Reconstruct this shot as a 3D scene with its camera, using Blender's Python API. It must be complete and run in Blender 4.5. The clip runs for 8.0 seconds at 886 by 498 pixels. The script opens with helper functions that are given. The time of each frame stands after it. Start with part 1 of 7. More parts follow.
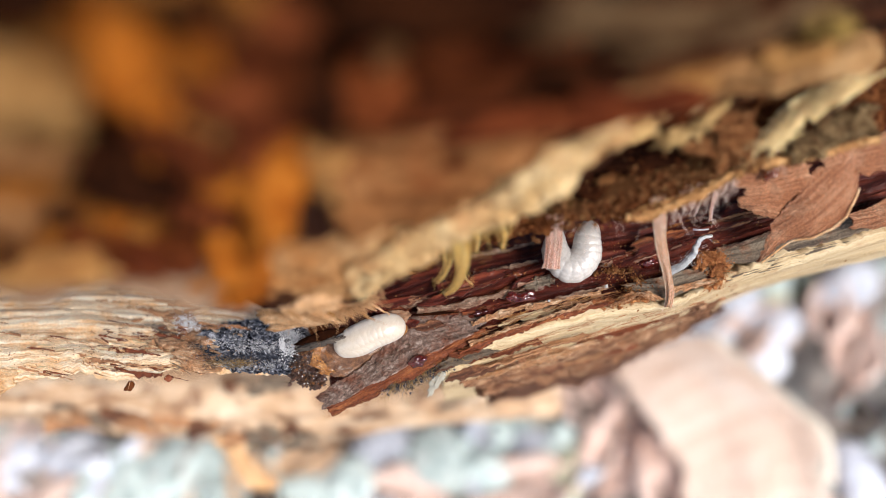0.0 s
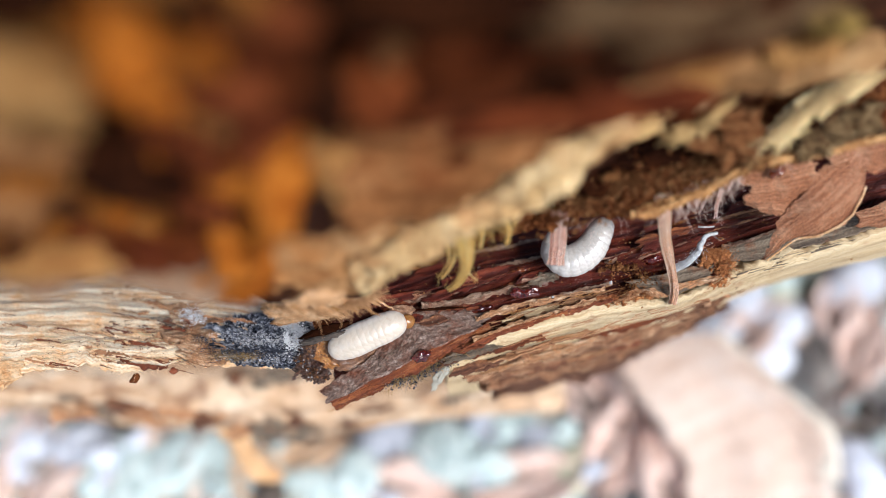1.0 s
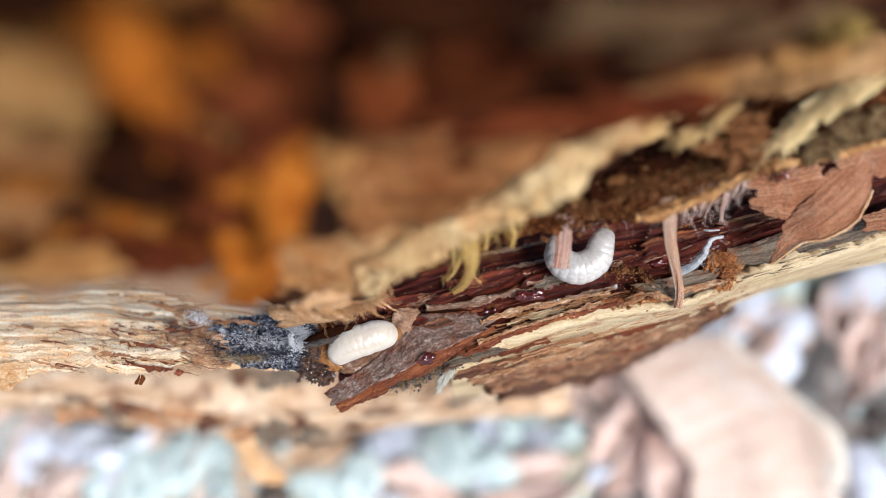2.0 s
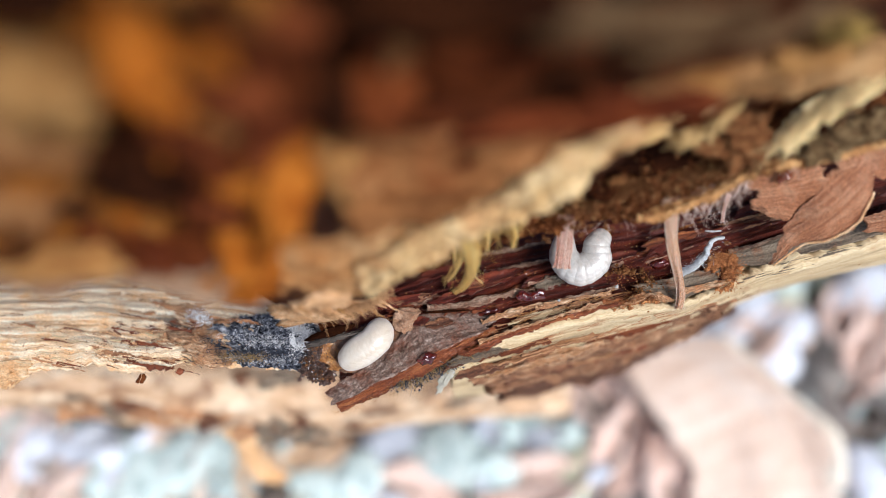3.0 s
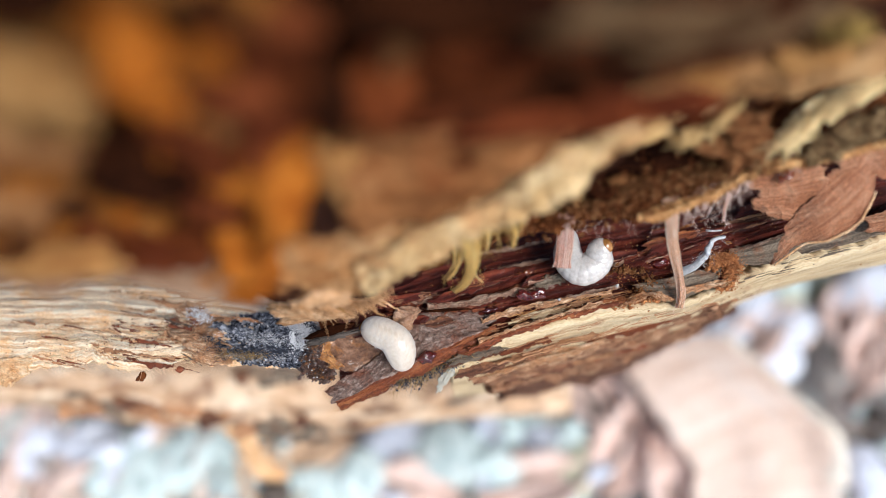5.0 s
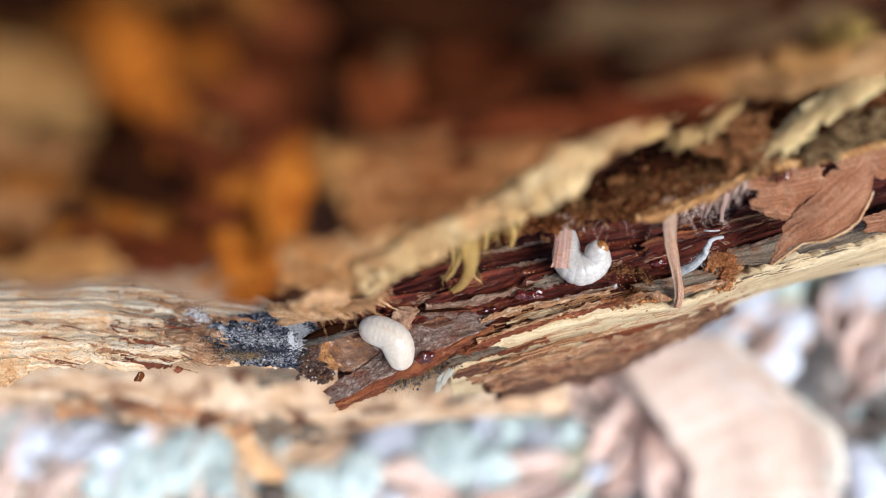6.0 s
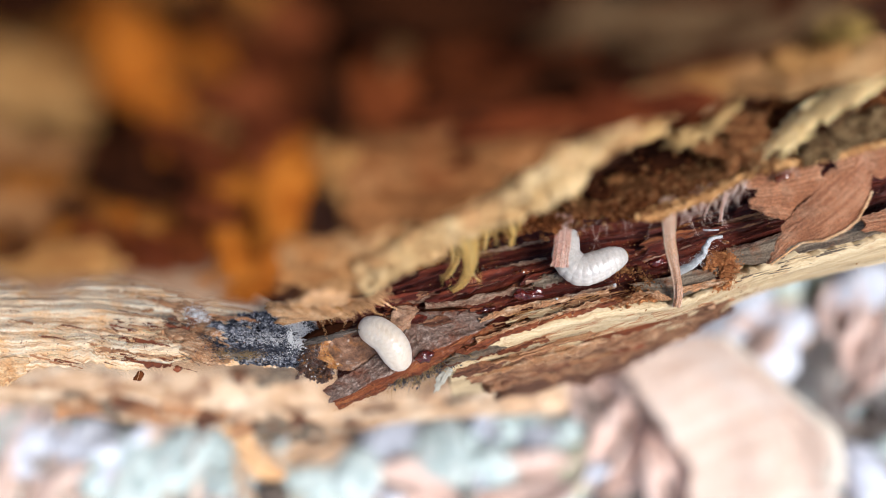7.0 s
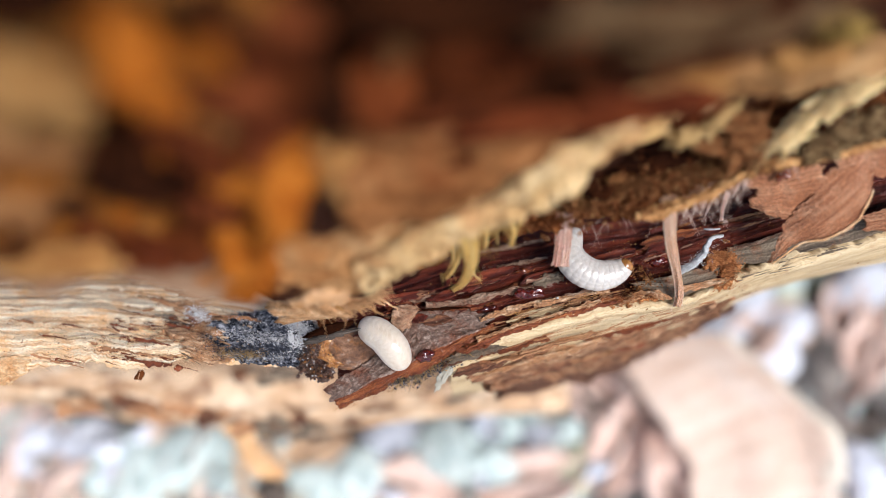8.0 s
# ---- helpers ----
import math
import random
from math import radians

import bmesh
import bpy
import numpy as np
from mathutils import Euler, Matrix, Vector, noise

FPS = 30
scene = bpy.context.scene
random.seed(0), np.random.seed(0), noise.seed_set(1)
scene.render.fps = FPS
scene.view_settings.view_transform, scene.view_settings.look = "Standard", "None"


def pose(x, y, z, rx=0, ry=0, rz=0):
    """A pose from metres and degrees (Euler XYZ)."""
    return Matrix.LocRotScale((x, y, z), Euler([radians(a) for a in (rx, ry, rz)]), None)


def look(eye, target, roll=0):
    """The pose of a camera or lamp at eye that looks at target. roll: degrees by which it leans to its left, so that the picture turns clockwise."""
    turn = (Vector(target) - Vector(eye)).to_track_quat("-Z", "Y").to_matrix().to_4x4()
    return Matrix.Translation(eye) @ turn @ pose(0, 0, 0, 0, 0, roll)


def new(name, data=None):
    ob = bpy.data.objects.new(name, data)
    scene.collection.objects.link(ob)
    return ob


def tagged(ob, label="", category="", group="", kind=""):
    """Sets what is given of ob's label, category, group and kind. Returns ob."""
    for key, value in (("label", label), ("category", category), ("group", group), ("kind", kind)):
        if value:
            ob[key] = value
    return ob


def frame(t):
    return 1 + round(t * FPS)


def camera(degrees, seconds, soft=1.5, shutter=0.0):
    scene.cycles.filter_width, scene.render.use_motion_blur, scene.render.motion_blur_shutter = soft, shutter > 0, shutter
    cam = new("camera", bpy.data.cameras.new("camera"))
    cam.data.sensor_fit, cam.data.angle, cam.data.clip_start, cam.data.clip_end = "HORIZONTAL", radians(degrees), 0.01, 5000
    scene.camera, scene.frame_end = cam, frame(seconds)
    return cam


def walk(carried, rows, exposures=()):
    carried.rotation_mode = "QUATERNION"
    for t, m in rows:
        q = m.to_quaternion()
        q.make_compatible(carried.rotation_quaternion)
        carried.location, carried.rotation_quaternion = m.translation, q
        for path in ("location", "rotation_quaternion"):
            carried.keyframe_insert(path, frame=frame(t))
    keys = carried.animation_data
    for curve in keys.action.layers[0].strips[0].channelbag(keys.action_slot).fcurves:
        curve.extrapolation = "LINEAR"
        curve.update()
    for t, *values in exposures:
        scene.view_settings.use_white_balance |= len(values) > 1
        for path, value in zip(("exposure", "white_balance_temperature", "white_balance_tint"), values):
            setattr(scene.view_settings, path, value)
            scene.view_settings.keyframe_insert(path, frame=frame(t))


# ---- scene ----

MM = 0.001
# The log's own frame: x along the crack, y up the slope, z out of the wood.
BASE = pose(0.00000, 0.03750, 0.10005, 30)

# ---- camera ----
cam = camera(60, 8.0, soft=0.9)
cam.data.dof.use_dof = True
cam.data.dof.focus_distance = 0.0735
cam.data.dof.aperture_fstop = 8.8
walk(cam, [
    (0, BASE @ pose(-0.00037, -0.00027, 0.07491, 0.383, -1.099, -0.954)),
    (0.5, BASE @ pose(-0.00029, -0.00021, 0.07494, 0.114, -0.854, -0.740)),
    (1, BASE @ pose(-0.00013, -0.00011, 0.07499, -0.097, -0.582, -0.531)),
    (1.5, BASE @ pose(-0.00012, -0.00006, 0.07498, 0.054, -0.249, -0.430)),
    (3, BASE @ pose(-0.00014, -0.00002, 0.07502, 0.028, -0.128, -0.166)),
    (3.5, BASE @ pose(0.00000, 0.00000, 0.07500, 0.000, -0.000, 0.000)),
    (4, BASE @ pose(-0.00007, 0.00008, 0.07496, 0.026, -0.035, -0.051)),
    (4.5, BASE @ pose(0.00009, 0.00005, 0.07494, -0.085, 0.088, -0.004)),
    (6, BASE @ pose(-0.00003, 0.00008, 0.07497, -0.135, -0.147, -0.026)),
    (6.5, BASE @ pose(0.00001, 0.00002, 0.07505, -0.128, -0.192, -0.005)),
    (7, BASE @ pose(-0.00005, 0.00001, 0.07503, -0.135, -0.206, -0.008)),
    (7.5, BASE @ pose(-0.00005, 0.00001, 0.07500, -0.082, -0.166, -0.078)),
    (8, BASE @ pose(-0.00000, 0.00014, 0.07498, -0.292, -0.122, -0.017)),
], exposures=[(0, 0.56, 6650, 13), (0.4, 0.55, 6200, 11), (0.9, 0.54, 6170, 11), (6.5, 0.54, 6150, 11), (6.9, 0.55, 6350, 12.5), (8, 0.55, 6350, 13)])

# ---- light ----
world = bpy.data.worlds.new("sky")
scene.world = world
world.use_nodes = True
wn = world.node_tree
sky = wn.nodes.new("ShaderNodeTexSky")
sky.sky_type = "NISHITA"
sky.sun_disc = False
sky.sun_elevation = radians(48)
sky.sun_rotation = radians(137)
wn.links.new(sky.outputs[0], wn.nodes["Background"].inputs[0])
wn.nodes["Background"].inputs[1].default_value = 0.08
sun = new("sun", bpy.data.lights.new("sun", "SUN"))
sun.data.energy = 3.3
sun.data.angle = radians(34)
sun.data.color = (1.0, 0.97, 0.93)
sun.matrix_world = look((0.45, -0.49, 0.75), (0, 0, 0))


# ---- materials ----
def mat(name, dark, mid, light, su=9.0, sv=0.9, patch=5.0, alt=None, alt_amount=0.5, rough=0.65, bump=0.5,
        coord="UV", coat=0.0, sss=0.0, sheen=0.0, fine=0.38, vary=0.22, lo=0.32, hi=0.68, spec=0.5):
    """Wood-like surface: streaks su by sv millimetres, patches of the alt colour, fine speckle and relief."""
    m = bpy.data.materials.new(name)
    m.use_nodes = True
    t = m.node_tree
    n, l = t.nodes, t.links
    b = n["Principled BSDF"]
    tc = n.new("ShaderNodeTexCoord")
    mp = n.new("ShaderNodeMapping")
    k = 1.0 if coord == "UV" else 1000.0
    mp.inputs["Scale"].default_value = (k / su, k / sv, k / sv)
    l.new(tc.outputs[coord], mp.inputs["Vector"])
    n1 = n.new("ShaderNodeTexNoise")
    n1.inputs["Scale"].default_value = 1.0
    n1.inputs["Detail"].default_value = 8.0
    n1.inputs["Roughness"].default_value = 0.72
    n1.inputs["Distortion"].default_value = 0.35
    l.new(mp.outputs[0], n1.inputs["Vector"])
    ramp = n.new("ShaderNodeValToRGB")
    e = ramp.color_ramp.elements
    e[0].position, e[0].color = lo, (*dark, 1)
    e[1].position, e[1].color = hi, (*light, 1)
    c = e.new((lo + hi) / 2)
    c.color = (*mid, 1)
    l.new(n1.outputs["Fac"], ramp.inputs[0])
    out = ramp.outputs[0]
    iso = n.new("ShaderNodeMapping")
    iso.inputs["Scale"].default_value = (k, k, k)
    l.new(tc.outputs[coord], iso.inputs["Vector"])
    if alt:
        n2 = n.new("ShaderNodeTexNoise")
        n2.inputs["Scale"].default_value = 1.0 / patch
        n2.inputs["Detail"].default_value = 6.0
        n2.inputs["Roughness"].default_value = 0.7
        l.new(iso.outputs[0], n2.inputs["Vector"])
        r2 = n.new("ShaderNodeValToRGB")
        r2.color_ramp.elements[0].position = 0.62 - 0.24 * alt_amount
        r2.color_ramp.elements[1].position = 0.80 - 0.20 * alt_amount
        l.new(n2.outputs["Fac"], r2.inputs[0])
        mx = n.new("ShaderNodeMix")
        mx.data_type = "RGBA"
        l.new(r2.outputs[0], mx.inputs[0])
        l.new(out, mx.inputs[6])
        mx.inputs[7].default_value = (*alt, 1)
        out = mx.outputs[2]
    n3 = n.new("ShaderNodeTexNoise")
    n3.inputs["Scale"].default_value = 4.5
    n3.inputs["Detail"].default_value = 4.0
    n3.inputs["Roughness"].default_value = 0.75
    l.new(iso.outputs[0], n3.inputs["Vector"])
    hsv = n.new("ShaderNodeHueSaturation")
    mr = n.new("ShaderNodeMapRange")
    mr.inputs["From Min"].default_value, mr.inputs["From Max"].default_value = 0.3, 0.7
    mr.inputs["To Min"].default_value, mr.inputs["To Max"].default_value = 1 - fine, 1 + fine
    l.new(n3.outputs["Fac"], mr.inputs["Value"])
    info = n.new("ShaderNodeObjectInfo")
    mv = n.new("ShaderNodeMapRange")
    mv.inputs["To Min"].default_value, mv.inputs["To Max"].default_value = 1 - vary, 1 + vary
    l.new(info.outputs["Random"], mv.inputs["Value"])
    mul = n.new("ShaderNodeMath")
    mul.operation = "MULTIPLY"
    l.new(mr.outputs[0], mul.inputs[0])
    l.new(mv.outputs[0], mul.inputs[1])
    l.new(mul.outputs[0], hsv.inputs["Value"])
    l.new(out, hsv.inputs["Color"])
    l.new(hsv.outputs[0], b.inputs["Base Color"])
    b.inputs["Roughness"].default_value = rough
    b.inputs["Coat Weight"].default_value = coat
    b.inputs["Specular IOR Level"].default_value = spec
    b.inputs["Coat Roughness"].default_value = 0.12
    b.inputs["Sheen Weight"].default_value = sheen
    b.inputs["Sheen Roughness"].default_value = 0.6
    if sss:
        b.inputs["Subsurface Weight"].default_value = sss
        b.inputs["Subsurface Radius"].default_value = (1.0, 0.7, 0.5)
        b.inputs["Subsurface Scale"].default_value = 0.0005
    if bump:
        add = n.new("ShaderNodeMath")
        add.operation = "MULTIPLY_ADD"
        l.new(n3.outputs["Fac"], add.inputs[0])
        add.inputs[1].default_value = 0.4
        l.new(n1.outputs["Fac"], add.inputs[2])
        bp = n.new("ShaderNodeBump")
        bp.inputs["Strength"].default_value = bump
        bp.inputs["Distance"].default_value = 0.0007
        l.new(add.outputs[0], bp.inputs["Height"])
        l.new(bp.outputs[0], b.inputs["Normal"])
    return m


INNER = mat("wet_inner_bark", (0.018, 0.0025, 0.0014), (0.098, 0.0135, 0.0065), (0.28, 0.060, 0.026), su=18, sv=0.8, alt=(0.17, 0.026, 0.012), alt_amount=0.36, rough=0.45, coat=0.06, bump=0.9, spec=0.28, vary=0.05)
CREAM = mat("pale_sapwood", (0.40, 0.24, 0.11), (0.68, 0.52, 0.30), (0.80, 0.69, 0.47), su=14, sv=0.4, fine=0.14, patch=3, alt=(0.42, 0.20, 0.10), alt_amount=0.22, rough=0.6, bump=0.6, vary=0.05)
LEFTW = mat("split_sapwood", (0.42, 0.15, 0.05), (0.90, 0.65, 0.39), (0.96, 0.87, 0.68), su=9, sv=0.32, patch=3.5, alt=(0.86, 0.47, 0.19), alt_amount=0.6, fine=0.26, rough=0.6, bump=0.7, lo=0.34, hi=0.6, vary=0.03)
MOULD = mat("blue_black_mould", (0.007, 0.008, 0.013), (0.13, 0.142, 0.185), (0.66, 0.68, 0.72), su=0.45, sv=0.28, patch=1.0, alt=(0.60, 0.62, 0.66), alt_amount=0.40, fine=0.85, rough=0.9, bump=1.0, lo=0.43, hi=0.64, spec=0.1, vary=0.03)
GREYF = mat("grey_bark_skin", (0.055, 0.030, 0.020), (0.175, 0.110, 0.083), (0.40, 0.31, 0.26), su=0.9, sv=0.5, patch=2.6, alt=(0.16, 0.048, 0.02), alt_amount=0.62, fine=0.6, rough=0.65, bump=0.5, vary=0.04)
REDEDGE = mat("red_bark_edge", (0.045, 0.009, 0.004), (0.205, 0.053, 0.019), (0.43, 0.155, 0.052), su=6, sv=0.5, rough=0.5, coat=0.08, spec=0.3, bump=0.8)
AMBER = mat("amber_inner_scale", (0.055, 0.024, 0.014), (0.19, 0.092, 0.05), (0.38, 0.215, 0.13), su=2.0, sv=0.9, patch=1.4, alt=(0.36, 0.14, 0.036), alt_amount=0.36, fine=0.5, rough=0.42, coat=0.25, bump=0.8, vary=0.04)
AMBERR = mat("amber_rim", (0.10, 0.034, 0.009), (0.27, 0.108, 0.027), (0.50, 0.25, 0.08), su=0.8, sv=0.5, rough=0.3, coat=0.5, sss=0.15, bump=0.7)
FRASS = mat("brown_frass", (0.008, 0.002, 0.001), (0.125, 0.038, 0.012), (0.36, 0.15, 0.055), su=1.2, sv=0.7, patch=1.6, alt=(0.30, 0.115, 0.036), alt_amount=0.4, fine=0.55, rough=0.85, bump=1.0, spec=0.06)
TANRIM = mat("tan_fibrous_rim", (0.22, 0.075, 0.02), (0.52, 0.255, 0.085), (0.74, 0.47, 0.21), su=2.5, sv=0.6, rough=0.8, bump=0.9)
FRASSG = mat("orange_frass_grain", (0.15, 0.043, 0.012), (0.44, 0.16, 0.048), (0.70, 0.35, 0.13), su=0.3, sv=0.3, coord="Object", rough=0.8)
WETFR = mat("wet_dark_frass", (0.02, 0.008, 0.005), (0.07, 0.028, 0.016), (0.20, 0.09, 0.05), su=0.5, sv=0.5, coord="Object", rough=0.35, coat=0.7, bump=1.0)
RIMM = mat("pinkish_torn_rim", (0.13, 0.05, 0.03), (0.28, 0.14, 0.09), (0.52, 0.34, 0.24), su=2, sv=0.15, rough=0.7)
RUST = mat("rust_brown_wood", (0.17, 0.065, 0.028), (0.40, 0.19, 0.085), (0.60, 0.36, 0.19), su=4, sv=0.3, rough=0.7)
SCRAP = mat("orange_torn_wood", (0.40, 0.17, 0.06), (0.70, 0.42, 0.20), (0.85, 0.66, 0.44), su=2, sv=0.6, patch=1.5, alt=(0.55, 0.25, 0.08), alt_amount=0.4, rough=0.6)
SHRED = mat("dark_bark_shred", (0.024, 0.009, 0.005), (0.13, 0.045, 0.021), (0.45, 0.22, 0.115), su=4, sv=0.5, patch=2.5, alt=(0.40, 0.17, 0.07), alt_amount=0.4, rough=0.8, bump=0.9)
LAYER = mat("weathered_branch", (0.34, 0.17, 0.08), (0.76, 0.50, 0.30), (0.92, 0.76, 0.56), su=9, sv=2.0, patch=4, alt=(0.20, 0.08, 0.04), alt_amount=0.5, rough=0.8, lo=0.34, hi=0.62)
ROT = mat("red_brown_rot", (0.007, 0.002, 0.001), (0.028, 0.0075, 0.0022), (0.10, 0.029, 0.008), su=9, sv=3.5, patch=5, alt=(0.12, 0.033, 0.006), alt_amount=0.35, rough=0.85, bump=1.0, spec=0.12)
ORANGE = mat("orange_rot_wood", (0.15, 0.034, 0.004), (0.37, 0.105, 0.011), (0.50, 0.185, 0.028), su=3.5, sv=1.5, coord="Object", rough=0.8, bump=0.8, spec=0.06)
TAN = mat("tan_rot_wood", (0.16, 0.058, 0.015), (0.35, 0.165, 0.050), (0.48, 0.27, 0.10), su=7, sv=2, coord="Object", rough=0.8, bump=0.8, spec=0.12)
PALE = mat("cream_splintered_wood", (0.40, 0.25, 0.11), (0.66, 0.50, 0.27), (0.80, 0.68, 0.44), su=5, sv=1.2, coord="Object", rough=0.8, bump=0.8, spec=0.12)
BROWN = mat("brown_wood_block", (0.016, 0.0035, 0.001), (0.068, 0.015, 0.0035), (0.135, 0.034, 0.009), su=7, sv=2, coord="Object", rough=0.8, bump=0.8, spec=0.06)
# Dark wood; also colours solid lumps that stand in for shaded holes.
DARK = mat("dark_wood_and_shade", (0.007, 0.002, 0.001), (0.018, 0.005, 0.0017), (0.05, 0.014, 0.004), su=6, sv=2, coord="Object", rough=0.9, spec=0.04)
YELLOW = mat("yellow_lichen", (0.11, 0.062, 0.010), (0.21, 0.125, 0.022), (0.32, 0.215, 0.05), su=2, sv=2, coord="Object", rough=0.9)
PINKF = mat("pink_bast_fibre", (0.42, 0.13, 0.08), (0.82, 0.47, 0.36), (0.90, 0.72, 0.62), su=16, sv=0.12, rough=0.5, coat=0.1, sss=0.3, bump=1.0, lo=0.42, hi=0.6, vary=0.05)
PINKL = mat("orange_pink_bast", (0.62, 0.27, 0.13), (0.93, 0.57, 0.385), (0.97, 0.78, 0.63), su=14, sv=0.09, patch=4, alt=(0.88, 0.46, 0.25), alt_amount=0.42, rough=0.5, coat=0.05, sss=0.15, bump=1.0, lo=0.43, hi=0.58, vary=0.02)
YELF = mat("yellow_bast_fibre", (0.58, 0.25, 0.035), (0.94, 0.60, 0.16), (0.96, 0.76, 0.36), su=9, sv=0.12, rough=0.45, coat=0.1, sss=0.1, bump=1.0, lo=0.40, hi=0.62, vary=0.05)
HAIR = mat("pale_fine_fibre", (0.62, 0.42, 0.34), (0.80, 0.61, 0.52), (0.88, 0.75, 0.67), su=3, sv=0.3, rough=0.5, bump=0.0)
LEAFF = mat("papery_pink_brown_bark", (0.23, 0.066, 0.025), (0.53, 0.21, 0.095), (0.76, 0.42, 0.245), su=6, sv=0.28, patch=2.0, alt=(0.68, 0.36, 0.205), alt_amount=0.45, fine=0.45, rough=0.5, coat=0.05, bump=1.0, vary=0.06)
GREYW = mat("grey_green_wood", (0.050, 0.033, 0.022), (0.185, 0.137, 0.093), (0.38, 0.31, 0.225), su=9, sv=0.5, patch=2, alt=(0.26, 0.10, 0.042), alt_amount=0.36, fine=0.5, rough=0.7, bump=0.8)
WHITE = mat("white_thread_and_specks", (0.30, 0.31, 0.32), (0.48, 0.495, 0.51), (0.74, 0.76, 0.79), su=0.4, sv=0.3, rough=0.6, sss=0.15, fine=0.3, vary=0.05)
RESIN = mat("red_resin", (0.03, 0.003, 0.002), (0.075, 0.008, 0.005), (0.15, 0.02, 0.009), su=2, sv=2, coord="Object", rough=0.08, coat=1.0, bump=0.0)
RESIN2 = mat("amber_resin", (0.09, 0.016, 0.004), (0.15, 0.032, 0.007), (0.22, 0.06, 0.014), su=2, sv=2, coord="Object", rough=0.1, coat=1.0, bump=0.0)
SKIN_A = mat("cream_larva_skin", (0.51, 0.42, 0.315), (0.61, 0.535, 0.44), (0.67, 0.60, 0.51), su=1.6, sv=1.6, coord="Object", rough=0.28, coat=0.7, sss=0.12, sheen=0.35, fine=0.03, vary=0.01, bump=0.08)
SKIN_B = mat("translucent_larva_skin", (0.41, 0.38, 0.345), (0.51, 0.48, 0.445), (0.61, 0.585, 0.55), su=0.6, sv=0.6, coord="Object", rough=0.24, coat=0.9, sss=0.1, sheen=0.35, fine=0.05, vary=0.01, bump=0.18)
HEADM = mat("larva_head_capsule", (0.16, 0.065, 0.018), (0.27, 0.118, 0.034), (0.40, 0.20, 0.07), su=0.8, sv=0.8, coord="Object", rough=0.2, coat=0.6, sss=0.15, fine=0.08, vary=0.05, bump=0.05)
JAW = mat("larva_jaw", (0.04, 0.012, 0.006), (0.07, 0.02, 0.008), (0.11, 0.035, 0.012), su=0.5, sv=0.5, coord="Object", rough=0.3, bump=0.0)
SOIL = mat("litter_soil", (0.14, 0.11, 0.09), (0.37, 0.32, 0.29), (0.60, 0.56, 0.52), su=14, sv=14, patch=22, alt=(0.48, 0.50, 0.47), alt_amount=0.35, coord="Object", rough=0.95, bump=1.0)
LICHEN = mat("pale_lichen_stone", (0.26, 0.33, 0.33), (0.58, 0.70, 0.68), (0.80, 0.87, 0.85), su=4, sv=4, patch=4, alt=(0.36, 0.36, 0.33), alt_amount=0.5, coord="Object", rough=0.9, lo=0.36, hi=0.64)
LICHG = mat("grey_lichen", (0.22, 0.21, 0.17), (0.42, 0.40, 0.33), (0.58, 0.57, 0.48), su=1, sv=0.6, rough=0.9)
ROTO = mat("orange_brown_rot", (0.035, 0.009, 0.002), (0.27, 0.088, 0.012), (0.52, 0.23, 0.05), su=4, sv=7, patch=7, alt=(0.42, 0.23, 0.09), alt_amount=0.3, rough=0.85, bump=1.0, lo=0.36, hi=0.66, spec=0.12)
ROTB = mat("brown_tan_rot", (0.055, 0.017, 0.005), (0.20, 0.080, 0.027), (0.35, 0.175, 0.070), su=9, sv=2, patch=4, alt=(0.15, 0.040, 0.011), alt_amount=0.42, rough=0.85, spec=0.05, vary=0.03)
ROTC = mat("light_tan_rot", (0.14, 0.055, 0.018), (0.33, 0.175, 0.070), (0.52, 0.33, 0.155), su=12, sv=2, patch=5, alt=(0.22, 0.09, 0.03), alt_amount=0.45, rough=0.85, spec=0.06, vary=0.05)
ROTG = mat("grey_tan_rot", (0.13, 0.065, 0.035), (0.25, 0.15, 0.09), (0.38, 0.26, 0.17), su=14, sv=2, patch=5, alt=(0.16, 0.06, 0.026), alt_amount=0.4, rough=0.85, spec=0.12, vary=0.03)
RED = mat("dark_red_rot", (0.028, 0.005, 0.002), (0.088, 0.019, 0.006), (0.155, 0.042, 0.012), su=5, sv=2, coord="Object", rough=0.85, spec=0.06)
ROTT = mat("tan_orange_rot", (0.20, 0.075, 0.022), (0.44, 0.22, 0.085), (0.62, 0.40, 0.20), su=6, sv=1.5, patch=3.5, alt=(0.40, 0.14, 0.03), alt_amount=0.35, rough=0.85, bump=0.9, spec=0.12, vary=0.05)
RIDGEO = mat("frayed_tan_wood", (0.36, 0.18, 0.065), (0.70, 0.46, 0.21), (0.86, 0.67, 0.39), su=2.5, sv=0.4, coord="Object", rough=0.8, bump=0.9, spec=0.15)
RIDGE = mat("cream_and_tan_splintered_wood", (0.34, 0.17, 0.06), (0.68, 0.46, 0.215), (0.84, 0.68, 0.40), su=5, sv=0.8, patch=6, alt=(0.56, 0.29, 0.12), alt_amount=0.62, rough=0.8, bump=0.9, spec=0.2, vary=0.03)
BLUEST = mat("blue_grey_stone", (0.34, 0.36, 0.42), (0.60, 0.64, 0.72), (0.80, 0.83, 0.88), su=6, sv=6, coord="Object", rough=0.8)
CHIP = mat("pale_pink_wood_chip", (0.55, 0.38, 0.29), (0.74, 0.57, 0.46), (0.85, 0.73, 0.62), su=30, sv=4, coord="Object", rough=0.7)
LEAFD = mat("dry_pink_leaf", (0.50, 0.32, 0.25), (0.70, 0.51, 0.43), (0.83, 0.68, 0.61), su=8, sv=5, coord="Object", rough=0.6)
LEAFO = mat("dry_orange_leaf", (0.52, 0.31, 0.17), (0.70, 0.46, 0.28), (0.82, 0.62, 0.44), su=8, sv=5, coord="Object", rough=0.6)
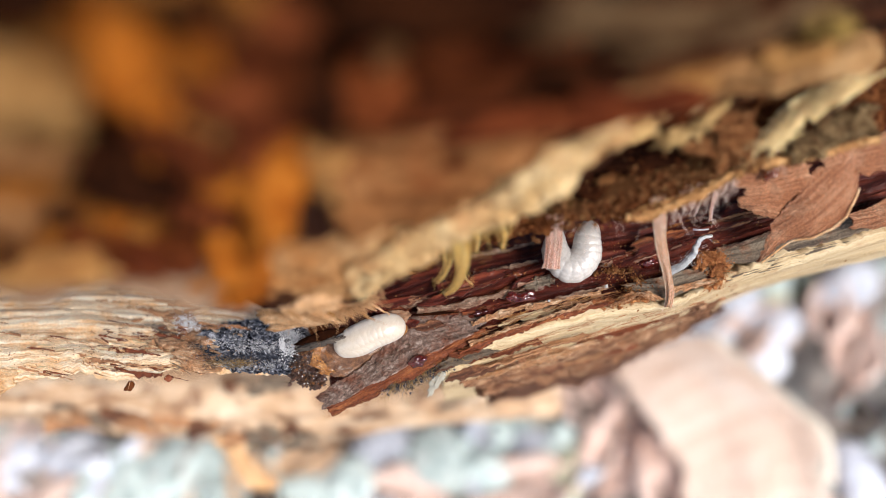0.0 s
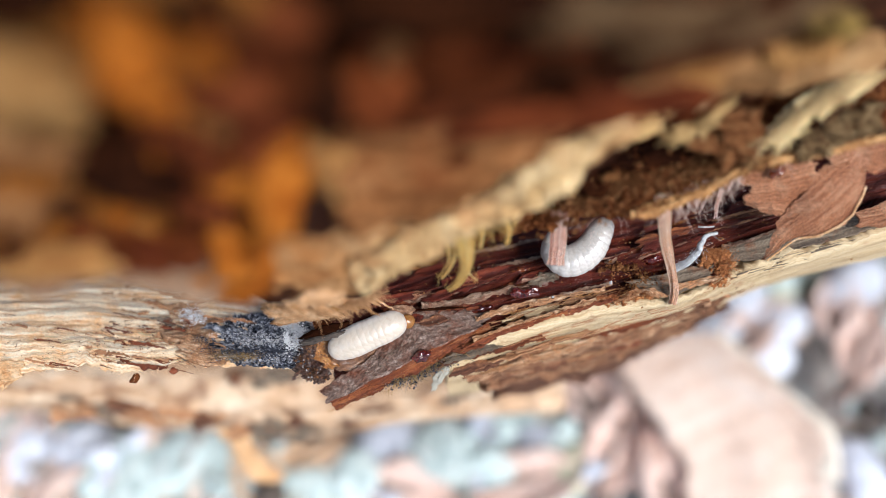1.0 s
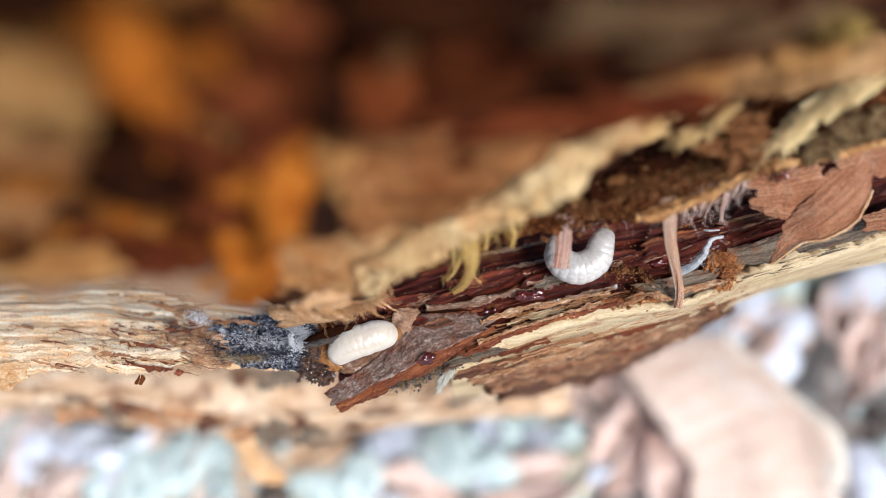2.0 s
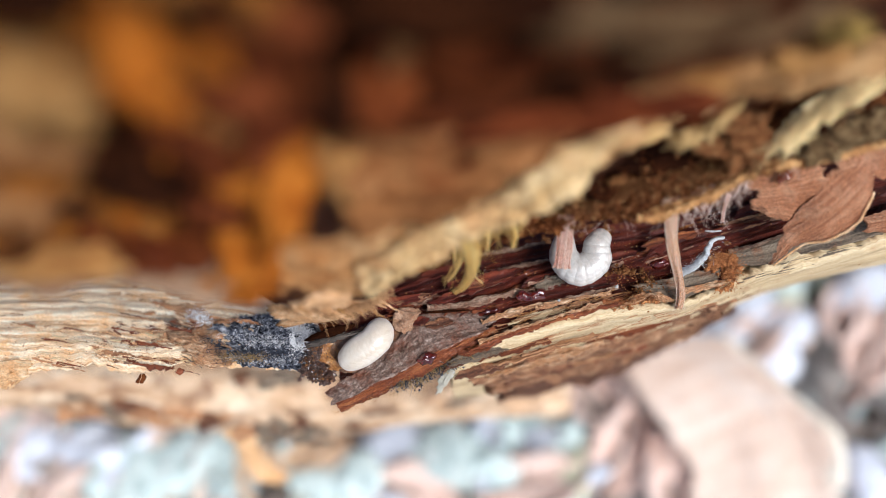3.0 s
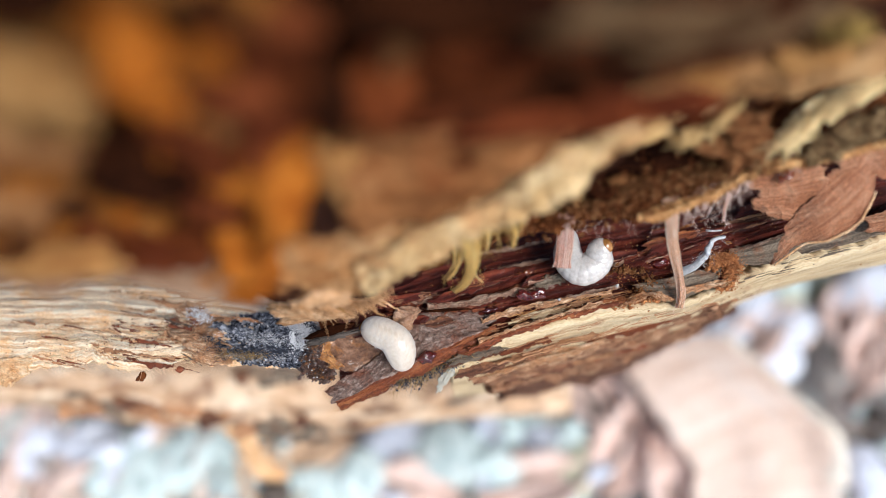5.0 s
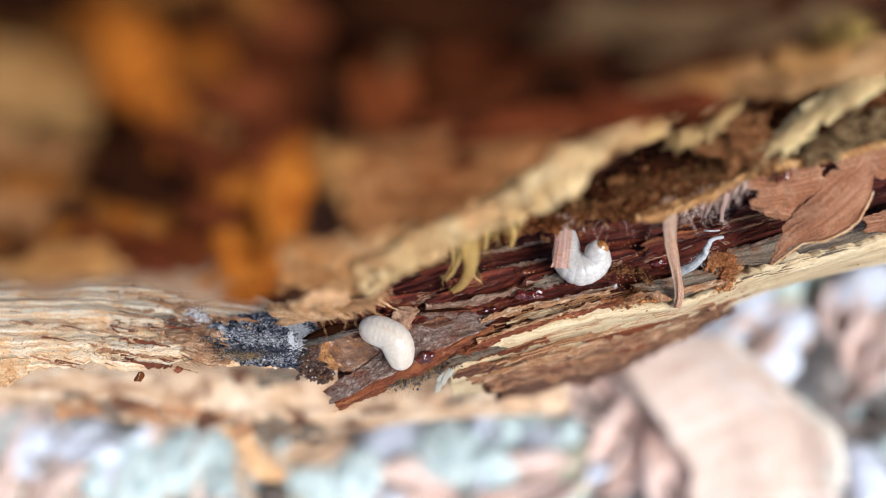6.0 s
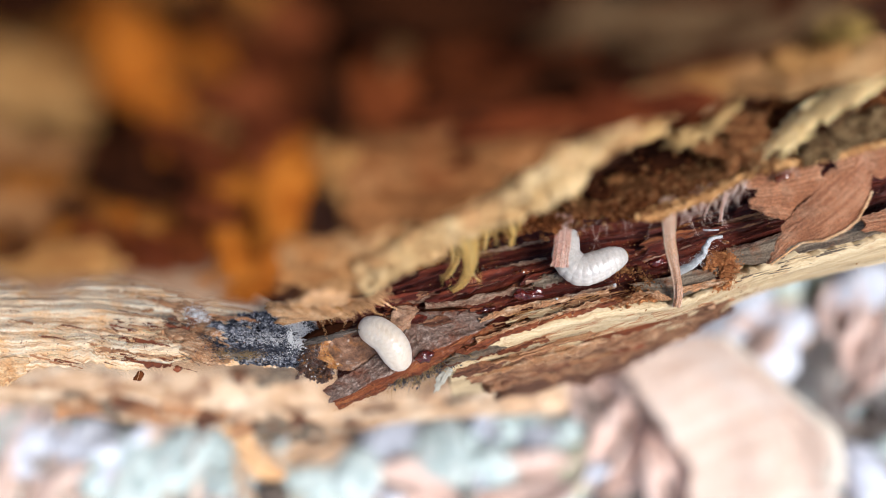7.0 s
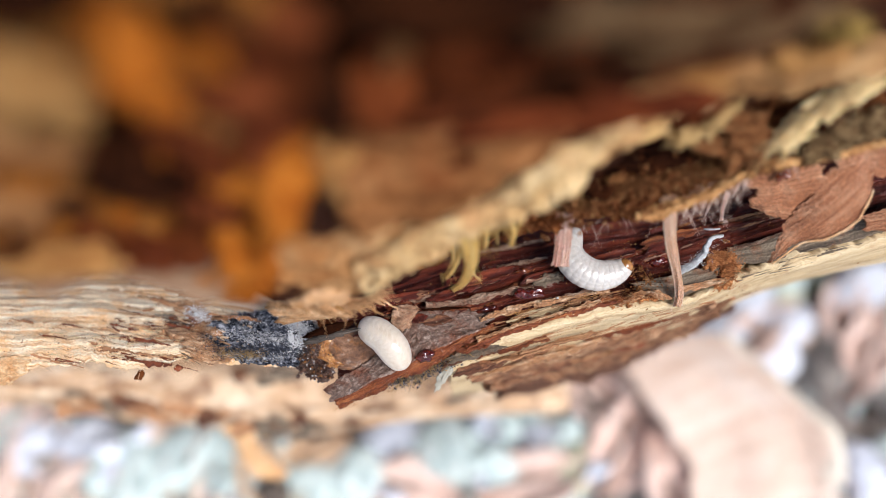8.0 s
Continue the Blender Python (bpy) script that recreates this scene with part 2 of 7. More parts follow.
MOSS = mat("yellow_green_moss", (0.32, 0.33, 0.22), (0.47, 0.47, 0.33), (0.60, 0.60, 0.45), su=3, sv=3, coord="Object", rough=0.9)
STAIN = mat("stained_split_wood", (0.17, 0.058, 0.022), (0.50, 0.26, 0.125), (0.86, 0.66, 0.45), su=2.4, sv=0.34, patch=1.4, alt=(0.52, 0.22, 0.085), alt_amount=0.5, fine=0.5, rough=0.7, bump=0.9, vary=0.05)
KNOB = mat("reddish_knob", (0.045, 0.009, 0.003), (0.122, 0.027, 0.007), (0.205, 0.057, 0.015), su=3, sv=2, coord="Object", rough=0.8, spec=0.05)
PINKB = mat("pinkish_brown_rot", (0.08, 0.028, 0.009), (0.21, 0.090, 0.032), (0.33, 0.170, 0.070), su=7, sv=2, coord="Object", rough=0.85, bump=0.8, spec=0.05)
RUSTC = mat("rust_brown_clump", (0.09, 0.028, 0.010), (0.29, 0.115, 0.042), (0.52, 0.27, 0.115), su=0.9, sv=0.5, coord="Object", fine=0.55, rough=0.85, bump=1.0, spec=0.08)
FLUFF = mat("white_mould_fluff", (0.70, 0.70, 0.71), (0.84, 0.84, 0.85), (0.92, 0.92, 0.92), su=0.4, sv=0.3, rough=0.8, fine=0.15, vary=0.02)
CHIPEDGE = mat("sunlit_chip_edge", (0.88, 0.74, 0.56), (0.95, 0.87, 0.73), (0.97, 0.92, 0.82), su=30, sv=2, rough=0.6, vary=0.03)
CREAMB = mat("cream_tan_rot", (0.19, 0.078, 0.022), (0.40, 0.205, 0.068), (0.55, 0.33, 0.13), su=7, sv=2, coord="Object", rough=0.8, bump=0.8, spec=0.06)
MOSSY = mat("olive_brown_wood", (0.03, 0.016, 0.007), (0.19, 0.115, 0.052), (0.46, 0.33, 0.17), su=1.6, sv=0.4, patch=1.4, alt=(0.10, 0.045, 0.018), alt_amount=0.5, fine=0.6, rough=0.85, bump=1.0, spec=0.1, vary=0.06)
LIPB = mat("rusty_torn_bark", (0.045, 0.016, 0.008), (0.30, 0.13, 0.058), (0.70, 0.45, 0.26), su=3.5, sv=0.5, patch=2.5, alt=(0.13, 0.042, 0.018), alt_amount=0.5, fine=0.45, rough=0.75, bump=0.9, vary=0.05)
PEACH = mat("peach_splintered_wood", (0.34, 0.15, 0.055), (0.64, 0.37, 0.185), (0.84, 0.62, 0.40), su=5, sv=0.6, patch=3, alt=(0.56, 0.24, 0.085), alt_amount=0.5, fine=0.3, rough=0.8, bump=0.9, spec=0.15, vary=0.03)
PEACHB = mat("peach_wood_block", (0.32, 0.14, 0.05), (0.60, 0.34, 0.165), (0.80, 0.57, 0.36), su=3, sv=0.5, coord="Object", fine=0.35, rough=0.8, bump=0.8, spec=0.1)
OLIVEB = mat("olive_brown_rot", (0.05, 0.024, 0.010), (0.125, 0.070, 0.032), (0.21, 0.13, 0.065), su=6, sv=2, coord="Object", rough=0.9, bump=0.8, spec=0.05)
TONGUE = mat("tan_papery_skin", (0.20, 0.092, 0.045), (0.38, 0.215, 0.125), (0.56, 0.38, 0.26), su=2.5, sv=0.7, patch=1.2, alt=(0.24, 0.10, 0.045), alt_amount=0.4, rough=0.5, coat=0.2, sss=0.2, bump=0.7, vary=0.04)
CRUST = mat("grey_tan_crust", (0.085, 0.035, 0.02), (0.32, 0.185, 0.118), (0.62, 0.455, 0.33), su=2.2, sv=0.25, patch=0.8, alt=(0.19, 0.045, 0.016), alt_amount=0.5, fine=0.5, rough=0.65, bump=1.0, vary=0.1)
OLIVE = mat("olive_tan_wood", (0.20, 0.105, 0.036), (0.50, 0.325, 0.135), (0.72, 0.55, 0.28), su=3, sv=0.5, patch=1.6, alt=(0.18, 0.075, 0.024), alt_amount=0.42, fine=0.5, rough=0.85, bump=0.9, spec=0.15, vary=0.06)
STRAND = mat("cream_frayed_strand", (0.62, 0.37, 0.13), (0.90, 0.67, 0.32), (0.95, 0.81, 0.50), su=4, sv=0.2, rough=0.7, bump=0.6, sss=0.2, vary=0.14)
TWIG = mat("dark_twig_bark", (0.025, 0.02, 0.016), (0.08, 0.062, 0.05), (0.18, 0.14, 0.11), su=12, sv=2, coord="Object", rough=0.85)


# ---- mesh tools ----
def lattice(i, j, s):
    h = (i * 374761393 + j * 668265263 + s * 974126177) & 0xFFFFFFFF
    h = ((h ^ (h >> 13)) * 1274126177) & 0xFFFFFFFF
    return ((h ^ (h >> 16)) & 0xFFFF) / 32767.5 - 1.0


def vnoise(u, v, s):
    """Smooth noise of -1 to 1 over two numpy arrays."""
    u, v = np.asarray(u, float), np.asarray(v, float)
    i, j = np.floor(u).astype(np.int64), np.floor(v).astype(np.int64)
    a, b = u - i, v - j
    a, b = a * a * (3 - 2 * a), b * b * (3 - 2 * b)
    top = lattice(i, j, s) * (1 - a) + lattice(i + 1, j, s) * a
    low = lattice(i, j + 1, s) * (1 - a) + lattice(i + 1, j + 1, s) * a
    return top * (1 - b) + low * b


def spline(pts, n):
    """n points evenly along a smooth curve through pts."""
    p = np.asarray(pts, float)
    if len(p) == 2:
        return p[0] + (p[1] - p[0]) * np.linspace(0, 1, n)[:, None]
    e = np.vstack([2 * p[0] - p[1], p, 2 * p[-1] - p[-2]])
    t = np.linspace(0, 1, 13)[:-1, None]
    fine = []
    for a, b, c, d in zip(e[:-3], e[1:-2], e[2:-1], e[3:]):
        fine.append(0.5 * (2 * b + (c - a) * t + (2 * a - 5 * b + 4 * c - d) * t ** 2 + (3 * b - a - 3 * c + d) * t ** 3))
    fine = np.vstack(fine + [p[-1:]])
    s = np.concatenate([[0], np.cumsum(np.linalg.norm(np.diff(fine, axis=0), axis=1))])
    q = np.linspace(0, s[-1], n)
    return np.stack([np.interp(q, s, fine[:, k]) for k in range(3)], 1)


def mesh_of(name, verts, faces, material, uv=None, smooth=True):
    me = bpy.data.meshes.new(name)
    me.from_pydata(np.asarray(verts).tolist(), [], faces if isinstance(faces, list) else faces.tolist())
    me.materials.append(material)
    if uv is not None:
        lay = me.uv_layers.new(name="grain")
        idx = np.empty(len(me.loops), dtype=np.int32)
        me.loops.foreach_get("vertex_index", idx)
        lay.data.foreach_set("uv", np.asarray(uv, np.float32)[idx].ravel())
    me.polygons.foreach_set("use_smooth", [smooth] * len(me.polygons))
    me.update()
    return me


ORIGIN = {}


def thing(name, at, label, category, group="", kind=""):
    """An Empty at a place of the log's frame, in millimetres."""
    ob = new(name)
    ob.empty_display_size = 0.003
    ob.matrix_world = BASE @ Matrix.Translation(Vector(at) * MM)
    ORIGIN[ob.name] = np.array(at, float)
    return tagged(ob, label, category, group, kind)


def part(name, made, material, parent, label="", smooth=True):
    """One mesh, in millimetres of the log's frame, under a thing or a part."""
    verts, faces, uv = made
    o = ORIGIN[parent.name]
    ob = new(name, mesh_of(name, (np.asarray(verts) - o) * MM, faces, material, uv, smooth))
    ob.parent = parent
    ORIGIN[ob.name] = o
    return tagged(ob, label) if label else ob


def solo(name, made, material, label, category, group="", kind="", smooth=True):
    """A thing of one mesh, with its origin at its middle."""
    verts, faces, uv = made
    verts = np.asarray(verts)
    o = verts.mean(axis=0)
    ob = new(name, mesh_of(name, (verts - o) * MM, faces, material, uv, smooth))
    ob.matrix_world = BASE @ Matrix.Translation(Vector(o) * MM)
    ORIGIN[ob.name] = o
    return tagged(ob, label, category, group, kind)


def grid_faces(nu, nv, start=0, flip=False):
    i = np.arange(nu - 1)[None, :] + np.arange(nv - 1)[:, None] * nu + start
    q = np.stack([i, i + 1, i + nu + 1, i + nu], -1).reshape(-1, 4)
    return q[:, ::-1] if flip else q


def sheet(rails, nu, nv, waves=(), thick=1.0, seed=1, ragged=(0.0, 0.0), ends=0.0, dents=(), crease=False):
    """A thick skin lofted over rails from its upper to its lower edge. waves: (height, length along, length across)."""
    curves = np.stack([spline(r, nu) for r in rails])
    g = np.empty((nv, nu, 3))
    for j in range(nu):
        g[:, j] = spline(curves[:, j], nv)
    du, dv = np.gradient(g, axis=1), np.gradient(g, axis=0)
    u = np.cumsum(np.linalg.norm(du, axis=2), axis=1)
    v = np.cumsum(np.linalg.norm(dv, axis=2), axis=0)
    u = u[nv // 2][None, :].repeat(nv, 0)
    v = v - v[nv // 2][None, :]
    nrm = np.cross(dv, du)
    nrm /= np.linalg.norm(nrm, axis=2, keepdims=True) + 1e-9
    nrm *= np.where(nrm[..., 2:3] < -0.3, -1, 1)
    vd = dv / (np.linalg.norm(dv, axis=2, keepdims=True) + 1e-9)
    ud = du / (np.linalg.norm(du, axis=2, keepdims=True) + 1e-9)
    s = np.linspace(0, 1, nv)[:, None]
    rough = lambda k: vnoise(u / 2.2, 0 * u + 7.5, seed + k) + 0.6 * vnoise(u / 0.7, 0 * u + 3.5, seed + k + 1) + 0.3 * vnoise(u / 0.25, 0 * u, seed + k + 2)
    g = g - vd * (ragged[0] * rough(50) * (1 - s) ** 3)[..., None] + vd * (ragged[1] * rough(60) * s ** 3)[..., None]
    if ends:
        e = np.linspace(0, 1, nu)[None, :]
        w = vnoise(v / 0.9, 0 * v, seed + 70) + 0.5 * vnoise(v / 0.3, 0 * v, seed + 71)
        g = g + ud * (ends * w * ((1 - e) ** 6 + e ** 6))[..., None]
    h = 0
    for k, (amp, lu, lv) in enumerate(waves):
        w = vnoise(u / lu + 11.3 * k, v / lv + 3.7 * k + 0.6 * vnoise(u / lu * 0.7, v / lv * 0.3, seed + 90), seed + k)
        h = h + amp * ((1 - 2 * np.abs(w) ** 0.7) if crease and k < 3 else w)
    for x, y, z, r, d in dents:
        dd = ((g - np.array((x, y, z))) ** 2).sum(axis=2) / r ** 2
        h = h - d * np.exp(-dd)
    g = g + nrm * (h + 0 * u)[..., None]
    back = g - nrm * thick
    n = nu * nv
    idx = np.arange(n).reshape(nv, nu)
    rim = np.concatenate([idx[0, :-1], idx[:-1, -1], idx[-1, :0:-1], idx[:0:-1, 0]])
    nxt = np.roll(rim, -1)
    faces = np.vstack([grid_faces(nu, nv, 0, True), grid_faces(nu, nv, n), np.stack([rim, nxt, nxt + n, rim + n], 1)])
    uv = np.stack([u, v], -1).reshape(-1, 2)
    return np.vstack([g.reshape(-1, 3), back.reshape(-1, 3)]), faces, np.vstack([uv, uv + 0.2])


def tube(pts, r0, r1, n=14, sides=7, flat=1.0, wob=0.0, seed=1, grooves=0.0):
    """A tapered strand along pts; flat below one makes a ribbon."""
    c = spline(pts, n)
    if wob:
        k = np.linspace(0, 1, n)[:, None]
        c = c + wob * k * np.stack([vnoise(np.arange(n) / 2.5, np.full(n, a * 9.1), seed) for a in range(3)], 1)
    tan = np.gradient(c, axis=0)
    tan /= np.linalg.norm(tan, axis=1, keepdims=True) + 1e-9
    side = np.cross(tan, (0, 0, 1.0))
    side /= np.linalg.norm(side, axis=1, keepdims=True) + 1e-6
    up = np.cross(side, tan)
    a = np.linspace(0, 2 * math.pi, sides, endpoint=False)
    rad = np.linspace(r0, r1, n)[:, None]
    gr = 1 + grooves * (np.cos(a * 7) * 0.6)[None, :] + grooves * vnoise(np.arange(n)[:, None] / 9.0 + 0 * a, a[None, :] * 3.2 + 0 * rad, seed)
    v = c[:, None] + (rad * gr * np.cos(a))[..., None] * side[:, None] + (rad * flat * gr * np.sin(a))[..., None] * up[:, None]
    length = np.concatenate([[0], np.cumsum(np.linalg.norm(np.diff(c, axis=0), axis=1))])
    uv = np.stack([length[:, None] + 0 * a, rad * np.cos(a)[None, :] * 1.0], -1).reshape(-1, 2)
    f = []
    for i in range(n - 1):
        for j in range(sides):
            k = (j + 1) % sides
            f.append((i * sides + j, i * sides + k, (i + 1) * sides + k, (i + 1) * sides + j))
    f.append(tuple(range(sides))[::-1])
    f.append(tuple(range((n - 1) * sides, n * sides)))
    return v.reshape(-1, 3), f, uv


def lump(at, size, turn=(0, 0, 0), rough=0.25, freq=1.6, seed=1, rings=14, box=2.0):
    """An uneven lump: half sizes in millimetres, degrees of turn; box above two squares it off."""
    th = np.linspace(0, math.pi, rings + 1)[:, None]
    ph = np.linspace(0, 2 * math.pi, 2 * rings, endpoint=False)[None, :]
    d = np.stack([np.sin(th) * np.cos(ph), np.sin(th) * np.sin(ph), np.cos(th) + 0 * ph], -1).reshape(-1, 3)
    k = (np.abs(d) ** box).sum(axis=1, keepdims=True) ** (-1 / box)
    h = vnoise(d[:, 0] * freq + 5, d[:, 1] * freq + d[:, 2] * 0.7, seed) + vnoise(d[:, 2] * freq, d[:, 0] * freq * 0.6 + 9, seed + 3)
    h = h + 0.5 * vnoise(d[:, 0] * freq * 2.7, d[:, 1] * freq * 2.7 + d[:, 2] * freq * 2, seed + 5)
    v = d * k * (1 + rough * h[:, None]) * np.asarray(size, float)
    r = np.array(Euler([radians(a) for a in turn]).to_matrix())
    v = v @ r.T + np.asarray(at, float)
    m = 2 * rings
    i = np.arange(rings)[:, None] * m + np.arange(m)[None, :]
    j = np.arange(rings)[:, None] * m + (np.arange(m)[None, :] + 1) % m
    f = np.stack([i, i + m, j + m, j], -1).reshape(-1, 4)
    return v, f, None


def joined(makes):
    """Many small pieces of stuff as one mesh."""
    vs, fs, us, n = [], [], [], 0
    for v, f, uv in makes:
        f = f if isinstance(f, list) else f.tolist()
        vs.append(v)
        fs += [tuple(k + n for k in q) for q in f]
        us.append(np.zeros((len(v), 2)) if uv is None else uv)
        n += len(v)
    return np.vstack(vs), fs, np.vstack(us)


def grains(box, count, size, seed, squash=0.7, along=None):
    """Crumbs scattered round a curve or in a box, each a small rough lump."""
    rnd = random.Random(seed)
    out = []
    line = spline(along, 40) if along is not None else None
    for k in range(count):
        if line is not None:
            p = np.array(line[rnd.randrange(40)]) + np.array([rnd.gauss(0, box[0]), rnd.gauss(0, box[1]), rnd.gauss(0, box[2])])
        else:
            p = np.array([rnd.uniform(box[0], box[3]), rnd.uniform(box[1], box[4]), rnd.uniform(box[2], box[5])])
        s = size * rnd.uniform(0.4, 1.4)
        out.append(lump(p, (s * rnd.uniform(0.6, 1.3), s * squash, s * 0.8), (rnd.uniform(0, 360), rnd.uniform(0, 360), rnd.uniform(0, 360)), 0.5, 2.2, seed + k, rings=4, box=3.5))
    return joined(out)


def hairs(line, count, length, radius, seed, down=(0, -1, 0.1), spread=0.35, curl=0.5, n=7):
    """Fine strands that hang from a curve."""
    rnd = random.Random(seed)
    c = spline(line, 60)
    out = []
    for k in range(count):
        p = c[rnd.randrange(60)] + np.array([rnd.gauss(0, 0.25), rnd.gauss(0, 0.2), rnd.gauss(0, 0.4)])
        d = np.array(down, float) + np.array([rnd.gauss(0, spread), rnd.gauss(0, spread * 0.6), rnd.gauss(0, spread)])
        le = length * rnd.uniform(0.35, 1.2)
        q = p + d * le * 0.5 + np.array([rnd.gauss(0, curl), rnd.gauss(0, curl), rnd.gauss(0, curl)]) * le * 0.2
        e = p + d * le + np.array([rnd.gauss(0, curl), rnd.gauss(0, curl), rnd.gauss(0, curl)]) * le * 0.4
        out.append(tube([p, q, e], radius * rnd.uniform(0.6, 1.4), radius * 0.25, n=n, sides=4))
    return joined(out)


def sliver(p0, p1, width, thick, seed):
    """A long torn splinter between two points."""
    p0, p1 = np.array(p0, float), np.array(p1, float)
    mid = (p0 + p1) / 2 + np.array([0, 0.1 * width, 0.3 * width])
    return tube([p0, mid, p1], width, width * 0.15, n=26, sides=10, flat=thick / width, wob=width * 0.5, seed=seed, grooves=0.16)


def heap(line, count, size, sigma, seed):
    """A crumbly heap: rough clumps of all sizes, torn fibres and dust."""
    rnd = random.Random(seed)
    c = spline(line, 40)
    out = []
    for k in range(count):
        p = c[rnd.randrange(40)] + np.array([rnd.gauss(0, sigma[0]), rnd.gauss(0, sigma[1]), rnd.gauss(0, sigma[2])])
        r = size * rnd.uniform(0.25, 1.0) ** 2 + 0.05
        out.append(lump(p, (r * rnd.uniform(0.8, 1.6), r, r * 0.7), (rnd.uniform(0, 360), rnd.uniform(0, 360), rnd.uniform(0, 360)), 0.75, 3.0, seed + k, rings=9))
    out.append(hairs(line, count, size * 1.3, 0.03, seed + 500, (0, 0, 0.1), 0.9, 2.5))
    out.append(grains((sigma[0] * 1.3, sigma[1] * 1.3, sigma[2]), count * 3, 0.05, seed + 600, along=line))
    return joined(out)


# ---- the log ----
log = thing("rotten_log", (0.00, -3.16, -35.00), "rotten fallen log with split bark and a wet dark crack", "log")

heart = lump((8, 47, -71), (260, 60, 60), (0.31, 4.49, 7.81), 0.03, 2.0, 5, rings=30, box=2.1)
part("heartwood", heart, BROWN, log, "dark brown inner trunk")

part("inner_bark", sheet([
    [(-11.65, -3.74, -11.00), (1.00, 2.57, -10.00), (13.36, 5.63, -9.00), (25.43, 8.62, -8.00), (37.20, 11.84, -7.00), (51.06, 15.57, -6.00)],
    [(-10.84, -7.01, -5.00), (0.93, -2.27, -4.00), (12.33, -0.23, -2.50), (23.74, 1.48, -2.50), (34.93, 4.31, -2.00), (47.91, 7.89, -1.00)],
    [(-10.50, -9.07, -2.50), (2.03, -5.87, -1.60), (12.06, -3.57, -0.80), (23.22, -1.34, -0.80), (34.25, 1.72, -0.50), (47.15, 5.01, 0.20)],
    [(-10.70, -13.90, -4.00), (3.72, -8.96, -1.50), (12.17, -6.70, -1.50), (23.28, -4.70, -1.00), (34.25, -1.61, -0.50), (47.28, 1.16, 0.00)],
], 520, 170, [(0.52, 18, 1.9), (0.30, 8, 0.8), (0.14, 3, 0.35), (0.08, 0.9, 0.16), (0.05, 0.3, 0.2)], 2.5, 11, crease=True), INNER, log, "wet dark red inner bark with long ridges")

part("sapwood_lip", sheet([
    [(0.61, -11.55, -0.80), (4.76, -8.97, -0.20), (11.90, -6.33, 0.20), (17.41, -5.18, 0.20), (22.82, -5.16, 0.50), (28.20, -3.11, 0.80), (33.48, -1.25, 1.20), (46.02, 1.94, 2.00)],
    [(0.90, -12.62, -1.50), (5.93, -10.58, -1.00), (13.68, -7.73, -0.50), (23.13, -6.06, -0.50), (31.26, -3.26, 0.00), (46.65, 0.87, 1.00)],
    [(0.98, -15.31, -8.50), (7.18, -13.86, -9.00), (16.65, -11.33, -10.00), (26.04, -8.70, -10.00), (34.18, -4.47, -7.00), (49.80, -0.52, -4.00)],
    [(1.47, -18.47, -20.00), (8.29, -17.79, -22.00), (19.39, -14.51, -24.00), (30.33, -11.01, -24.00), (37.93, -5.29, -16.00), (54.21, -0.89, -11.00)],
], 420, 70, [(0.35, 12, 1.8), (0.16, 5, 0.5), (0.06, 1.2, 0.2)], 1.6, 21, (0.35, 0.8)), CREAM, log, "pale cream sapwood lip with brown streaks")

part("bark_shred", sheet([
    [(4.98, -14.88, -14.00), (14.32, -12.39, -15.00), (23.19, -9.65, -16.00), (32.57, -6.63, -16.00)],
    [(6.57, -17.05, -18.00), (14.95, -15.51, -19.00), (24.21, -12.17, -20.00), (33.99, -7.55, -19.00)],
    [(7.73, -19.25, -24.00), (15.32, -19.04, -26.00), (24.25, -15.92, -26.00), (29.90, -12.81, -25.00), (35.79, -8.50, -22.00)],
], 160, 30, [(0.8, 7, 1.6), (0.3, 2, 0.6)], 1.2, 31, (0.3, 1.8), ends=1.5), SHRED, log, "dark brown torn bark under the lip")
part("bark_shred", sheet([
    [(31.30, -3.65, -9.00), (36.87, -2.91, -9.00), (41.20, -1.79, -9.00)],
    [(33.82, -5.18, -14.00), (38.41, -4.39, -14.00), (43.48, -2.40, -13.00)],
], 60, 14, [(0.4, 4, 1.0)], 0.8, 33, (0.2, 0.9), ends=1.0), SHRED, log)

part("split_sapwood", sheet([
    [(-57.25, -0.57, -11.00), (-40.16, -1.33, -11.00), (-29.21, -2.58, -10.50), (-20.66, -4.58, -9.00), (-16.64, -6.38, -6.00), (-13.73, -7.40, -3.00)],
    [(-51.73, -7.67, -2.71), (-36.28, -7.95, -2.71), (-26.42, -8.49, -2.33), (-18.94, -8.73, -2.00), (-14.86, -8.84, -1.46), (-12.97, -8.89, -0.92)],
    [(-50.33, -11.08, -0.60), (-38.14, -10.43, -0.71), (-30.29, -10.86, -0.60), (-24.44, -10.41, -0.60), (-19.15, -10.52, -0.60), (-13.27, -10.61, -0.40)],
    [(-50.33, -12.64, -0.60), (-41.42, -12.30, -0.60), (-35.30, -11.52, -0.60), (-30.29, -11.97, -0.60), (-24.44, -11.19, -0.60), (-19.15, -11.64, -0.60), (-13.49, -11.99, -0.71)],
], 360, 90, [(0.4, 16, 3.0), (0.22, 12, 0.9), (0.16, 5, 0.3), (0.08, 1.6, 0.14), (0.05, 0.4, 0.2)], 2.0, 41, (0.2, 0.4)), LEFTW, log, "pale orange splintered sapwood with brown cracks")

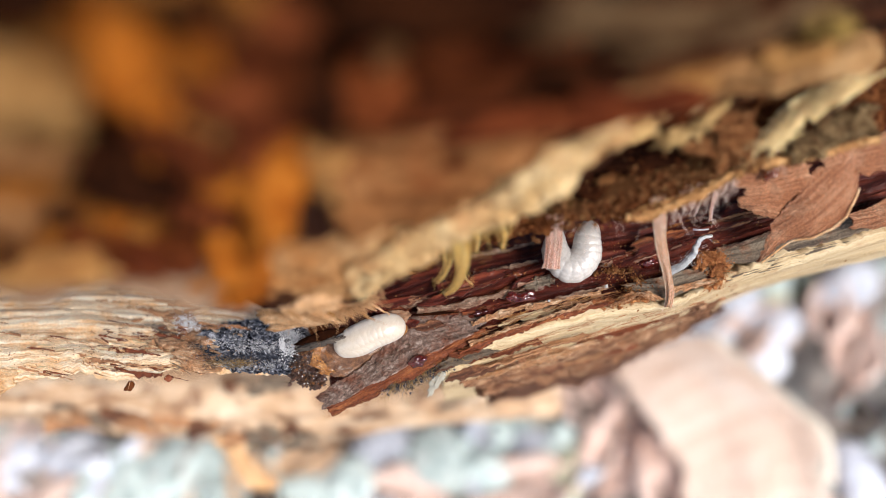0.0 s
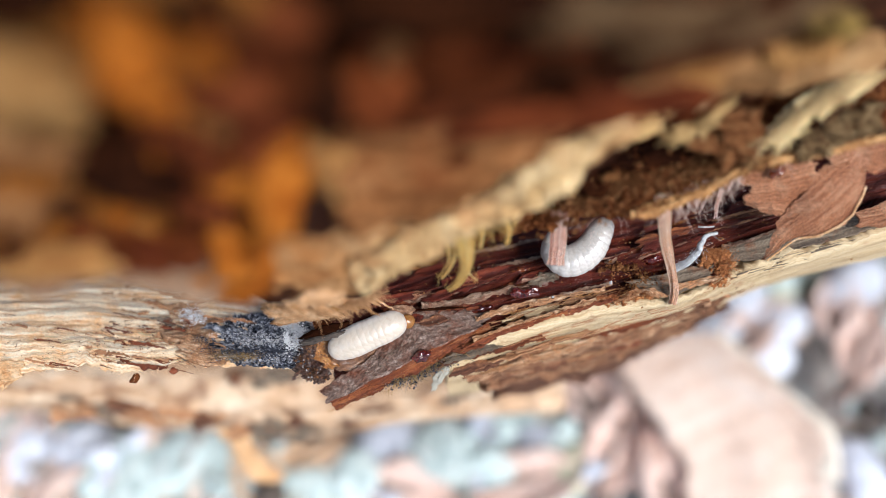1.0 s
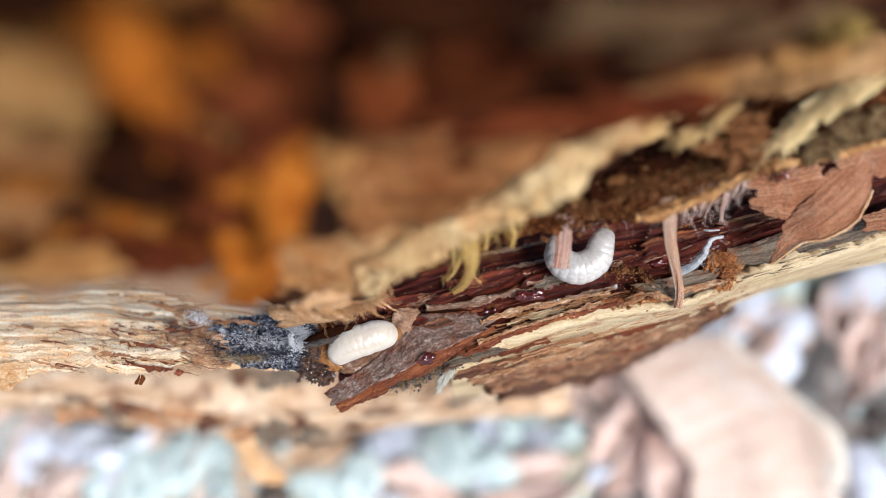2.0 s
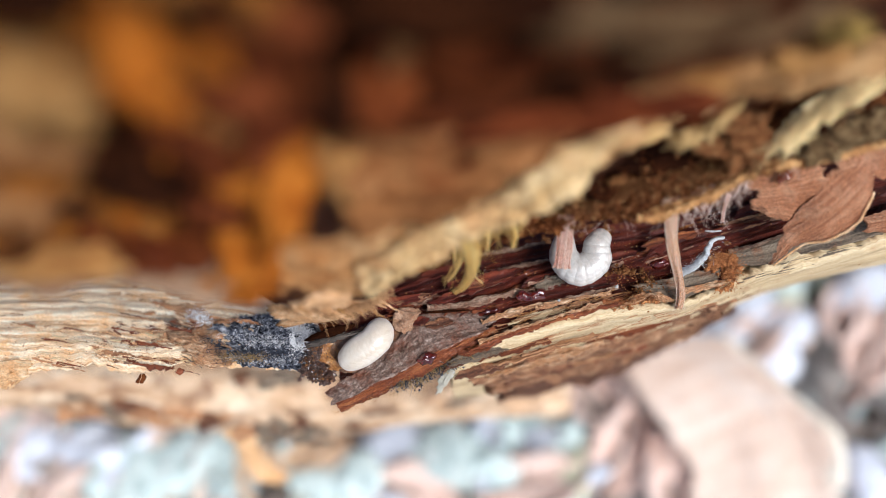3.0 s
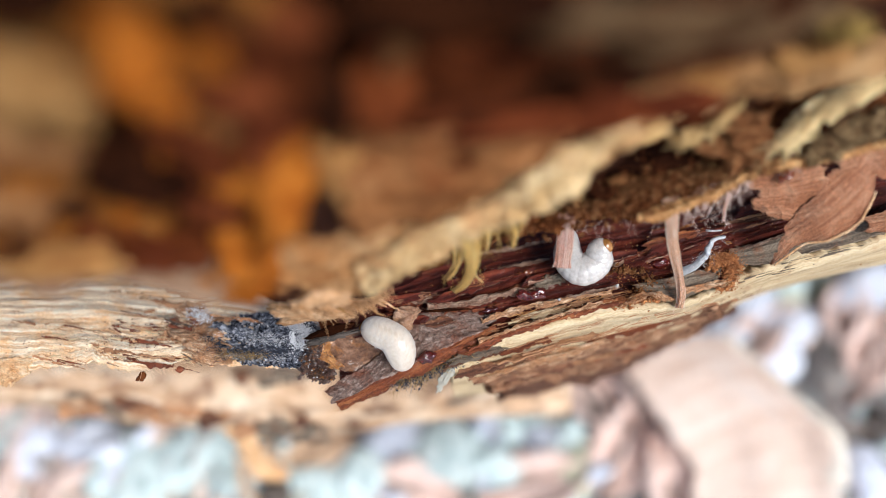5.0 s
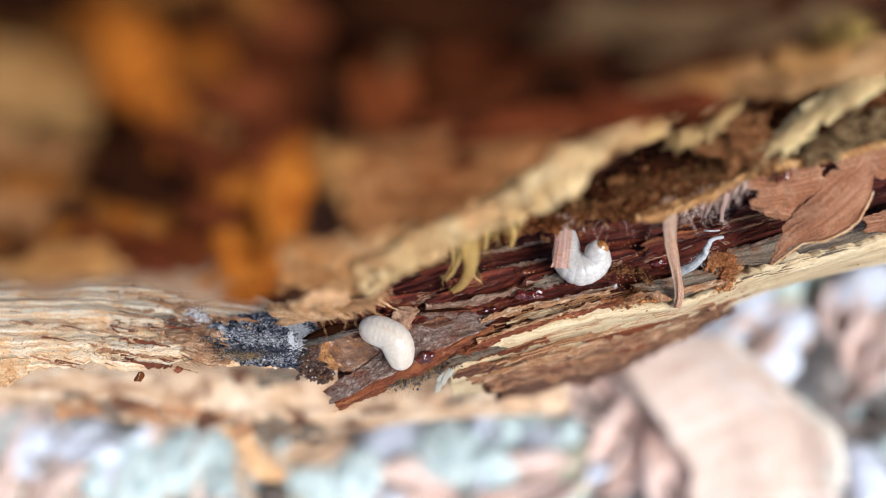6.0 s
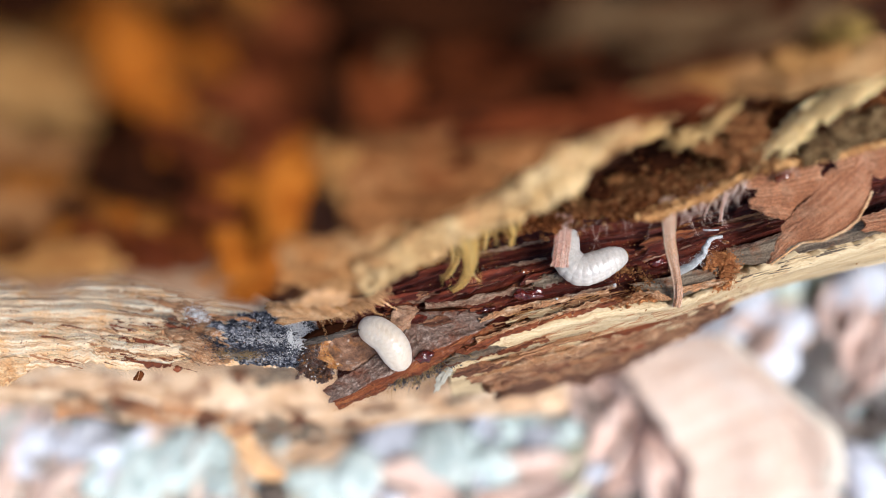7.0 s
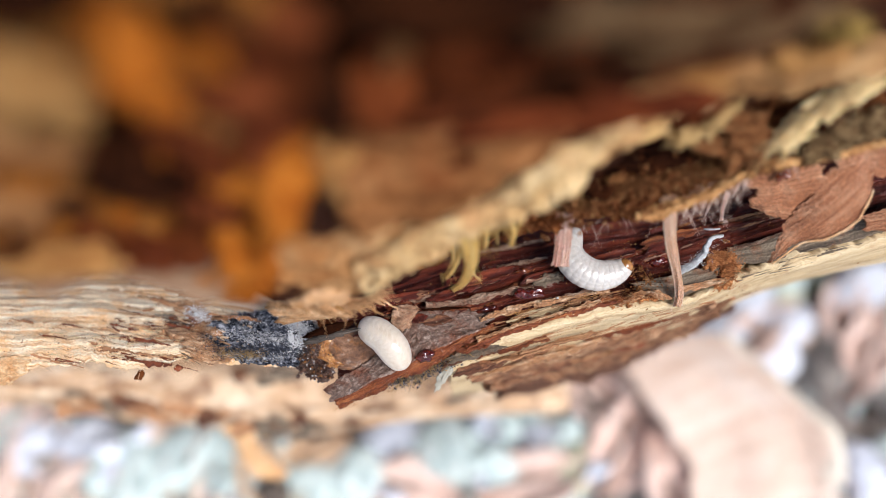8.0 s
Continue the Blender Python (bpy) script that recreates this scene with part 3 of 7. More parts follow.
mould = part("mould_patch", sheet([
    [(-23.98, -7.06, -5.60), (-19.33, -6.76, -4.80), (-13.85, -7.01, -2.40)],
    [(-22.85, -8.54, -1.80), (-18.49, -8.48, -1.30), (-13.38, -8.53, -0.70)],
    [(-21.93, -10.36, -0.20), (-17.87, -10.42, 0.10), (-13.35, -10.27, 0.40)],
    [(-21.32, -11.27, 0.00), (-17.32, -11.53, 0.10), (-13.59, -11.54, 0.00)],
], 150, 80, [(0.45, 2.2, 1.4), (0.34, 0.8, 0.6), (0.22, 0.25, 0.25)], 1.2, 51, (0.5, 0.4), ends=1.6), MOULD, log, "blue-black mould with pale fluff")
part("stained_wood", sheet([
    [(-27.51, -6.65, -6.40), (-24.93, -6.60, -5.80), (-22.62, -6.78, -5.00)],
    [(-26.29, -8.52, -1.60), (-23.97, -8.61, -1.40), (-21.66, -8.70, -1.20)],
    [(-25.14, -10.25, -0.20), (-23.17, -10.34, -0.10), (-21.24, -10.34, -0.10)],
    [(-24.28, -11.28, -0.10), (-22.62, -11.45, -0.10), (-21.02, -11.45, -0.10)],
], 70, 60, [(0.35, 2.0, 1.2), (0.2, 0.7, 0.5), (0.12, 0.25, 0.2)], 0.8, 55, (0.4, 0.4), ends=1.5), STAIN, log, "orange-brown stained wood beside the mould")
fluff = joined([
    grains((0.3, 0.45, 0.2), 260, 0.045, 60, along=[(-14.51, -7.48, -0.80), (-13.47, -7.71, -0.30), (-13.44, -8.76, 0.20), (-13.75, -9.48, 0.60), (-14.53, -9.56, 0.80)]),
    grains((0.16, 0.25, 0.15), 260, 0.045, 61, along=[(-14.43, -9.23, 0.80), (-14.72, -8.46, 0.40)]),
    grains((0.6, 0.4, 0.2), 700, 0.045, 57, along=[(-25.55, -6.47, -4.20), (-24.24, -7.75, -3.00)]),
    grains((2.4, 0.6, 0.3), 260, 0.03, 52, along=[(-22.57, -7.85, -2.80), (-18.42, -7.62, -2.20), (-14.85, -7.48, -1.40)]),
    hairs([(-15.18, -7.42, -0.80), (-13.31, -8.23, 0.00), (-13.92, -9.59, 0.60)], 650, 0.5, 0.016, 53, (0, 0.2, 0.9), 0.9),
    hairs([(-19.68, -9.17, -0.50), (-17.39, -9.25, -0.20), (-15.37, -9.09, 0.20)], 200, 0.45, 0.012, 58, (0, 0.1, 0.9), 0.9),
    hairs([(-22.11, -8.47, -1.20), (-18.64, -8.65, -0.80), (-14.29, -8.77, 0.10)], 200, 0.5, 0.011, 59, (0, 0.1, 0.9), 0.9),
    hairs([(-21.15, -10.52, 0.20), (-17.82, -10.51, 0.30), (-13.94, -10.59, 0.50)], 120, 0.4, 0.010, 56, (0, 0.1, 0.9), 0.9)])
part("mould_fluff", fluff, FLUFF, mould, "white fluff")["kind"] = "stuff"
part("mould_speck", joined([grains((1.3, 0.45, 0.12), 300, 0.03, 63, along=[(-20.88, -10.41, 0.20), (-18.90, -10.71, 0.40), (-17.25, -10.49, 0.40)]),
                            hairs([(-21.43, -10.30, 0.20), (-18.90, -10.49, 0.40), (-17.25, -10.38, 0.40)], 420, 0.4, 0.013, 64, (0, 0.1, 0.9), 0.9)]), OLIVE, mould, "olive-yellow threads")["kind"] = "stuff"
part("mould_thread", hairs([(-23.42, -8.89, -0.90), (-22.13, -9.65, -0.30), (-21.18, -10.98, 0.10)], 200, 0.5, 0.016, 65, (-0.3, 0.1, 0.7), 0.9, 1.0), MOULD, mould, "dark threads creeping over the wood")["kind"] = "stuff"
part("mould_crumb", grains((1.4, 0.34, 0.12), 1200, 0.04, 54, along=[(-20.88, -10.30, 0.20), (-17.52, -9.94, 0.40), (-13.86, -10.10, 0.90)]), MOULD, mould)["kind"] = "stuff"

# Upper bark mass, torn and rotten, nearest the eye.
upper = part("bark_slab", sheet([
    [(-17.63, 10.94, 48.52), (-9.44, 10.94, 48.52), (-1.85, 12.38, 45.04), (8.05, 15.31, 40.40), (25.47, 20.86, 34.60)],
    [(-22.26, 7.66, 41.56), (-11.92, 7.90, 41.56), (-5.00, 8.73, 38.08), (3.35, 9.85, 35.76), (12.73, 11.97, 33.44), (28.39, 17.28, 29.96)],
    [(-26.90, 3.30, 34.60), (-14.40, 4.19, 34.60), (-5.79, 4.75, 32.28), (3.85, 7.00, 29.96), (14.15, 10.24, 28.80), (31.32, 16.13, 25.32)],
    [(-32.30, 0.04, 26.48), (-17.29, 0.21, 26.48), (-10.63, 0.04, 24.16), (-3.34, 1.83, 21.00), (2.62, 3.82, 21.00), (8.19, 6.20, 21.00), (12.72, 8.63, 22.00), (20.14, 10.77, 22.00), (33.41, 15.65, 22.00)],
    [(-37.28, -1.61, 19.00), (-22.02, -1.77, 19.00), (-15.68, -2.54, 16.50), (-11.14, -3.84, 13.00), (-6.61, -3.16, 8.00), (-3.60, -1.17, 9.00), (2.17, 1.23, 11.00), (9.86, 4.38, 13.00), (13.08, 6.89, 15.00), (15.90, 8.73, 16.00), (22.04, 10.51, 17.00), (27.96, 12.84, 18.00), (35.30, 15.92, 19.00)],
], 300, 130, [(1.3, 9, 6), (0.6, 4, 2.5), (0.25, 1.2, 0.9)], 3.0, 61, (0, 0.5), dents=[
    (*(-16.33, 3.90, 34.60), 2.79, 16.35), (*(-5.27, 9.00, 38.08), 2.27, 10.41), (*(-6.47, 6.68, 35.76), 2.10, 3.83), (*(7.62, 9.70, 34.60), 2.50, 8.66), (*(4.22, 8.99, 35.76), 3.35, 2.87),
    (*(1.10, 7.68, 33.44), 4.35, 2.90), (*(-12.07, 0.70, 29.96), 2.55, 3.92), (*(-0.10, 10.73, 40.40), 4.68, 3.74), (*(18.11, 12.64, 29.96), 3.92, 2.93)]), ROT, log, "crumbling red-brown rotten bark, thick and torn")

part("rot_face", sheet([
    [(-16.86, 10.46, 49.68), (-11.26, 10.46, 49.68), (-7.10, 10.94, 48.52)],
    [(-21.49, 7.39, 42.72), (-14.36, 7.51, 42.72), (-7.24, 8.18, 40.40)],
    [(-26.12, 3.21, 35.76), (-17.45, 3.64, 35.76), (-7.36, 4.41, 34.02)],
    [(-31.14, -1.00, 28.22), (-20.81, -0.83, 28.22), (-8.93, 0.04, 25.32)],
], 120, 110, [(1.2, 4, 6), (0.7, 2, 3), (0.3, 0.8, 1.2)], 1.2, 64, (0, 1.2), ends=1.6, dents=[
    (*(-15.86, 3.79, 35.76), 2.78, 16.27), (*(-12.07, 0.36, 29.96), 1.76, 5.88), (*(-10.02, 9.29, 45.04), 1.46, 4.53), (*(-20.89, 0.66, 32.28), 1.55, 3.88), (*(-15.88, 8.54, 46.78), 2.24, 5.37), (*(-9.65, 5.36, 36.92), 1.14, 3.81)]), ROTO, log, "orange-brown rotten wood face with holes")

# Blocks and splinters that stand out of the rot.
def block(name, at, size, turn, material, seed, label="", rough=0.38):
    return part(name, lump(at, size, turn, rough, 2.2, seed, 22, 2.6), material, log, label)

block("rot_block", (-17.21, 6.92, 42.72), (1.98, 1.41, 1.24), (0, 0, 10), CREAMB, 101, "tan rotten wood block")
block("rot_block", (-16.64, 6.04, 40.98), (1.36, 0.68, 0.82), (0, 0, -15), CREAMB, 102)
block("rot_block", (-12.58, 8.73, 43.88), (1.32, 2.14, 1.23), (0, 0, 12), ORANGE, 103, "orange rotten wood block")
block("rot_block", (-12.29, 7.17, 41.56), (1.01, 1.16, 0.94), (0, 0, 25), ORANGE, 104)
block("rot_block", (-11.37, 6.89, 39.82), (0.94, 0.84, 0.94), (0, 0, 0), TAN, 105)
block("rot_block", (-10.17, 8.43, 40.40), (1.89, 2.52, 1.89), (0, 0, 30), RED, 106)
block("rot_block", (-8.40, 7.52, 38.66), (2.10, 3.03, 1.63), (0, 0, 15), RED, 107, "red-brown rotten wood block")
block("rot_block", (-8.57, 4.26, 34.02), (1.62, 3.24, 1.62), (0, 0, -8), ORANGE, 108)
block("rot_block", (-10.91, 1.36, 29.96), (1.64, 2.85, 1.64), (0, 0, -14), ORANGE, 109)
block("rot_block", (-13.32, -1.43, 25.32), (2.23, 1.78, 1.67), (0, 0, -10), ORANGE, 110)
block("rot_block", (-21.82, 2.96, 35.18), (1.60, 1.60, 1.13), (0, 0, 0), PINKB, 111)
block("rot_block", (-19.68, 4.92, 38.08), (2.97, 1.27, 1.38), (0, 0, -8), PINKB, 112)
block("rot_block", (-12.54, 5.69, 37.50), (2.34, 0.95, 1.27), (0, 0, -18), RED, 113)
block("rot_knob", (-3.14, 7.74, 36.92), (1.95, 2.05, 1.95), (0, 0, 0), KNOB, 114, "rounded reddish knob of wood", 0.08)
block("rot_block", (-5.79, 4.91, 32.28), (1.0, 0.75, 0.9), (0, 0, 20), TAN, 115)
block("rot_block", (-6.66, 5.68, 34.60), (0.54, 2.80, 0.75), (0, 0, 20), TAN, 116)
block("splinter", (-2.21, 10.03, 39.24), (0.6, 1.3, 0.7), (0, 0, 5), PINKB, 117, "grey-tan upright splinter")
block("splinter", (4.80, 10.58, 35.76), (6.43, 0.97, 1.28), (0, 0, 12), RED, 118, "long reddish splinter")
block("splinter", (1.79, 10.77, 38.08), (4.24, 0.85, 1.06), (0, 0, 18), BROWN, 119)
block("splinter", (13.63, 10.10, 27.06), (3.32, 0.89, 1.10), (0, 0, 10), TAN, 121)
block("splinter", (5.84, 7.50, 29.96), (7.13, 0.99, 1.32), (0, 0, 6), RED, 122)
block("splinter", (-0.82, 5.65, 28.80), (4.31, 1.01, 1.01), (0, 0, 8), BROWN, 123)
block("splinter", (-4.43, 3.79, 26.48), (3.33, 1.00, 1.33), (0, 0, 10), BROWN, 124)
part("pale_ridge", sheet([
    [(-6.88, -0.25, 18.00), (-0.99, 3.09, 19.00), (3.51, 5.64, 19.50), (6.48, 8.12, 22.00), (11.16, 10.26, 22.00), (12.53, 10.66, 22.00)],
    [(-5.73, -1.35, 21.00), (-0.74, 1.29, 22.00), (3.94, 3.55, 22.00), (6.73, 5.62, 24.50), (10.82, 7.85, 24.50), (12.24, 8.38, 24.00)],
    [(-5.32, -2.19, 19.00), (-0.57, 0.53, 20.00), (4.50, 2.71, 20.00), (7.79, 4.69, 22.40), (11.14, 7.01, 23.00), (12.68, 7.77, 22.50)],
    [(-5.43, -2.85, 15.50), (-0.39, -0.00, 16.50), (5.21, 2.20, 16.50), (8.91, 4.08, 19.00), (11.66, 6.44, 20.00), (13.28, 7.49, 20.00)],
], 200, 50, [(0.9, 4, 2), (0.6, 1.5, 0.8), (0.3, 0.5, 0.35)], 1.4, 125, (1.5, 1.2), ends=1.6), RIDGE, log, "cream splintered ridge")
part("fibre_fringe", hairs([(-0.18, 0.73, 13.00), (5.08, 2.89, 15.50), (9.15, 4.91, 17.50), (12.11, 7.32, 18.50)], 160, 1.4, 0.06, 426, (-0.4, -0.8, 0.2), 0.35, 0.5, 8), YELF, log)["kind"] = "stuff"
block("pale_ridge", (-4.75, -0.64, 13.00), (3.36, 1.12, 1.34), (0, 0, 25), PEACHB, 129)
block("pale_ridge", (-8.71, -2.65, 14.00), (3.81, 1.57, 1.57), (0, 0, 12), PEACHB, 130)
block("pale_ridge", (-11.71, -6.01, 4.00), (2.4, 0.55, 0.6), (0, 0, 12), PEACHB, 190)
block("pale_ridge", (-13.41, -5.64, 6.00), (2.2, 0.6, 0.6), (0, 0, -4), PEACHB, 191)
part("fibre_fringe", hairs([(-15.22, -5.21, 7.00), (-12.06, -5.93, 5.00), (-8.57, -5.44, 4.00)], 220, 1.3, 0.045, 192, (0.7, -0.35, -0.1), 0.3, 0.5, 8), PEACHB, log)["kind"] = "stuff"
block("splinter", (-18.29, 0.03, 28.50), (7.28, 1.01, 1.34), (0, 0, 0), BROWN, 131)
block("splinter", (-23.99, -0.46, 30.00), (5.04, 1.01, 1.12), (0, 0, 0), TAN, 132)
block("rot_block", (23.72, 12.97, 29.38), (1.43, 0.98, 0.98), (0, 0, 10), YELLOW, 133, "yellow lichen-covered crumb")
block("rot_block", (23.44, 12.18, 26.48), (2.22, 0.89, 1.11), (0, 0, 10), TAN, 134)


part("tan_face", sheet([
    [(-12.22, 2.72, 29.40), (-7.65, 3.11, 28.60), (-2.26, 3.75, 27.00)],
    [(-13.30, 0.40, 25.40), (-8.31, 0.59, 24.60), (-2.07, 2.14, 23.00)],
    [(-14.74, -2.39, 20.00), (-10.24, -3.11, 18.00), (-4.87, -2.18, 17.00)],
    [(-15.42, -3.18, 19.00), (-10.78, -4.37, 15.00), (-5.66, -3.42, 13.00)],
], 90, 60, [(0.9, 4, 3), (0.5, 1.6, 1.2), (0.2, 0.5, 0.4)], 1.2, 66, (0.8, 0.8), ends=1.2), ROTT, log, "tan and orange splintered wood face")
part("tan_face", sheet([
    [(-5.71, 5.63, 35.00), (-0.74, 6.22, 33.00), (4.51, 7.72, 30.00), (8.95, 9.13, 27.50)],
    [(-6.23, 4.41, 32.50), (-0.78, 5.05, 31.00), (4.61, 6.61, 29.00), (9.30, 8.22, 27.50)],
    [(-5.56, 2.41, 29.00), (-0.49, 3.53, 27.50), (3.82, 5.16, 26.00), (7.33, 7.18, 25.50)],
    [(-5.30, 0.77, 25.00), (-0.34, 2.64, 23.00), (4.10, 4.48, 22.50), (7.96, 6.92, 22.50)],
], 80, 50, [(0.8, 6, 2), (0.45, 2, 0.9), (0.2, 0.6, 0.4)], 1.0, 67, (0.15, 0.8), ends=1.0), ROTB, log)
part("tan_face", sheet([
    [(-29.96, -0.70, 30.00), (-19.35, -0.70, 30.00), (-12.33, -0.91, 29.00)],
    [(-30.62, -1.39, 29.00), (-19.78, -1.59, 29.00), (-12.56, -2.13, 27.50)],
    [(-31.29, -2.04, 28.00), (-20.21, -2.46, 28.00), (-12.90, -3.32, 25.50)],
], 80, 40, [(0.8, 6, 2), (0.45, 2, 0.9), (0.2, 0.6, 0.4)], 1.0, 68, (1.0, 0.9), ends=1.2), ROTG, log, "grey-tan weathered wood face")
part("tan_face", sheet([
    [(11.88, 8.80, 27.00), (14.70, 9.58, 27.00), (18.24, 10.64, 27.00), (28.72, 12.16, 26.00)],
    [(12.08, 8.87, 25.00), (15.16, 9.59, 25.50), (18.81, 10.61, 25.50), (29.31, 12.26, 25.00)],
    [(12.56, 8.77, 23.00), (16.31, 9.61, 23.00), (20.91, 10.61, 23.00), (31.07, 12.68, 22.00)],
    [(14.01, 8.14, 20.00), (17.66, 9.28, 20.00), (21.71, 10.33, 20.00), (25.99, 11.08, 19.50), (32.83, 13.32, 19.00)],
], 110, 60, [(0.7, 6, 2), (0.4, 2, 0.9), (0.2, 0.6, 0.4)], 1.0, 69, (0.2, 0.3), ends=0.4), ROTC, log)

part("peach_face", sheet([
    [(-12.13, 0.68, 17.00), (-7.86, 0.68, 17.00), (-2.56, 1.13, 16.00)],
    [(-12.64, -1.77, 13.50), (-8.40, -1.78, 13.00), (-3.61, -0.50, 13.00)],
    [(-12.92, -3.85, 10.50), (-8.88, -3.91, 9.50), (-4.46, -1.76, 10.50)],
    [(-12.93, -4.95, 8.50), (-9.64, -5.32, 7.50), (-6.66, -4.82, 7.50), (-4.86, -2.77, 9.00)],
], 130, 80, [(0.6, 4, 2), (0.35, 1.5, 0.6), (0.15, 0.5, 0.3)], 1.0, 70, (0.4, 0.6), ends=0.6), PEACH, log, "peach-coloured splintered wood face")
part("fibre_fringe", hairs([(-12.93, -4.85, 8.50), (-9.64, -5.22, 7.50), (-6.66, -4.62, 7.50), (-4.86, -2.67, 9.00)], 260, 1.3, 0.045, 432, (0.5, -0.7, -0.3), 0.4, 0.6, 8), PEACH, log)["kind"] = "stuff"

# Black and brown lumps that put the shade of holes into colour.
block("rot_pocket", (-15.30, 3.80, 36.60), (2.75, 1.55, 1.30), (0, 0, -24), DARK, 171, "black lump for the shade in a hole")
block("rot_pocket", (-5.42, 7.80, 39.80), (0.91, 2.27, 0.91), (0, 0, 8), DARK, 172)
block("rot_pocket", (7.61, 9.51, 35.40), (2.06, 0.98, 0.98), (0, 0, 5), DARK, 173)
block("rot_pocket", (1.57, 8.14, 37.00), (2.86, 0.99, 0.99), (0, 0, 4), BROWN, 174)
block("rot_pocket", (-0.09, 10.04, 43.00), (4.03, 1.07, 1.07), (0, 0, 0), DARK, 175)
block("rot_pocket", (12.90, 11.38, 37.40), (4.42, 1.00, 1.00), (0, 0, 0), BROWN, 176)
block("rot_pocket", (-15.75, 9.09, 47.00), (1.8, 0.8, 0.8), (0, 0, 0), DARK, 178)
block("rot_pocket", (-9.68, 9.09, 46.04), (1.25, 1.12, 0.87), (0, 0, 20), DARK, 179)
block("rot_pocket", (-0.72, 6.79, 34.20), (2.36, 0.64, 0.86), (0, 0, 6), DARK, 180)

block("rot_block", (-11.15, 7.39, 40.50), (1.1, 1.2, 0.8), (0, 0, 30), ORANGE, 189)
block("rot_block", (-8.32, 6.92, 39.00), (0.8, 1.1, 0.8), (0, 0, 20), KNOB, 193)
block("rot_block", (-6.82, 9.19, 43.50), (1.5, 1.1, 0.8), (0, 0, 15), RED, 194)
# Another black lump that paints shade, beside the knob.
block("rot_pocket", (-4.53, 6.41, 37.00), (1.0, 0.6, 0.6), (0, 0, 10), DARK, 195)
block("splinter", (11.50, 8.95, 30.50), (2.6, 0.7, 0.7), (0, 0, 14), PINKB, 196)
block("splinter", (13.97, 10.66, 31.00), (3.4, 0.6, 0.6), (0, 0, 10), BROWN, 197)
block("splinter", (17.69, 11.76, 31.00), (3.4, 0.6, 0.6), (0, 0, 8), BROWN, 198)
block("rot_block", (-10.50, 4.35, 34.50), (1.5, 2.3, 1.0), (0, 0, 18), ORANGE, 187)
block("rot_block", (-9.91, 8.70, 44.00), (0.8, 1.5, 0.8), (0, 0, 25), ORANGE, 188)
block("rot_block", (-12.50, 3.39, 33.50), (1.7, 2.2, 0.9), (0, 0, 20), RED, 181, "dark red rotten wood block")
block("rot_block", (-19.68, 0.70, 30.00), (2.2, 0.9, 1.0), (0, 0, -6), BROWN, 182)
block("rot_block", (-16.73, 0.03, 29.00), (2.4, 0.9, 1.0), (0, 0, -10), RED, 183)
block("rot_block", (-8.21, 9.30, 43.50), (1.3, 1.6, 0.9), (0, 0, 10), BROWN, 184)
block("rot_block", (-6.61, 8.79, 41.00), (0.9, 2.4, 0.9), (0, 0, 12), BROWN, 185)
block("rot_block", (-10.46, 6.16, 38.00), (0.7, 0.8, 0.7), (0, 0, 12), TAN, 186)

block("splinter", (5.41, 9.88, 42.50), (2.6, 0.8, 0.8), (0, 0, 6), OLIVEB, 1790, "olive-brown weathered splinter")
block("splinter", (8.79, 10.19, 40.50), (2.8, 0.7, 0.8), (0, 0, 8), OLIVEB, 1791)
block("splinter", (12.53, 10.94, 38.50), (3.0, 0.8, 0.8), (0, 0, 6), OLIVEB, 1792)
block("splinter", (17.12, 11.52, 36.00), (3.0, 0.8, 0.8), (0, 0, 8), OLIVEB, 1793)
block("splinter", (11.52, 10.15, 35.50), (3.0, 0.6, 0.7), (0, 0, 8), OLIVEB, 1794)
block("splinter", (2.71, 6.33, 29.50), (3.2, 0.7, 0.8), (0, 0, 14), PINKB, 1795)
block("splinter", (6.03, 7.50, 28.50), (2.8, 0.6, 0.7), (0, 0, 16), PINKB, 1796)

# Smaller lumps of rot over the slab.
rc = random.Random(19)
for k in range(46):
    a, b = rc.random(), rc.random()
    p = (np.array((-19.20, 11.40, 46.80)) * (1 - a) + np.array((-4.90, 13.20, 44.60)) * a) * (1 - b) + (np.array((-21.50, 1.60, 33.40)) * (1 - a) + np.array((-7.20, 1.60, 33.00)) * a) * b
    s = rc.uniform(0.3, 0.75)
    block("rot_crumb", tuple(p), (s * rc.uniform(0.8, 1.5), s, s * 0.8), (0, 0, rc.uniform(-40, 60)), rc.choice([ORANGE, ORANGE, KNOB, KNOB, RED, BROWN] if a > 0.35 else [TAN, PINKB, BROWN, ORANGE]), 1700 + k)
for k in range(22):
    a, b = rc.random(), rc.random()
    p = (np.array((-4.00, 13.00, 44.00)) * (1 - a) + np.array((11.00, 13.00, 39.50)) * a) * (1 - b) + (np.array((-3.60, 6.60, 36.40)) * (1 - a) + np.array((9.50, 8.20, 33.50)) * a) * b
    s = rc.uniform(0.25, 0.5)
    block("rot_crumb", tuple(p), (s * rc.uniform(1.5, 4.0), s, s), (0, 0, rc.uniform(0, 25)), rc.choice([BROWN, RED, KNOB, DARK, BROWN]), 1760 + k)

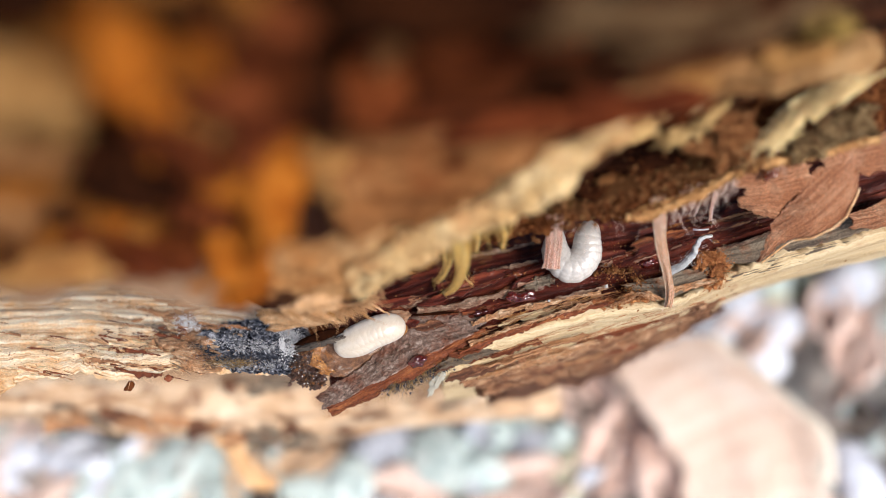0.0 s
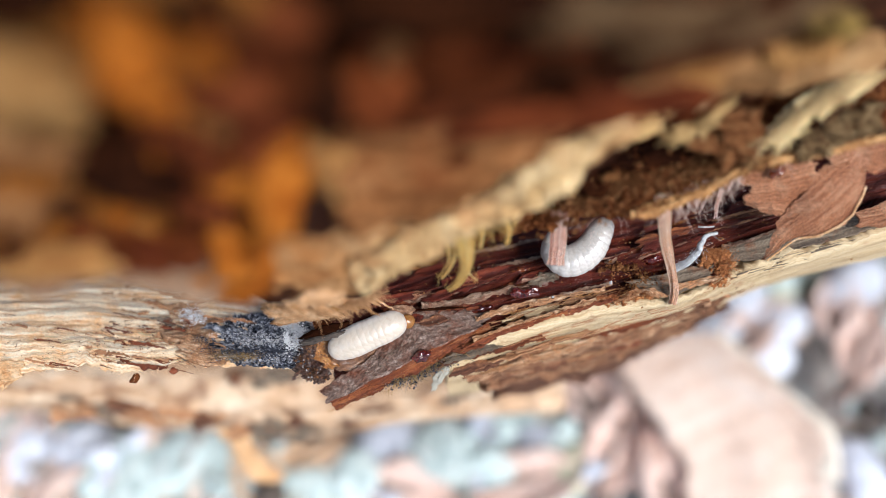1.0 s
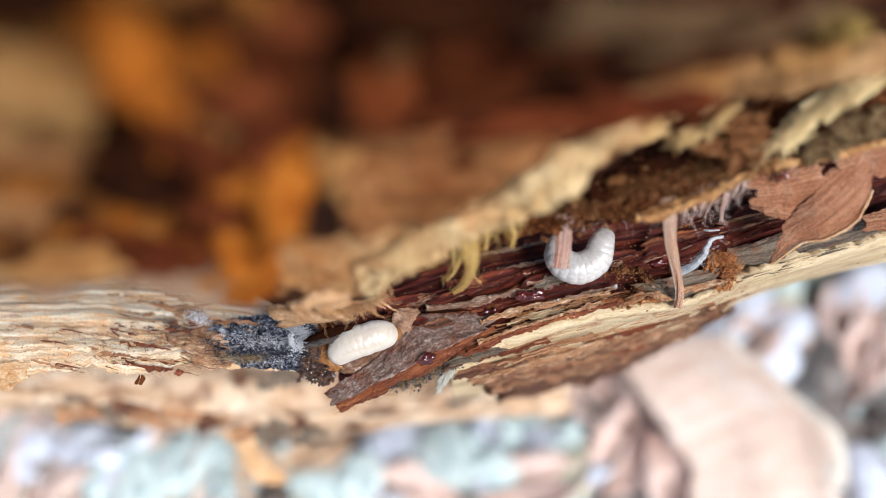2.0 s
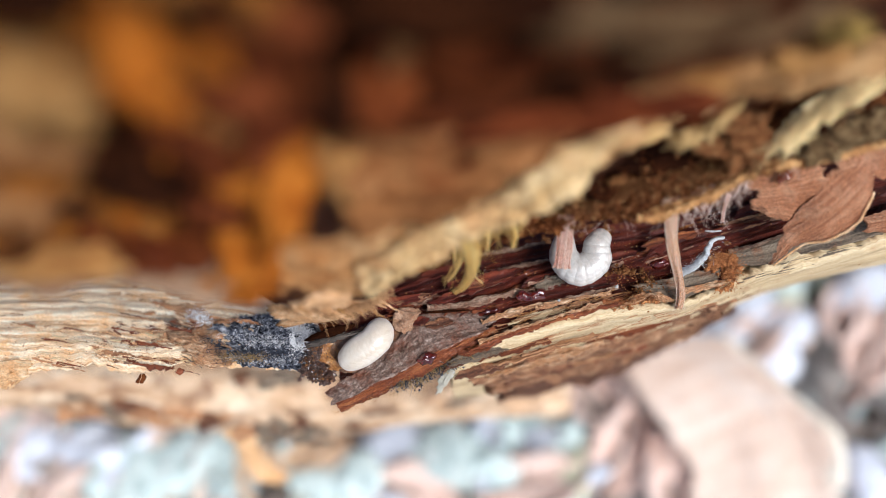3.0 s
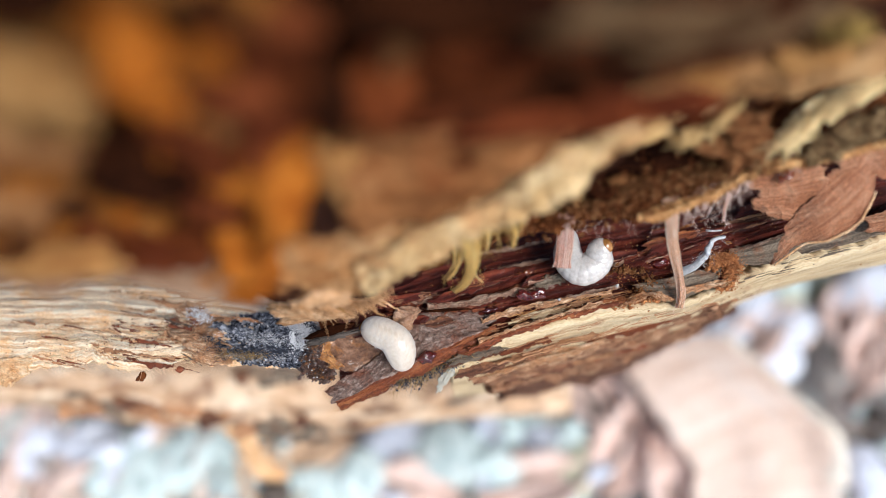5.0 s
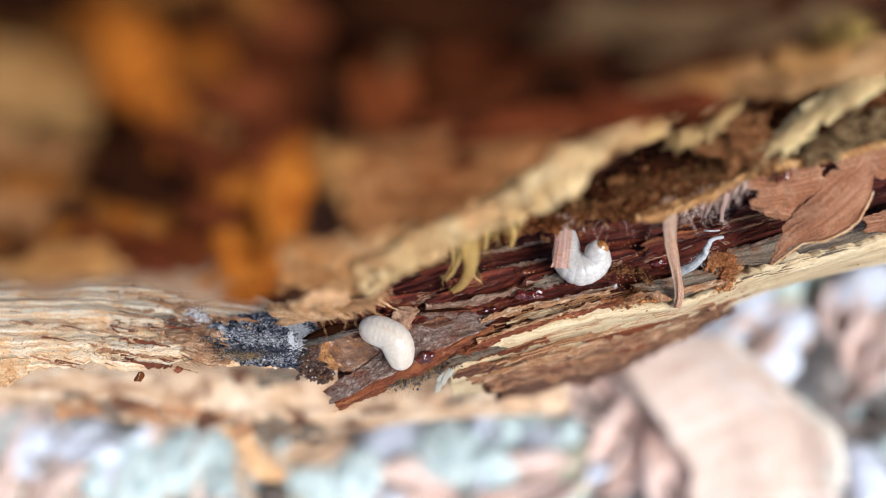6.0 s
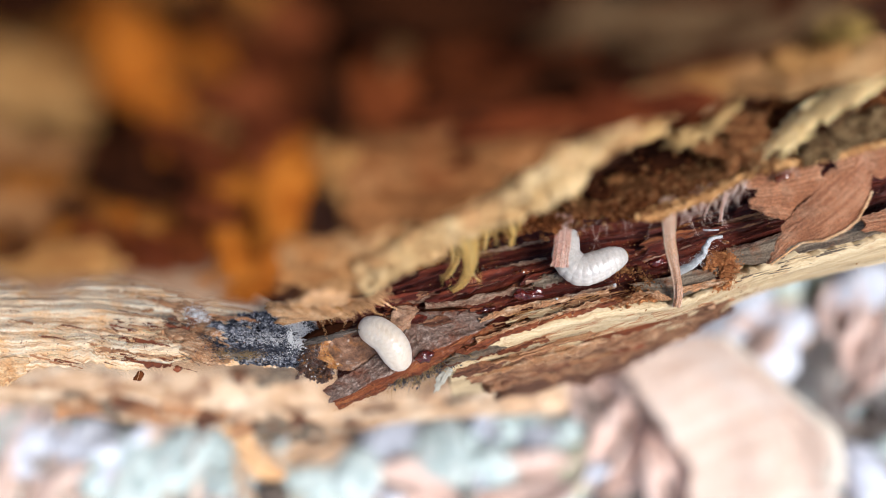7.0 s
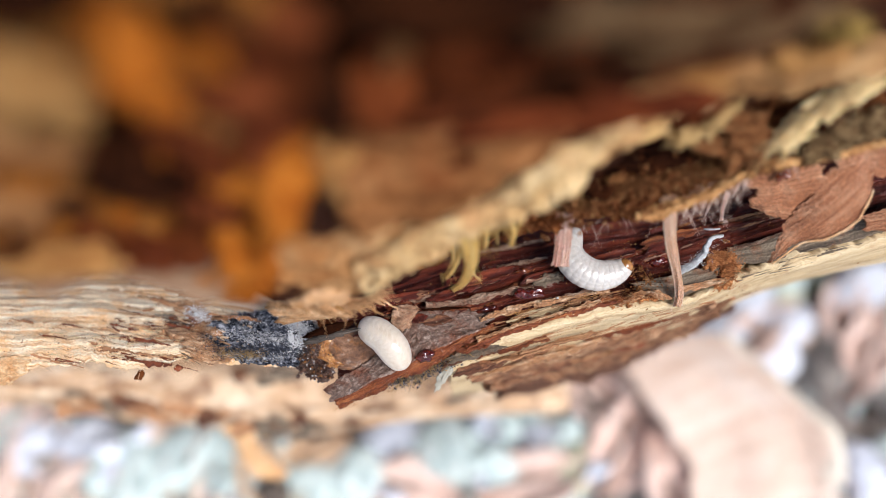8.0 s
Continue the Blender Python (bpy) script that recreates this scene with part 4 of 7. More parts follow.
# Crumbling ledge between slab and crack.
part("frass_ledge", sheet([
    [(-7.64, -2.07, 3.00), (0.80, 1.05, 7.00), (10.34, 5.31, 10.00), (16.71, 9.86, 13.00), (23.18, 11.72, 14.00), (29.43, 13.96, 15.00), (37.19, 17.21, 16.00)],
    [(-7.01, -3.08, 4.00), (0.80, 0.55, 7.00), (10.58, 3.72, 8.50), (17.38, 6.70, 10.50), (24.13, 9.40, 11.50), (30.90, 11.64, 12.00), (39.08, 14.66, 13.00)],
    [(-5.44, -3.08, 4.00), (0.81, -0.05, 6.50), (5.77, 1.29, 7.50), (11.15, 2.27, 8.00), (16.94, 2.99, 8.50), (21.19, 4.67, 9.00), (25.57, 6.37, 9.00), (29.94, 7.58, 9.00), (41.60, 10.98, 9.00)],
    [(-4.70, -2.18, -1.00), (6.32, 2.23, 1.00), (18.60, 4.09, 2.00), (28.28, 7.58, 2.00), (45.39, 12.51, 3.00)],
], 520, 170, [(0.9, 5, 2.4), (0.6, 1.9, 1.2), (0.4, 0.8, 0.6), (0.22, 0.4, 0.35), (0.12, 0.18, 0.18)], 1.5, 71), FRASS, log, "dark crumbling ledge of chewed wood")
part("ledge_rim", sheet([
    [(16.47, 2.82, 10.00), (18.34, 3.36, 10.80), (21.89, 4.70, 11.20), (25.49, 6.58, 11.60), (28.67, 7.31, 11.80), (31.83, 7.93, 12.00), (36.93, 9.13, 12.40)],
    [(16.51, 2.58, 10.20), (18.32, 2.96, 11.20), (21.85, 4.30, 11.60), (25.42, 6.17, 12.00), (28.58, 6.94, 12.20), (31.72, 7.61, 12.40), (36.78, 8.75, 12.80)],
    [(16.71, 2.35, 9.80), (18.59, 2.61, 10.60), (22.15, 3.96, 11.00), (25.76, 5.90, 11.40), (28.95, 6.68, 11.60), (32.11, 7.35, 11.80), (37.23, 8.51, 12.20)],
], 300, 22, [(0.3, 1.6, 1.0), (0.2, 0.6, 0.5), (0.12, 0.2, 0.2)], 0.7, 72, (0.35, 0.3)), TANRIM, log, "orange-tan fibrous rim")
part("ledge_crumb", grains((2.2, 0.9, 0.5), 520, 0.15, 163, along=[(10.37, 2.69, 9.80), (14.85, 4.28, 11.20), (19.30, 5.61, 12.00), (24.93, 7.35, 13.00)]), RUSTC, log)["kind"] = "stuff"
part("ledge_crumb", grains((2.2, 0.8, 0.5), 40, 0.07, 164, along=[(12.29, 2.69, 9.80), (15.74, 4.26, 11.40), (20.16, 5.60, 12.20), (24.85, 7.33, 13.20)]), OLIVE, log)["kind"] = "stuff"
part("grey_scrap", lump((14.29, 5.56, 12.60), (0.75, 0.36, 0.3), (0, 0, 10), 0.3, 3.0, 147, 20), PINKB, log, "small grey-brown scrap of wood")
part("ledge_clump", lump((23.21, 8.82, 14.50), (2.1, 2.0, 1.1), (0, 0, 20), 0.42, 4.5, 140, 34), RUSTC, log, "rust-coloured clump")
part("ledge_clump", sheet([
    [(16.77, 9.87, 17.50), (18.25, 10.37, 17.50), (20.16, 10.80, 17.50), (22.27, 11.81, 17.50)],
    [(17.06, 8.66, 16.50), (17.95, 8.68, 17.50), (19.94, 9.44, 17.50), (21.64, 10.54, 17.50)],
    [(17.53, 7.76, 15.50), (18.18, 7.19, 16.50), (19.81, 8.04, 16.00), (21.15, 9.26, 16.50)],
], 80, 50, [(0.5, 1.6, 1.2), (0.3, 0.6, 0.5), (0.15, 0.25, 0.2)], 0.8, 141, (0.4, 0.5), ends=0.5), OLIVE, log, "olive-tan clump")
# Solid black lumps give the ledge's gaps their shade by colour.
part("ledge_hollow", lump((17.91, 7.38, 12.00), (3.6, 1.0, 0.8), (0, 0, 12), 0.4, 3.0, 143, 24), DARK, log, "black lump for the shade under the torn ridge")
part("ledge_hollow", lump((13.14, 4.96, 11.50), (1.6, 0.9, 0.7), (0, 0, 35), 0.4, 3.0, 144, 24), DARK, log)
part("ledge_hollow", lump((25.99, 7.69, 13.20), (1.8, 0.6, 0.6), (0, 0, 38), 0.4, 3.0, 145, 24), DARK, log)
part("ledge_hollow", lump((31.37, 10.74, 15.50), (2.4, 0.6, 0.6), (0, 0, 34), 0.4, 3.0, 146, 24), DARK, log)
part("olive_face", sheet([
    [(29.03, 8.11, 13.50), (31.01, 9.31, 14.50), (35.17, 11.09, 15.00)],
    [(29.49, 7.35, 13.00), (31.97, 8.29, 13.50), (35.98, 9.70, 14.00)],
    [(30.43, 6.91, 12.00), (32.95, 7.59, 12.50), (36.80, 8.72, 13.00)],
], 90, 50, [(0.5, 1.8, 0.9), (0.3, 0.7, 0.4), (0.15, 0.25, 0.2)], 0.8, 142, (0.4, 0.4), ends=0.6), MOSSY, log, "olive-grey torn wood face")
rf = random.Random(91)
for k in range(34):
    a = rf.random()
    p = np.array((26.23, 8.04, 14.00)) * (1 - a) + np.array((31.73, 12.63, 18.00)) * a + np.array([rf.gauss(0, 0.35), rf.gauss(0, 0.55), rf.uniform(-0.4, 0.6)])
    le = rf.uniform(2.0, 4.5)
    part("torn_fibre", sliver(p, p + np.array([0.80, 0.58, 0.25]) * le + np.array([0, rf.gauss(0, 0.3), 0]), rf.uniform(0.16, 0.42), 0.16, 1500 + k), rf.choice([STRAND, STRAND, STRAND, RIDGEO]), log)
for k in range(14):
    p = np.array((27.22, 9.41, 15.00)) + np.array([rf.gauss(0.3, 0.5), rf.gauss(0, 0.6), rf.uniform(-0.3, 0.3)])
    part("torn_fibre", sliver(p, p + np.array([rf.gauss(-0.1, 0.25), -rf.uniform(1.2, 2.6), -0.6]), rf.uniform(0.1, 0.2), 0.12, 1560 + k), STRAND, log)
rq = random.Random(55)
for k in range(16):
    a = rq.random()
    p = np.array((13.50, 8.93, 17.00)) * (1 - a) + np.array((22.92, 11.29, 18.00)) * a + np.array([0, rq.uniform(-0.9, 0.7), rq.uniform(-0.6, 0.9)])
    part("torn_fibre", lump(p, (rq.uniform(0.9, 2.2), rq.uniform(0.25, 0.5), 0.5), (0, 0, rq.uniform(10, 55)), 0.4, 3.0, 1200 + k, 16), rq.choice([RIDGEO, OLIVE, OLIVE, BROWN]), log)
part("ledge_crumb", joined([
    grains((2.5, 1.2, 0.6), 700, 0.11, 160, along=[(12.16, 4.32, 10.50), (18.37, 6.54, 12.00), (23.94, 7.93, 12.00), (32.69, 11.00, 13.00)]),
    grains((2.0, 0.6, 0.5), 420, 0.1, 161, along=[(2.76, 1.04, 8.00), (10.56, 2.74, 8.60), (16.33, 3.45, 9.00)])]), FRASS, log)["kind"] = "stuff"
part("ledge_crumb", grains((2.5, 1.0, 0.5), 120, 0.07, 162, along=[(12.10, 4.30, 10.80), (18.28, 6.51, 12.30), (23.83, 7.90, 12.30), (32.53, 10.95, 13.30)]), TANRIM, log)["kind"] = "stuff"

# Ridges and splinters along the crack.
rnd = random.Random(7)
for k in range(22):
    a = rnd.uniform(0.0, 1.0)
    x0, y0 = -10 + 54 * a, -7.4 + 14.6 * a ** 1.1
    o = rnd.uniform(-2.0, 3.6)
    le = rnd.uniform(3, 9)
    z = -0.9 + rnd.uniform(-0.2, 0.4) - 0.25 * max(0, o)
    s = 0.30 + 0.05 * rnd.uniform(-1, 1)
    part("splinter", sliver((x0, y0 + o, z), (x0 + le, y0 + o + s * le, z + rnd.uniform(-0.3, 0.2)), rnd.uniform(0.15, 0.4), rnd.uniform(0.05, 0.1), 200 + k),
         rnd.choice([INNER, INNER, INNER, REDEDGE, REDEDGE, FRASS]), log)

def lamina(p, length, width, slope, material, seed, label="", rim=None):
    """A thin torn layer of bark that lies along the crack."""
    x, y, z = p
    up = [(x, y + width, z - 0.25), (x + length * 0.5, y + width * 1.1 + slope * length * 0.5, z - 0.2), (x + length, y + width * 0.6 + slope * length, z - 0.2)]
    lo = [(x - 0.3, y, z + 0.15), (x + length * 0.5, y + slope * length * 0.5 - 0.1, z + 0.2), (x + length * 1.05, y + slope * length, z + 0.1)]
    if rim:
        low = [(a, b - 0.08, c + 0.03) for a, b, c in lo]
        part("torn_rim", sheet([[(a, b + 0.05, c + 0.06) for a, b, c in lo], low], int(length * 10), 6, [(0.06, 0.6, 0.3)], 0.12, seed + 400, (0.15, 0.22), ends=0.5), rim, log)
    return part("bark_lamina", sheet([up, lo], int(length * 9), 14, [(0.12, 3, 0.6), (0.07, 0.8, 0.3)], 0.22, seed, (0.25, 0.4), ends=0.9), material, log, label)


for k in range(36):
    a = rnd.uniform(0.02, 0.95)
    x0, y0 = -10 + 54 * a, -7.6 + 14.6 * a ** 1.1 + rnd.uniform(-2.3, 0.8)
    lamina((x0, y0, -0.55 + rnd.uniform(-0.15, 0.3)), rnd.uniform(2, 8), rnd.uniform(0.25, 1.0), 0.29 + rnd.uniform(-0.05, 0.06),
           rnd.choice([REDEDGE, INNER, INNER, INNER, INNER, SHRED]), 900 + k, rim=rnd.choice([None, None, None, RIMM, RUST, REDEDGE]))
for k, (p, le, w, m) in enumerate([((0.90, -13.15, -1.00), 5, 0.9, SHRED), ((0.89, -11.70, -0.30), 5, 1.0, SHRED), ((1.55, -11.12, -0.10), 5, 0.8, GREYW), ((2.65, -10.22, 0.00), 5, 0.6, REDEDGE), ((2.88, -12.47, -1.60), 5, 0.8, SHRED), ((5.37, -11.40, -0.90), 6, 0.2, RUST), ((8.16, -10.45, -0.90), 7, 0.15, RUST), ((6.57, -15.13, -9.20), 7, 1.0, SHRED), ((11.29, -13.91, -9.70), 7, 0.5, RUST), ((16.16, -12.87, -10.70), 6, 0.8, REDEDGE), ((3.67, -11.06, -0.50), 7, 0.8, REDEDGE), ((5.00, -13.21, -4.00), 9, 0.4, STAIN), ((8.55, -12.24, -4.50), 8, 0.6, STAIN), ((10.17, -10.46, -3.50), 9, 0.35, STAIN), ((15.08, -10.07, -5.00), 8, 0.35, REDEDGE),
                                   ((6.53, -7.37, -0.20), 5, 0.25, CREAM), ((13.57, -5.79, 0.10), 4, 0.2, CREAM), ((15.28, -6.59, -0.20), 4, 0.7, LEAFF), ((21.45, -9.86, -9.20), 6, 0.7, SHRED), ((13.39, -12.34, -9.20), 7, 0.7, STAIN)]):
    lamina(p, le, w, 0.30, m, 950 + k)

part("grey_layer", sheet([
    [(27.74, -0.11, -0.20), (33.84, 1.26, 0.40), (39.12, 2.51, 0.80), (46.40, 4.66, 1.40)],
    [(27.87, -2.04, 0.20), (32.57, -1.15, 0.80), (37.28, 0.05, 1.20), (46.14, 2.10, 1.80)],
], 130, 24, [(0.25, 6, 0.7), (0.12, 2, 0.3)], 0.6, 81, (0.25, 0.2), ends=0.8), GREYW, log, "grey weathered wood layer")
part("grey_layer", sheet([
    [(19.11, -3.26, 0.00), (22.91, -2.59, 0.20), (27.80, -1.59, 0.40)],
    [(19.61, -4.46, 0.20), (22.79, -4.88, 0.60), (26.83, -3.50, 0.80)],
], 80, 18, [(0.25, 4, 0.7), (0.12, 1, 0.3)], 0.5, 82, (0.25, 0.3), ends=0.6), GREYW, log)
part("grey_layer", sheet([
    [(-2.19, -6.13, -1.40), (0.90, -5.99, -1.00), (4.68, -6.40, -0.60)],
    [(-0.78, -8.32, -0.80), (2.00, -8.38, -0.40), (5.21, -7.25, -0.20)],
], 110, 20, [(0.25, 5, 0.6), (0.12, 1.2, 0.3)], 0.5, 83, (0.3, 0.3), ends=0.8), GREYF, log)

# Pale crusts along broken edges in the crack.
def crust(line, wide, material, seed, lift=0.08, label=""):
    """A crumbly raised seam along a curve."""
    c = spline(line, 60)
    k = np.linspace(0, 1, 60)[:, None]
    w = wide * (0.25 + np.sin(math.pi * k) ** 0.6) * (1 + 0.5 * vnoise(k * 9, 0 * k, seed))
    up, mid, low = c + w * (0, 1, -0.25), c + (0, 0, lift), c - w * (0, 1, 0.1)
    le = np.linalg.norm(c[-1] - c[0])
    return part("bark_crust", sheet([up, mid, low], int(le * 14) + 12, 16, [(0.16, 1.4, 0.5), (0.12, 0.5, 0.3), (0.08, 0.2, 0.18)], 0.25, seed, (0.2, 0.2), ends=0.5), material, log, label)


crust([(-5.25, -5.37, -0.90), (-1.34, -4.96, -0.70), (2.56, -4.18, -0.70), (5.64, -3.24, -0.80)], 0.22, CRUST, 3001, label="grey-tan crumbly crust")
crust([(-2.17, -5.89, -0.40), (0.89, -5.55, -0.30), (3.65, -5.15, -0.20), (5.85, -4.47, 0.10), (8.32, -4.02, 0.20)], 0.34, CRUST, 3002)
crust([(3.42, -7.23, 0.10), (5.56, -6.44, 0.30), (8.02, -5.77, 0.40), (10.49, -5.33, 0.40)], 0.3, STAIN, 3003, label="cream crumbly crust")
crust([(9.68, -5.50, 0.30), (12.42, -4.78, 0.40), (15.18, -4.13, 0.30), (17.63, -3.58, 0.20)], 0.22, CRUST, 3004)
crust([(7.75, -8.08, 0.40), (11.03, -6.86, 0.50), (14.59, -5.76, 0.50), (17.89, -4.77, 0.50)], 0.34, REDEDGE, 3005)
crust([(9.19, -3.60, -0.20), (11.10, -3.15, 0.00), (12.19, -3.25, 0.10)], 0.5, GREYW, 3006)
crust([(16.99, -5.68, 0.80), (19.95, -4.47, 1.00), (22.09, -4.95, 1.10)], 0.24, STAIN, 3008)
crust([(4.29, -2.31, -1.60), (7.67, -1.64, -1.60), (10.77, -1.18, -1.60)], 0.18, CRUST, 3010)
crust([(3.79, -0.52, -3.00), (7.24, -0.06, -3.00), (11.55, 0.92, -3.00)], 0.15, CRUST, 3011)
crust([(17.04, -1.61, -0.60), (19.29, -0.78, -0.70), (22.10, 0.06, -0.80)], 0.2, CRUST, 3012)
crust([(28.25, 1.84, -0.80), (31.08, 2.57, -0.90), (33.87, 3.13, -0.90)], 0.14, CRUST, 3013)
crust([(22.70, -4.31, 0.90), (25.39, -3.65, 1.00), (28.12, -3.22, 1.00)], 0.3, STAIN, 3014)
crust([(27.87, -0.39, 0.20), (30.54, 0.38, 0.40), (33.52, 1.26, 0.50)], 0.12, CRUST, 3015)
crust([(2.96, -9.71, 0.50), (6.36, -8.38, 0.60), (10.45, -7.11, 0.70), (14.83, -5.91, 0.70), (18.36, -5.03, 0.80)], 0.3, REDEDGE, 3016)
crust([(3.62, -9.04, 0.60), (6.89, -7.82, 0.70), (11.26, -6.39, 0.80), (15.63, -5.25, 0.80)], 0.1, STAIN, 3017, label="thin orange torn rim")
crust([(8.55, -5.86, 0.60), (11.82, -5.09, 0.70), (15.92, -4.32, 0.70)], 0.1, STAIN, 3018)
# Solid black sliver painted as the shade of a narrow gap.
part("dark_slit", lump((0.44, -6.08, -0.10), (2.2, 0.14, 0.12), (0, 0, 3), 0.4, 3.0, 3301, 18), DARK, log, "black sliver for the shade in a slit")
part("frass_fringe", hairs([(17.13, -5.40, 0.90), (18.86, -4.85, 1.00), (21.01, -4.63, 1.10)], 220, 0.5, 0.016, 3200, (0.1, 0.1, 0.4), 0.8, 1.4), FRASSG, log)["kind"] = "stuff"
part("frass_crumb", grains((1.1, 0.6, 0.1), 140, 0.08, 3201, along=[(16.88, -2.70, 0.10), (18.78, -2.42, 0.20), (20.08, -3.79, 0.50), (17.86, -4.60, 0.60)]), RUSTC, log)["kind"] = "stuff"
part("rusty_layer", sheet([
    [(3.79, -12.58, -3.00), (9.72, -10.95, -4.50), (17.55, -8.60, -5.50), (23.62, -6.46, -4.00), (27.10, -4.71, -2.00)],
    [(4.53, -14.14, -6.00), (10.76, -13.08, -8.00), (18.31, -11.20, -9.00), (25.43, -8.37, -8.00), (28.93, -5.95, -5.00)],
    [(6.15, -15.95, -12.00), (12.19, -15.40, -14.00), (19.62, -13.98, -15.00), (27.27, -10.42, -14.00), (31.41, -7.28, -11.00)],
], 220, 50, [(0.7, 6, 1.2), (0.4, 2, 0.5), (0.2, 0.7, 0.25)], 0.8, 34, (1.0, 1.2), ends=1.5), LIPB, log, "rusty torn bark below the lip")

# Strips and strands of bast.
def ribbon(name, pts, w0, w1, material, seed, label, flat=0.25):
    c = spline(pts, 24)
    side = np.cross(np.gradient(c, axis=0), (0, 0, 1.0))
    side /= np.linalg.norm(side, axis=1, keepdims=True)
    wide = np.linspace(w0, w1, 24)[:, None] * (1 + 0.12 * vnoise(np.arange(24) / 4.0, np.full(24, 2.5), seed)[:, None])
    up = np.array([0, 0, flat * w0])
    band = sheet([c - side * wide, c - side * wide * 0.45 + up, c + side * wide * 0.45 + up, c + side * wide], 70, max(12, int(w0 * 44)),
                 [(0.09, 16, 0.17), (0.05, 6, 0.08), (0.05, 2.5, 0.6)], 0.3 * w0, seed, (0.06, 0.06), ends=0.12 * w0)
    r = part(name, band, material, log, label)
    c = spline(pts, 30)
    part("loose_strand", hairs([tuple(q) for q in c[4:]], 16, 0.9, 0.018, seed, (0.1, -0.9, 0.2), 0.35), YELF if material is YELF else HAIR, r)["kind"] = "stuff"
    return r

ribbon("bast_strip", [(1.95, 1.53, 12.00), (2.37, -0.14, 10.60), (2.49, -1.81, 8.60), (1.91, -3.17, 6.60), (0.93, -4.02, 5.00)], 0.9, 0.24, YELF, 401, "curled yellow strip of bast", 0.35)
ribbon("bast_strip", [(0.90, 0.52, 11.00), (1.02, -1.17, 9.00), (0.20, -2.67, 6.50)], 0.2, 0.05, YELF, 402, "thin yellow strand")
ribbon("bast_strip", [(3.01, -1.43, 8.00), (2.90, -2.45, 7.00), (3.56, -3.10, 6.00)], 0.12, 0.04, YELF, 403, "thin yellow strand")
ribbon("bast_strip", [(1.60, 0.99, 11.20), (1.54, -0.67, 9.60), (1.09, -1.92, 8.00), (0.40, -2.85, 7.00)], 0.2, 0.05, YELF, 411, "thin yellow strand")
ribbon("bast_strip", [(5.27, 3.19, 12.20), (5.84, 1.93, 11.00), (6.16, 1.00, 10.20), (5.99, 0.05, 9.40)], 0.36, 0.14, YELF, 412, "short cream strip of bast")
ribbon("bast_strip", [(3.43, 2.27, 12.00), (3.77, 1.08, 11.00), (3.64, -0.24, 10.00)], 0.3, 0.08, YELF, 413, "short cream strip of bast")
ribbon("bast_strip", [(10.66, 2.98, 8.60), (10.79, 1.93, 7.80), (10.92, 0.05, 6.00), (10.81, -1.75, 5.10)], 0.80, 0.76, PINKF, 404, "flat pink strip of bast", 0.2)
ribbon("bast_strip", [(19.21, 4.27, 9.80), (19.87, 2.51, 8.20), (20.57, 0.56, 6.20), (21.65, -1.78, 4.00), (22.45, -3.42, 2.40), (22.76, -4.70, 1.60), (22.69, -5.82, 1.10)], 0.74, 0.34, PINKL, 405, "long pink strip of bast", 0.45)
ribbon("bast_strip", [(24.95, 5.92, 9.60), (25.06, 4.74, 8.00), (25.17, 3.48, 6.50), (25.52, 2.37, 5.00)], 0.36, 0.14, PINKF, 406, "pale pink strand")
ribbon("bast_strip", [(24.01, 5.15, 9.00), (23.73, 3.92, 7.60), (23.68, 2.69, 6.00)], 0.24, 0.08, PINKF, 407, "pale pink strand")
ribbon("bast_strip", [(25.64, 6.05, 9.80), (25.55, 5.17, 8.80), (25.36, 4.39, 8.00)], 0.16, 0.06, PINKF, 408, "pale pink strand")
ribbon("bast_strip", [(29.54, 8.13, 10.40), (29.30, 7.18, 10.40), (29.96, 6.51, 10.00)], 0.12, 0.06, PINKF, 409, "pale curled strand")
part("fibre_fringe", hairs([(10.82, 3.30, 10.00), (14.89, 4.76, 11.00), (19.45, 6.13, 11.50), (25.13, 7.18, 12.50)], 700, 1.1, 0.03, 430, (0.3, 0.1, 0.3), 0.7, 1.2, 7), RUSTC, log, "fringe of rust-brown fibres")["kind"] = "stuff"
part("fibre_fringe", hairs([(18.42, 3.29, 10.20), (22.17, 4.52, 10.40), (25.81, 6.57, 10.80), (31.39, 7.97, 11.00), (36.83, 9.16, 11.20)], 420, 0.8, 0.028, 431, (0.5, 0.1, 0.3), 0.5, 1.0, 7), TANRIM, log, "fringe of orange-tan fibres")["kind"] = "stuff"
part("fibre_fringe", hairs([(19.98, 4.42, 9.00), (22.16, 4.91, 9.00), (26.29, 6.37, 9.00)], 180, 1.8, 0.03, 421, (-0.15, -1, -0.15), 0.3, 0.8, 9), HAIR, log, "fringe of fine pale fibres")["kind"] = "stuff"
part("fibre_fringe", hairs([(-1.13, -0.19, 11.00), (2.15, 1.22, 11.50), (7.04, 2.22, 9.50)], 90, 1.5, 0.03, 422, (-0.05, -1, 0), 0.35, 0.8, 9), YELF, log, "fringe of fine yellow fibres")["kind"] = "stuff"
part("fibre_fringe", hairs([(10.66, 2.02, 8.00), (15.59, 2.27, 8.00), (19.25, 3.45, 9.00)], 24, 1.2, 0.018, 423, (0.1, -1, -0.2), 0.5, 1.0, 8), HAIR, log)["kind"] = "stuff"
rs = random.Random(31)
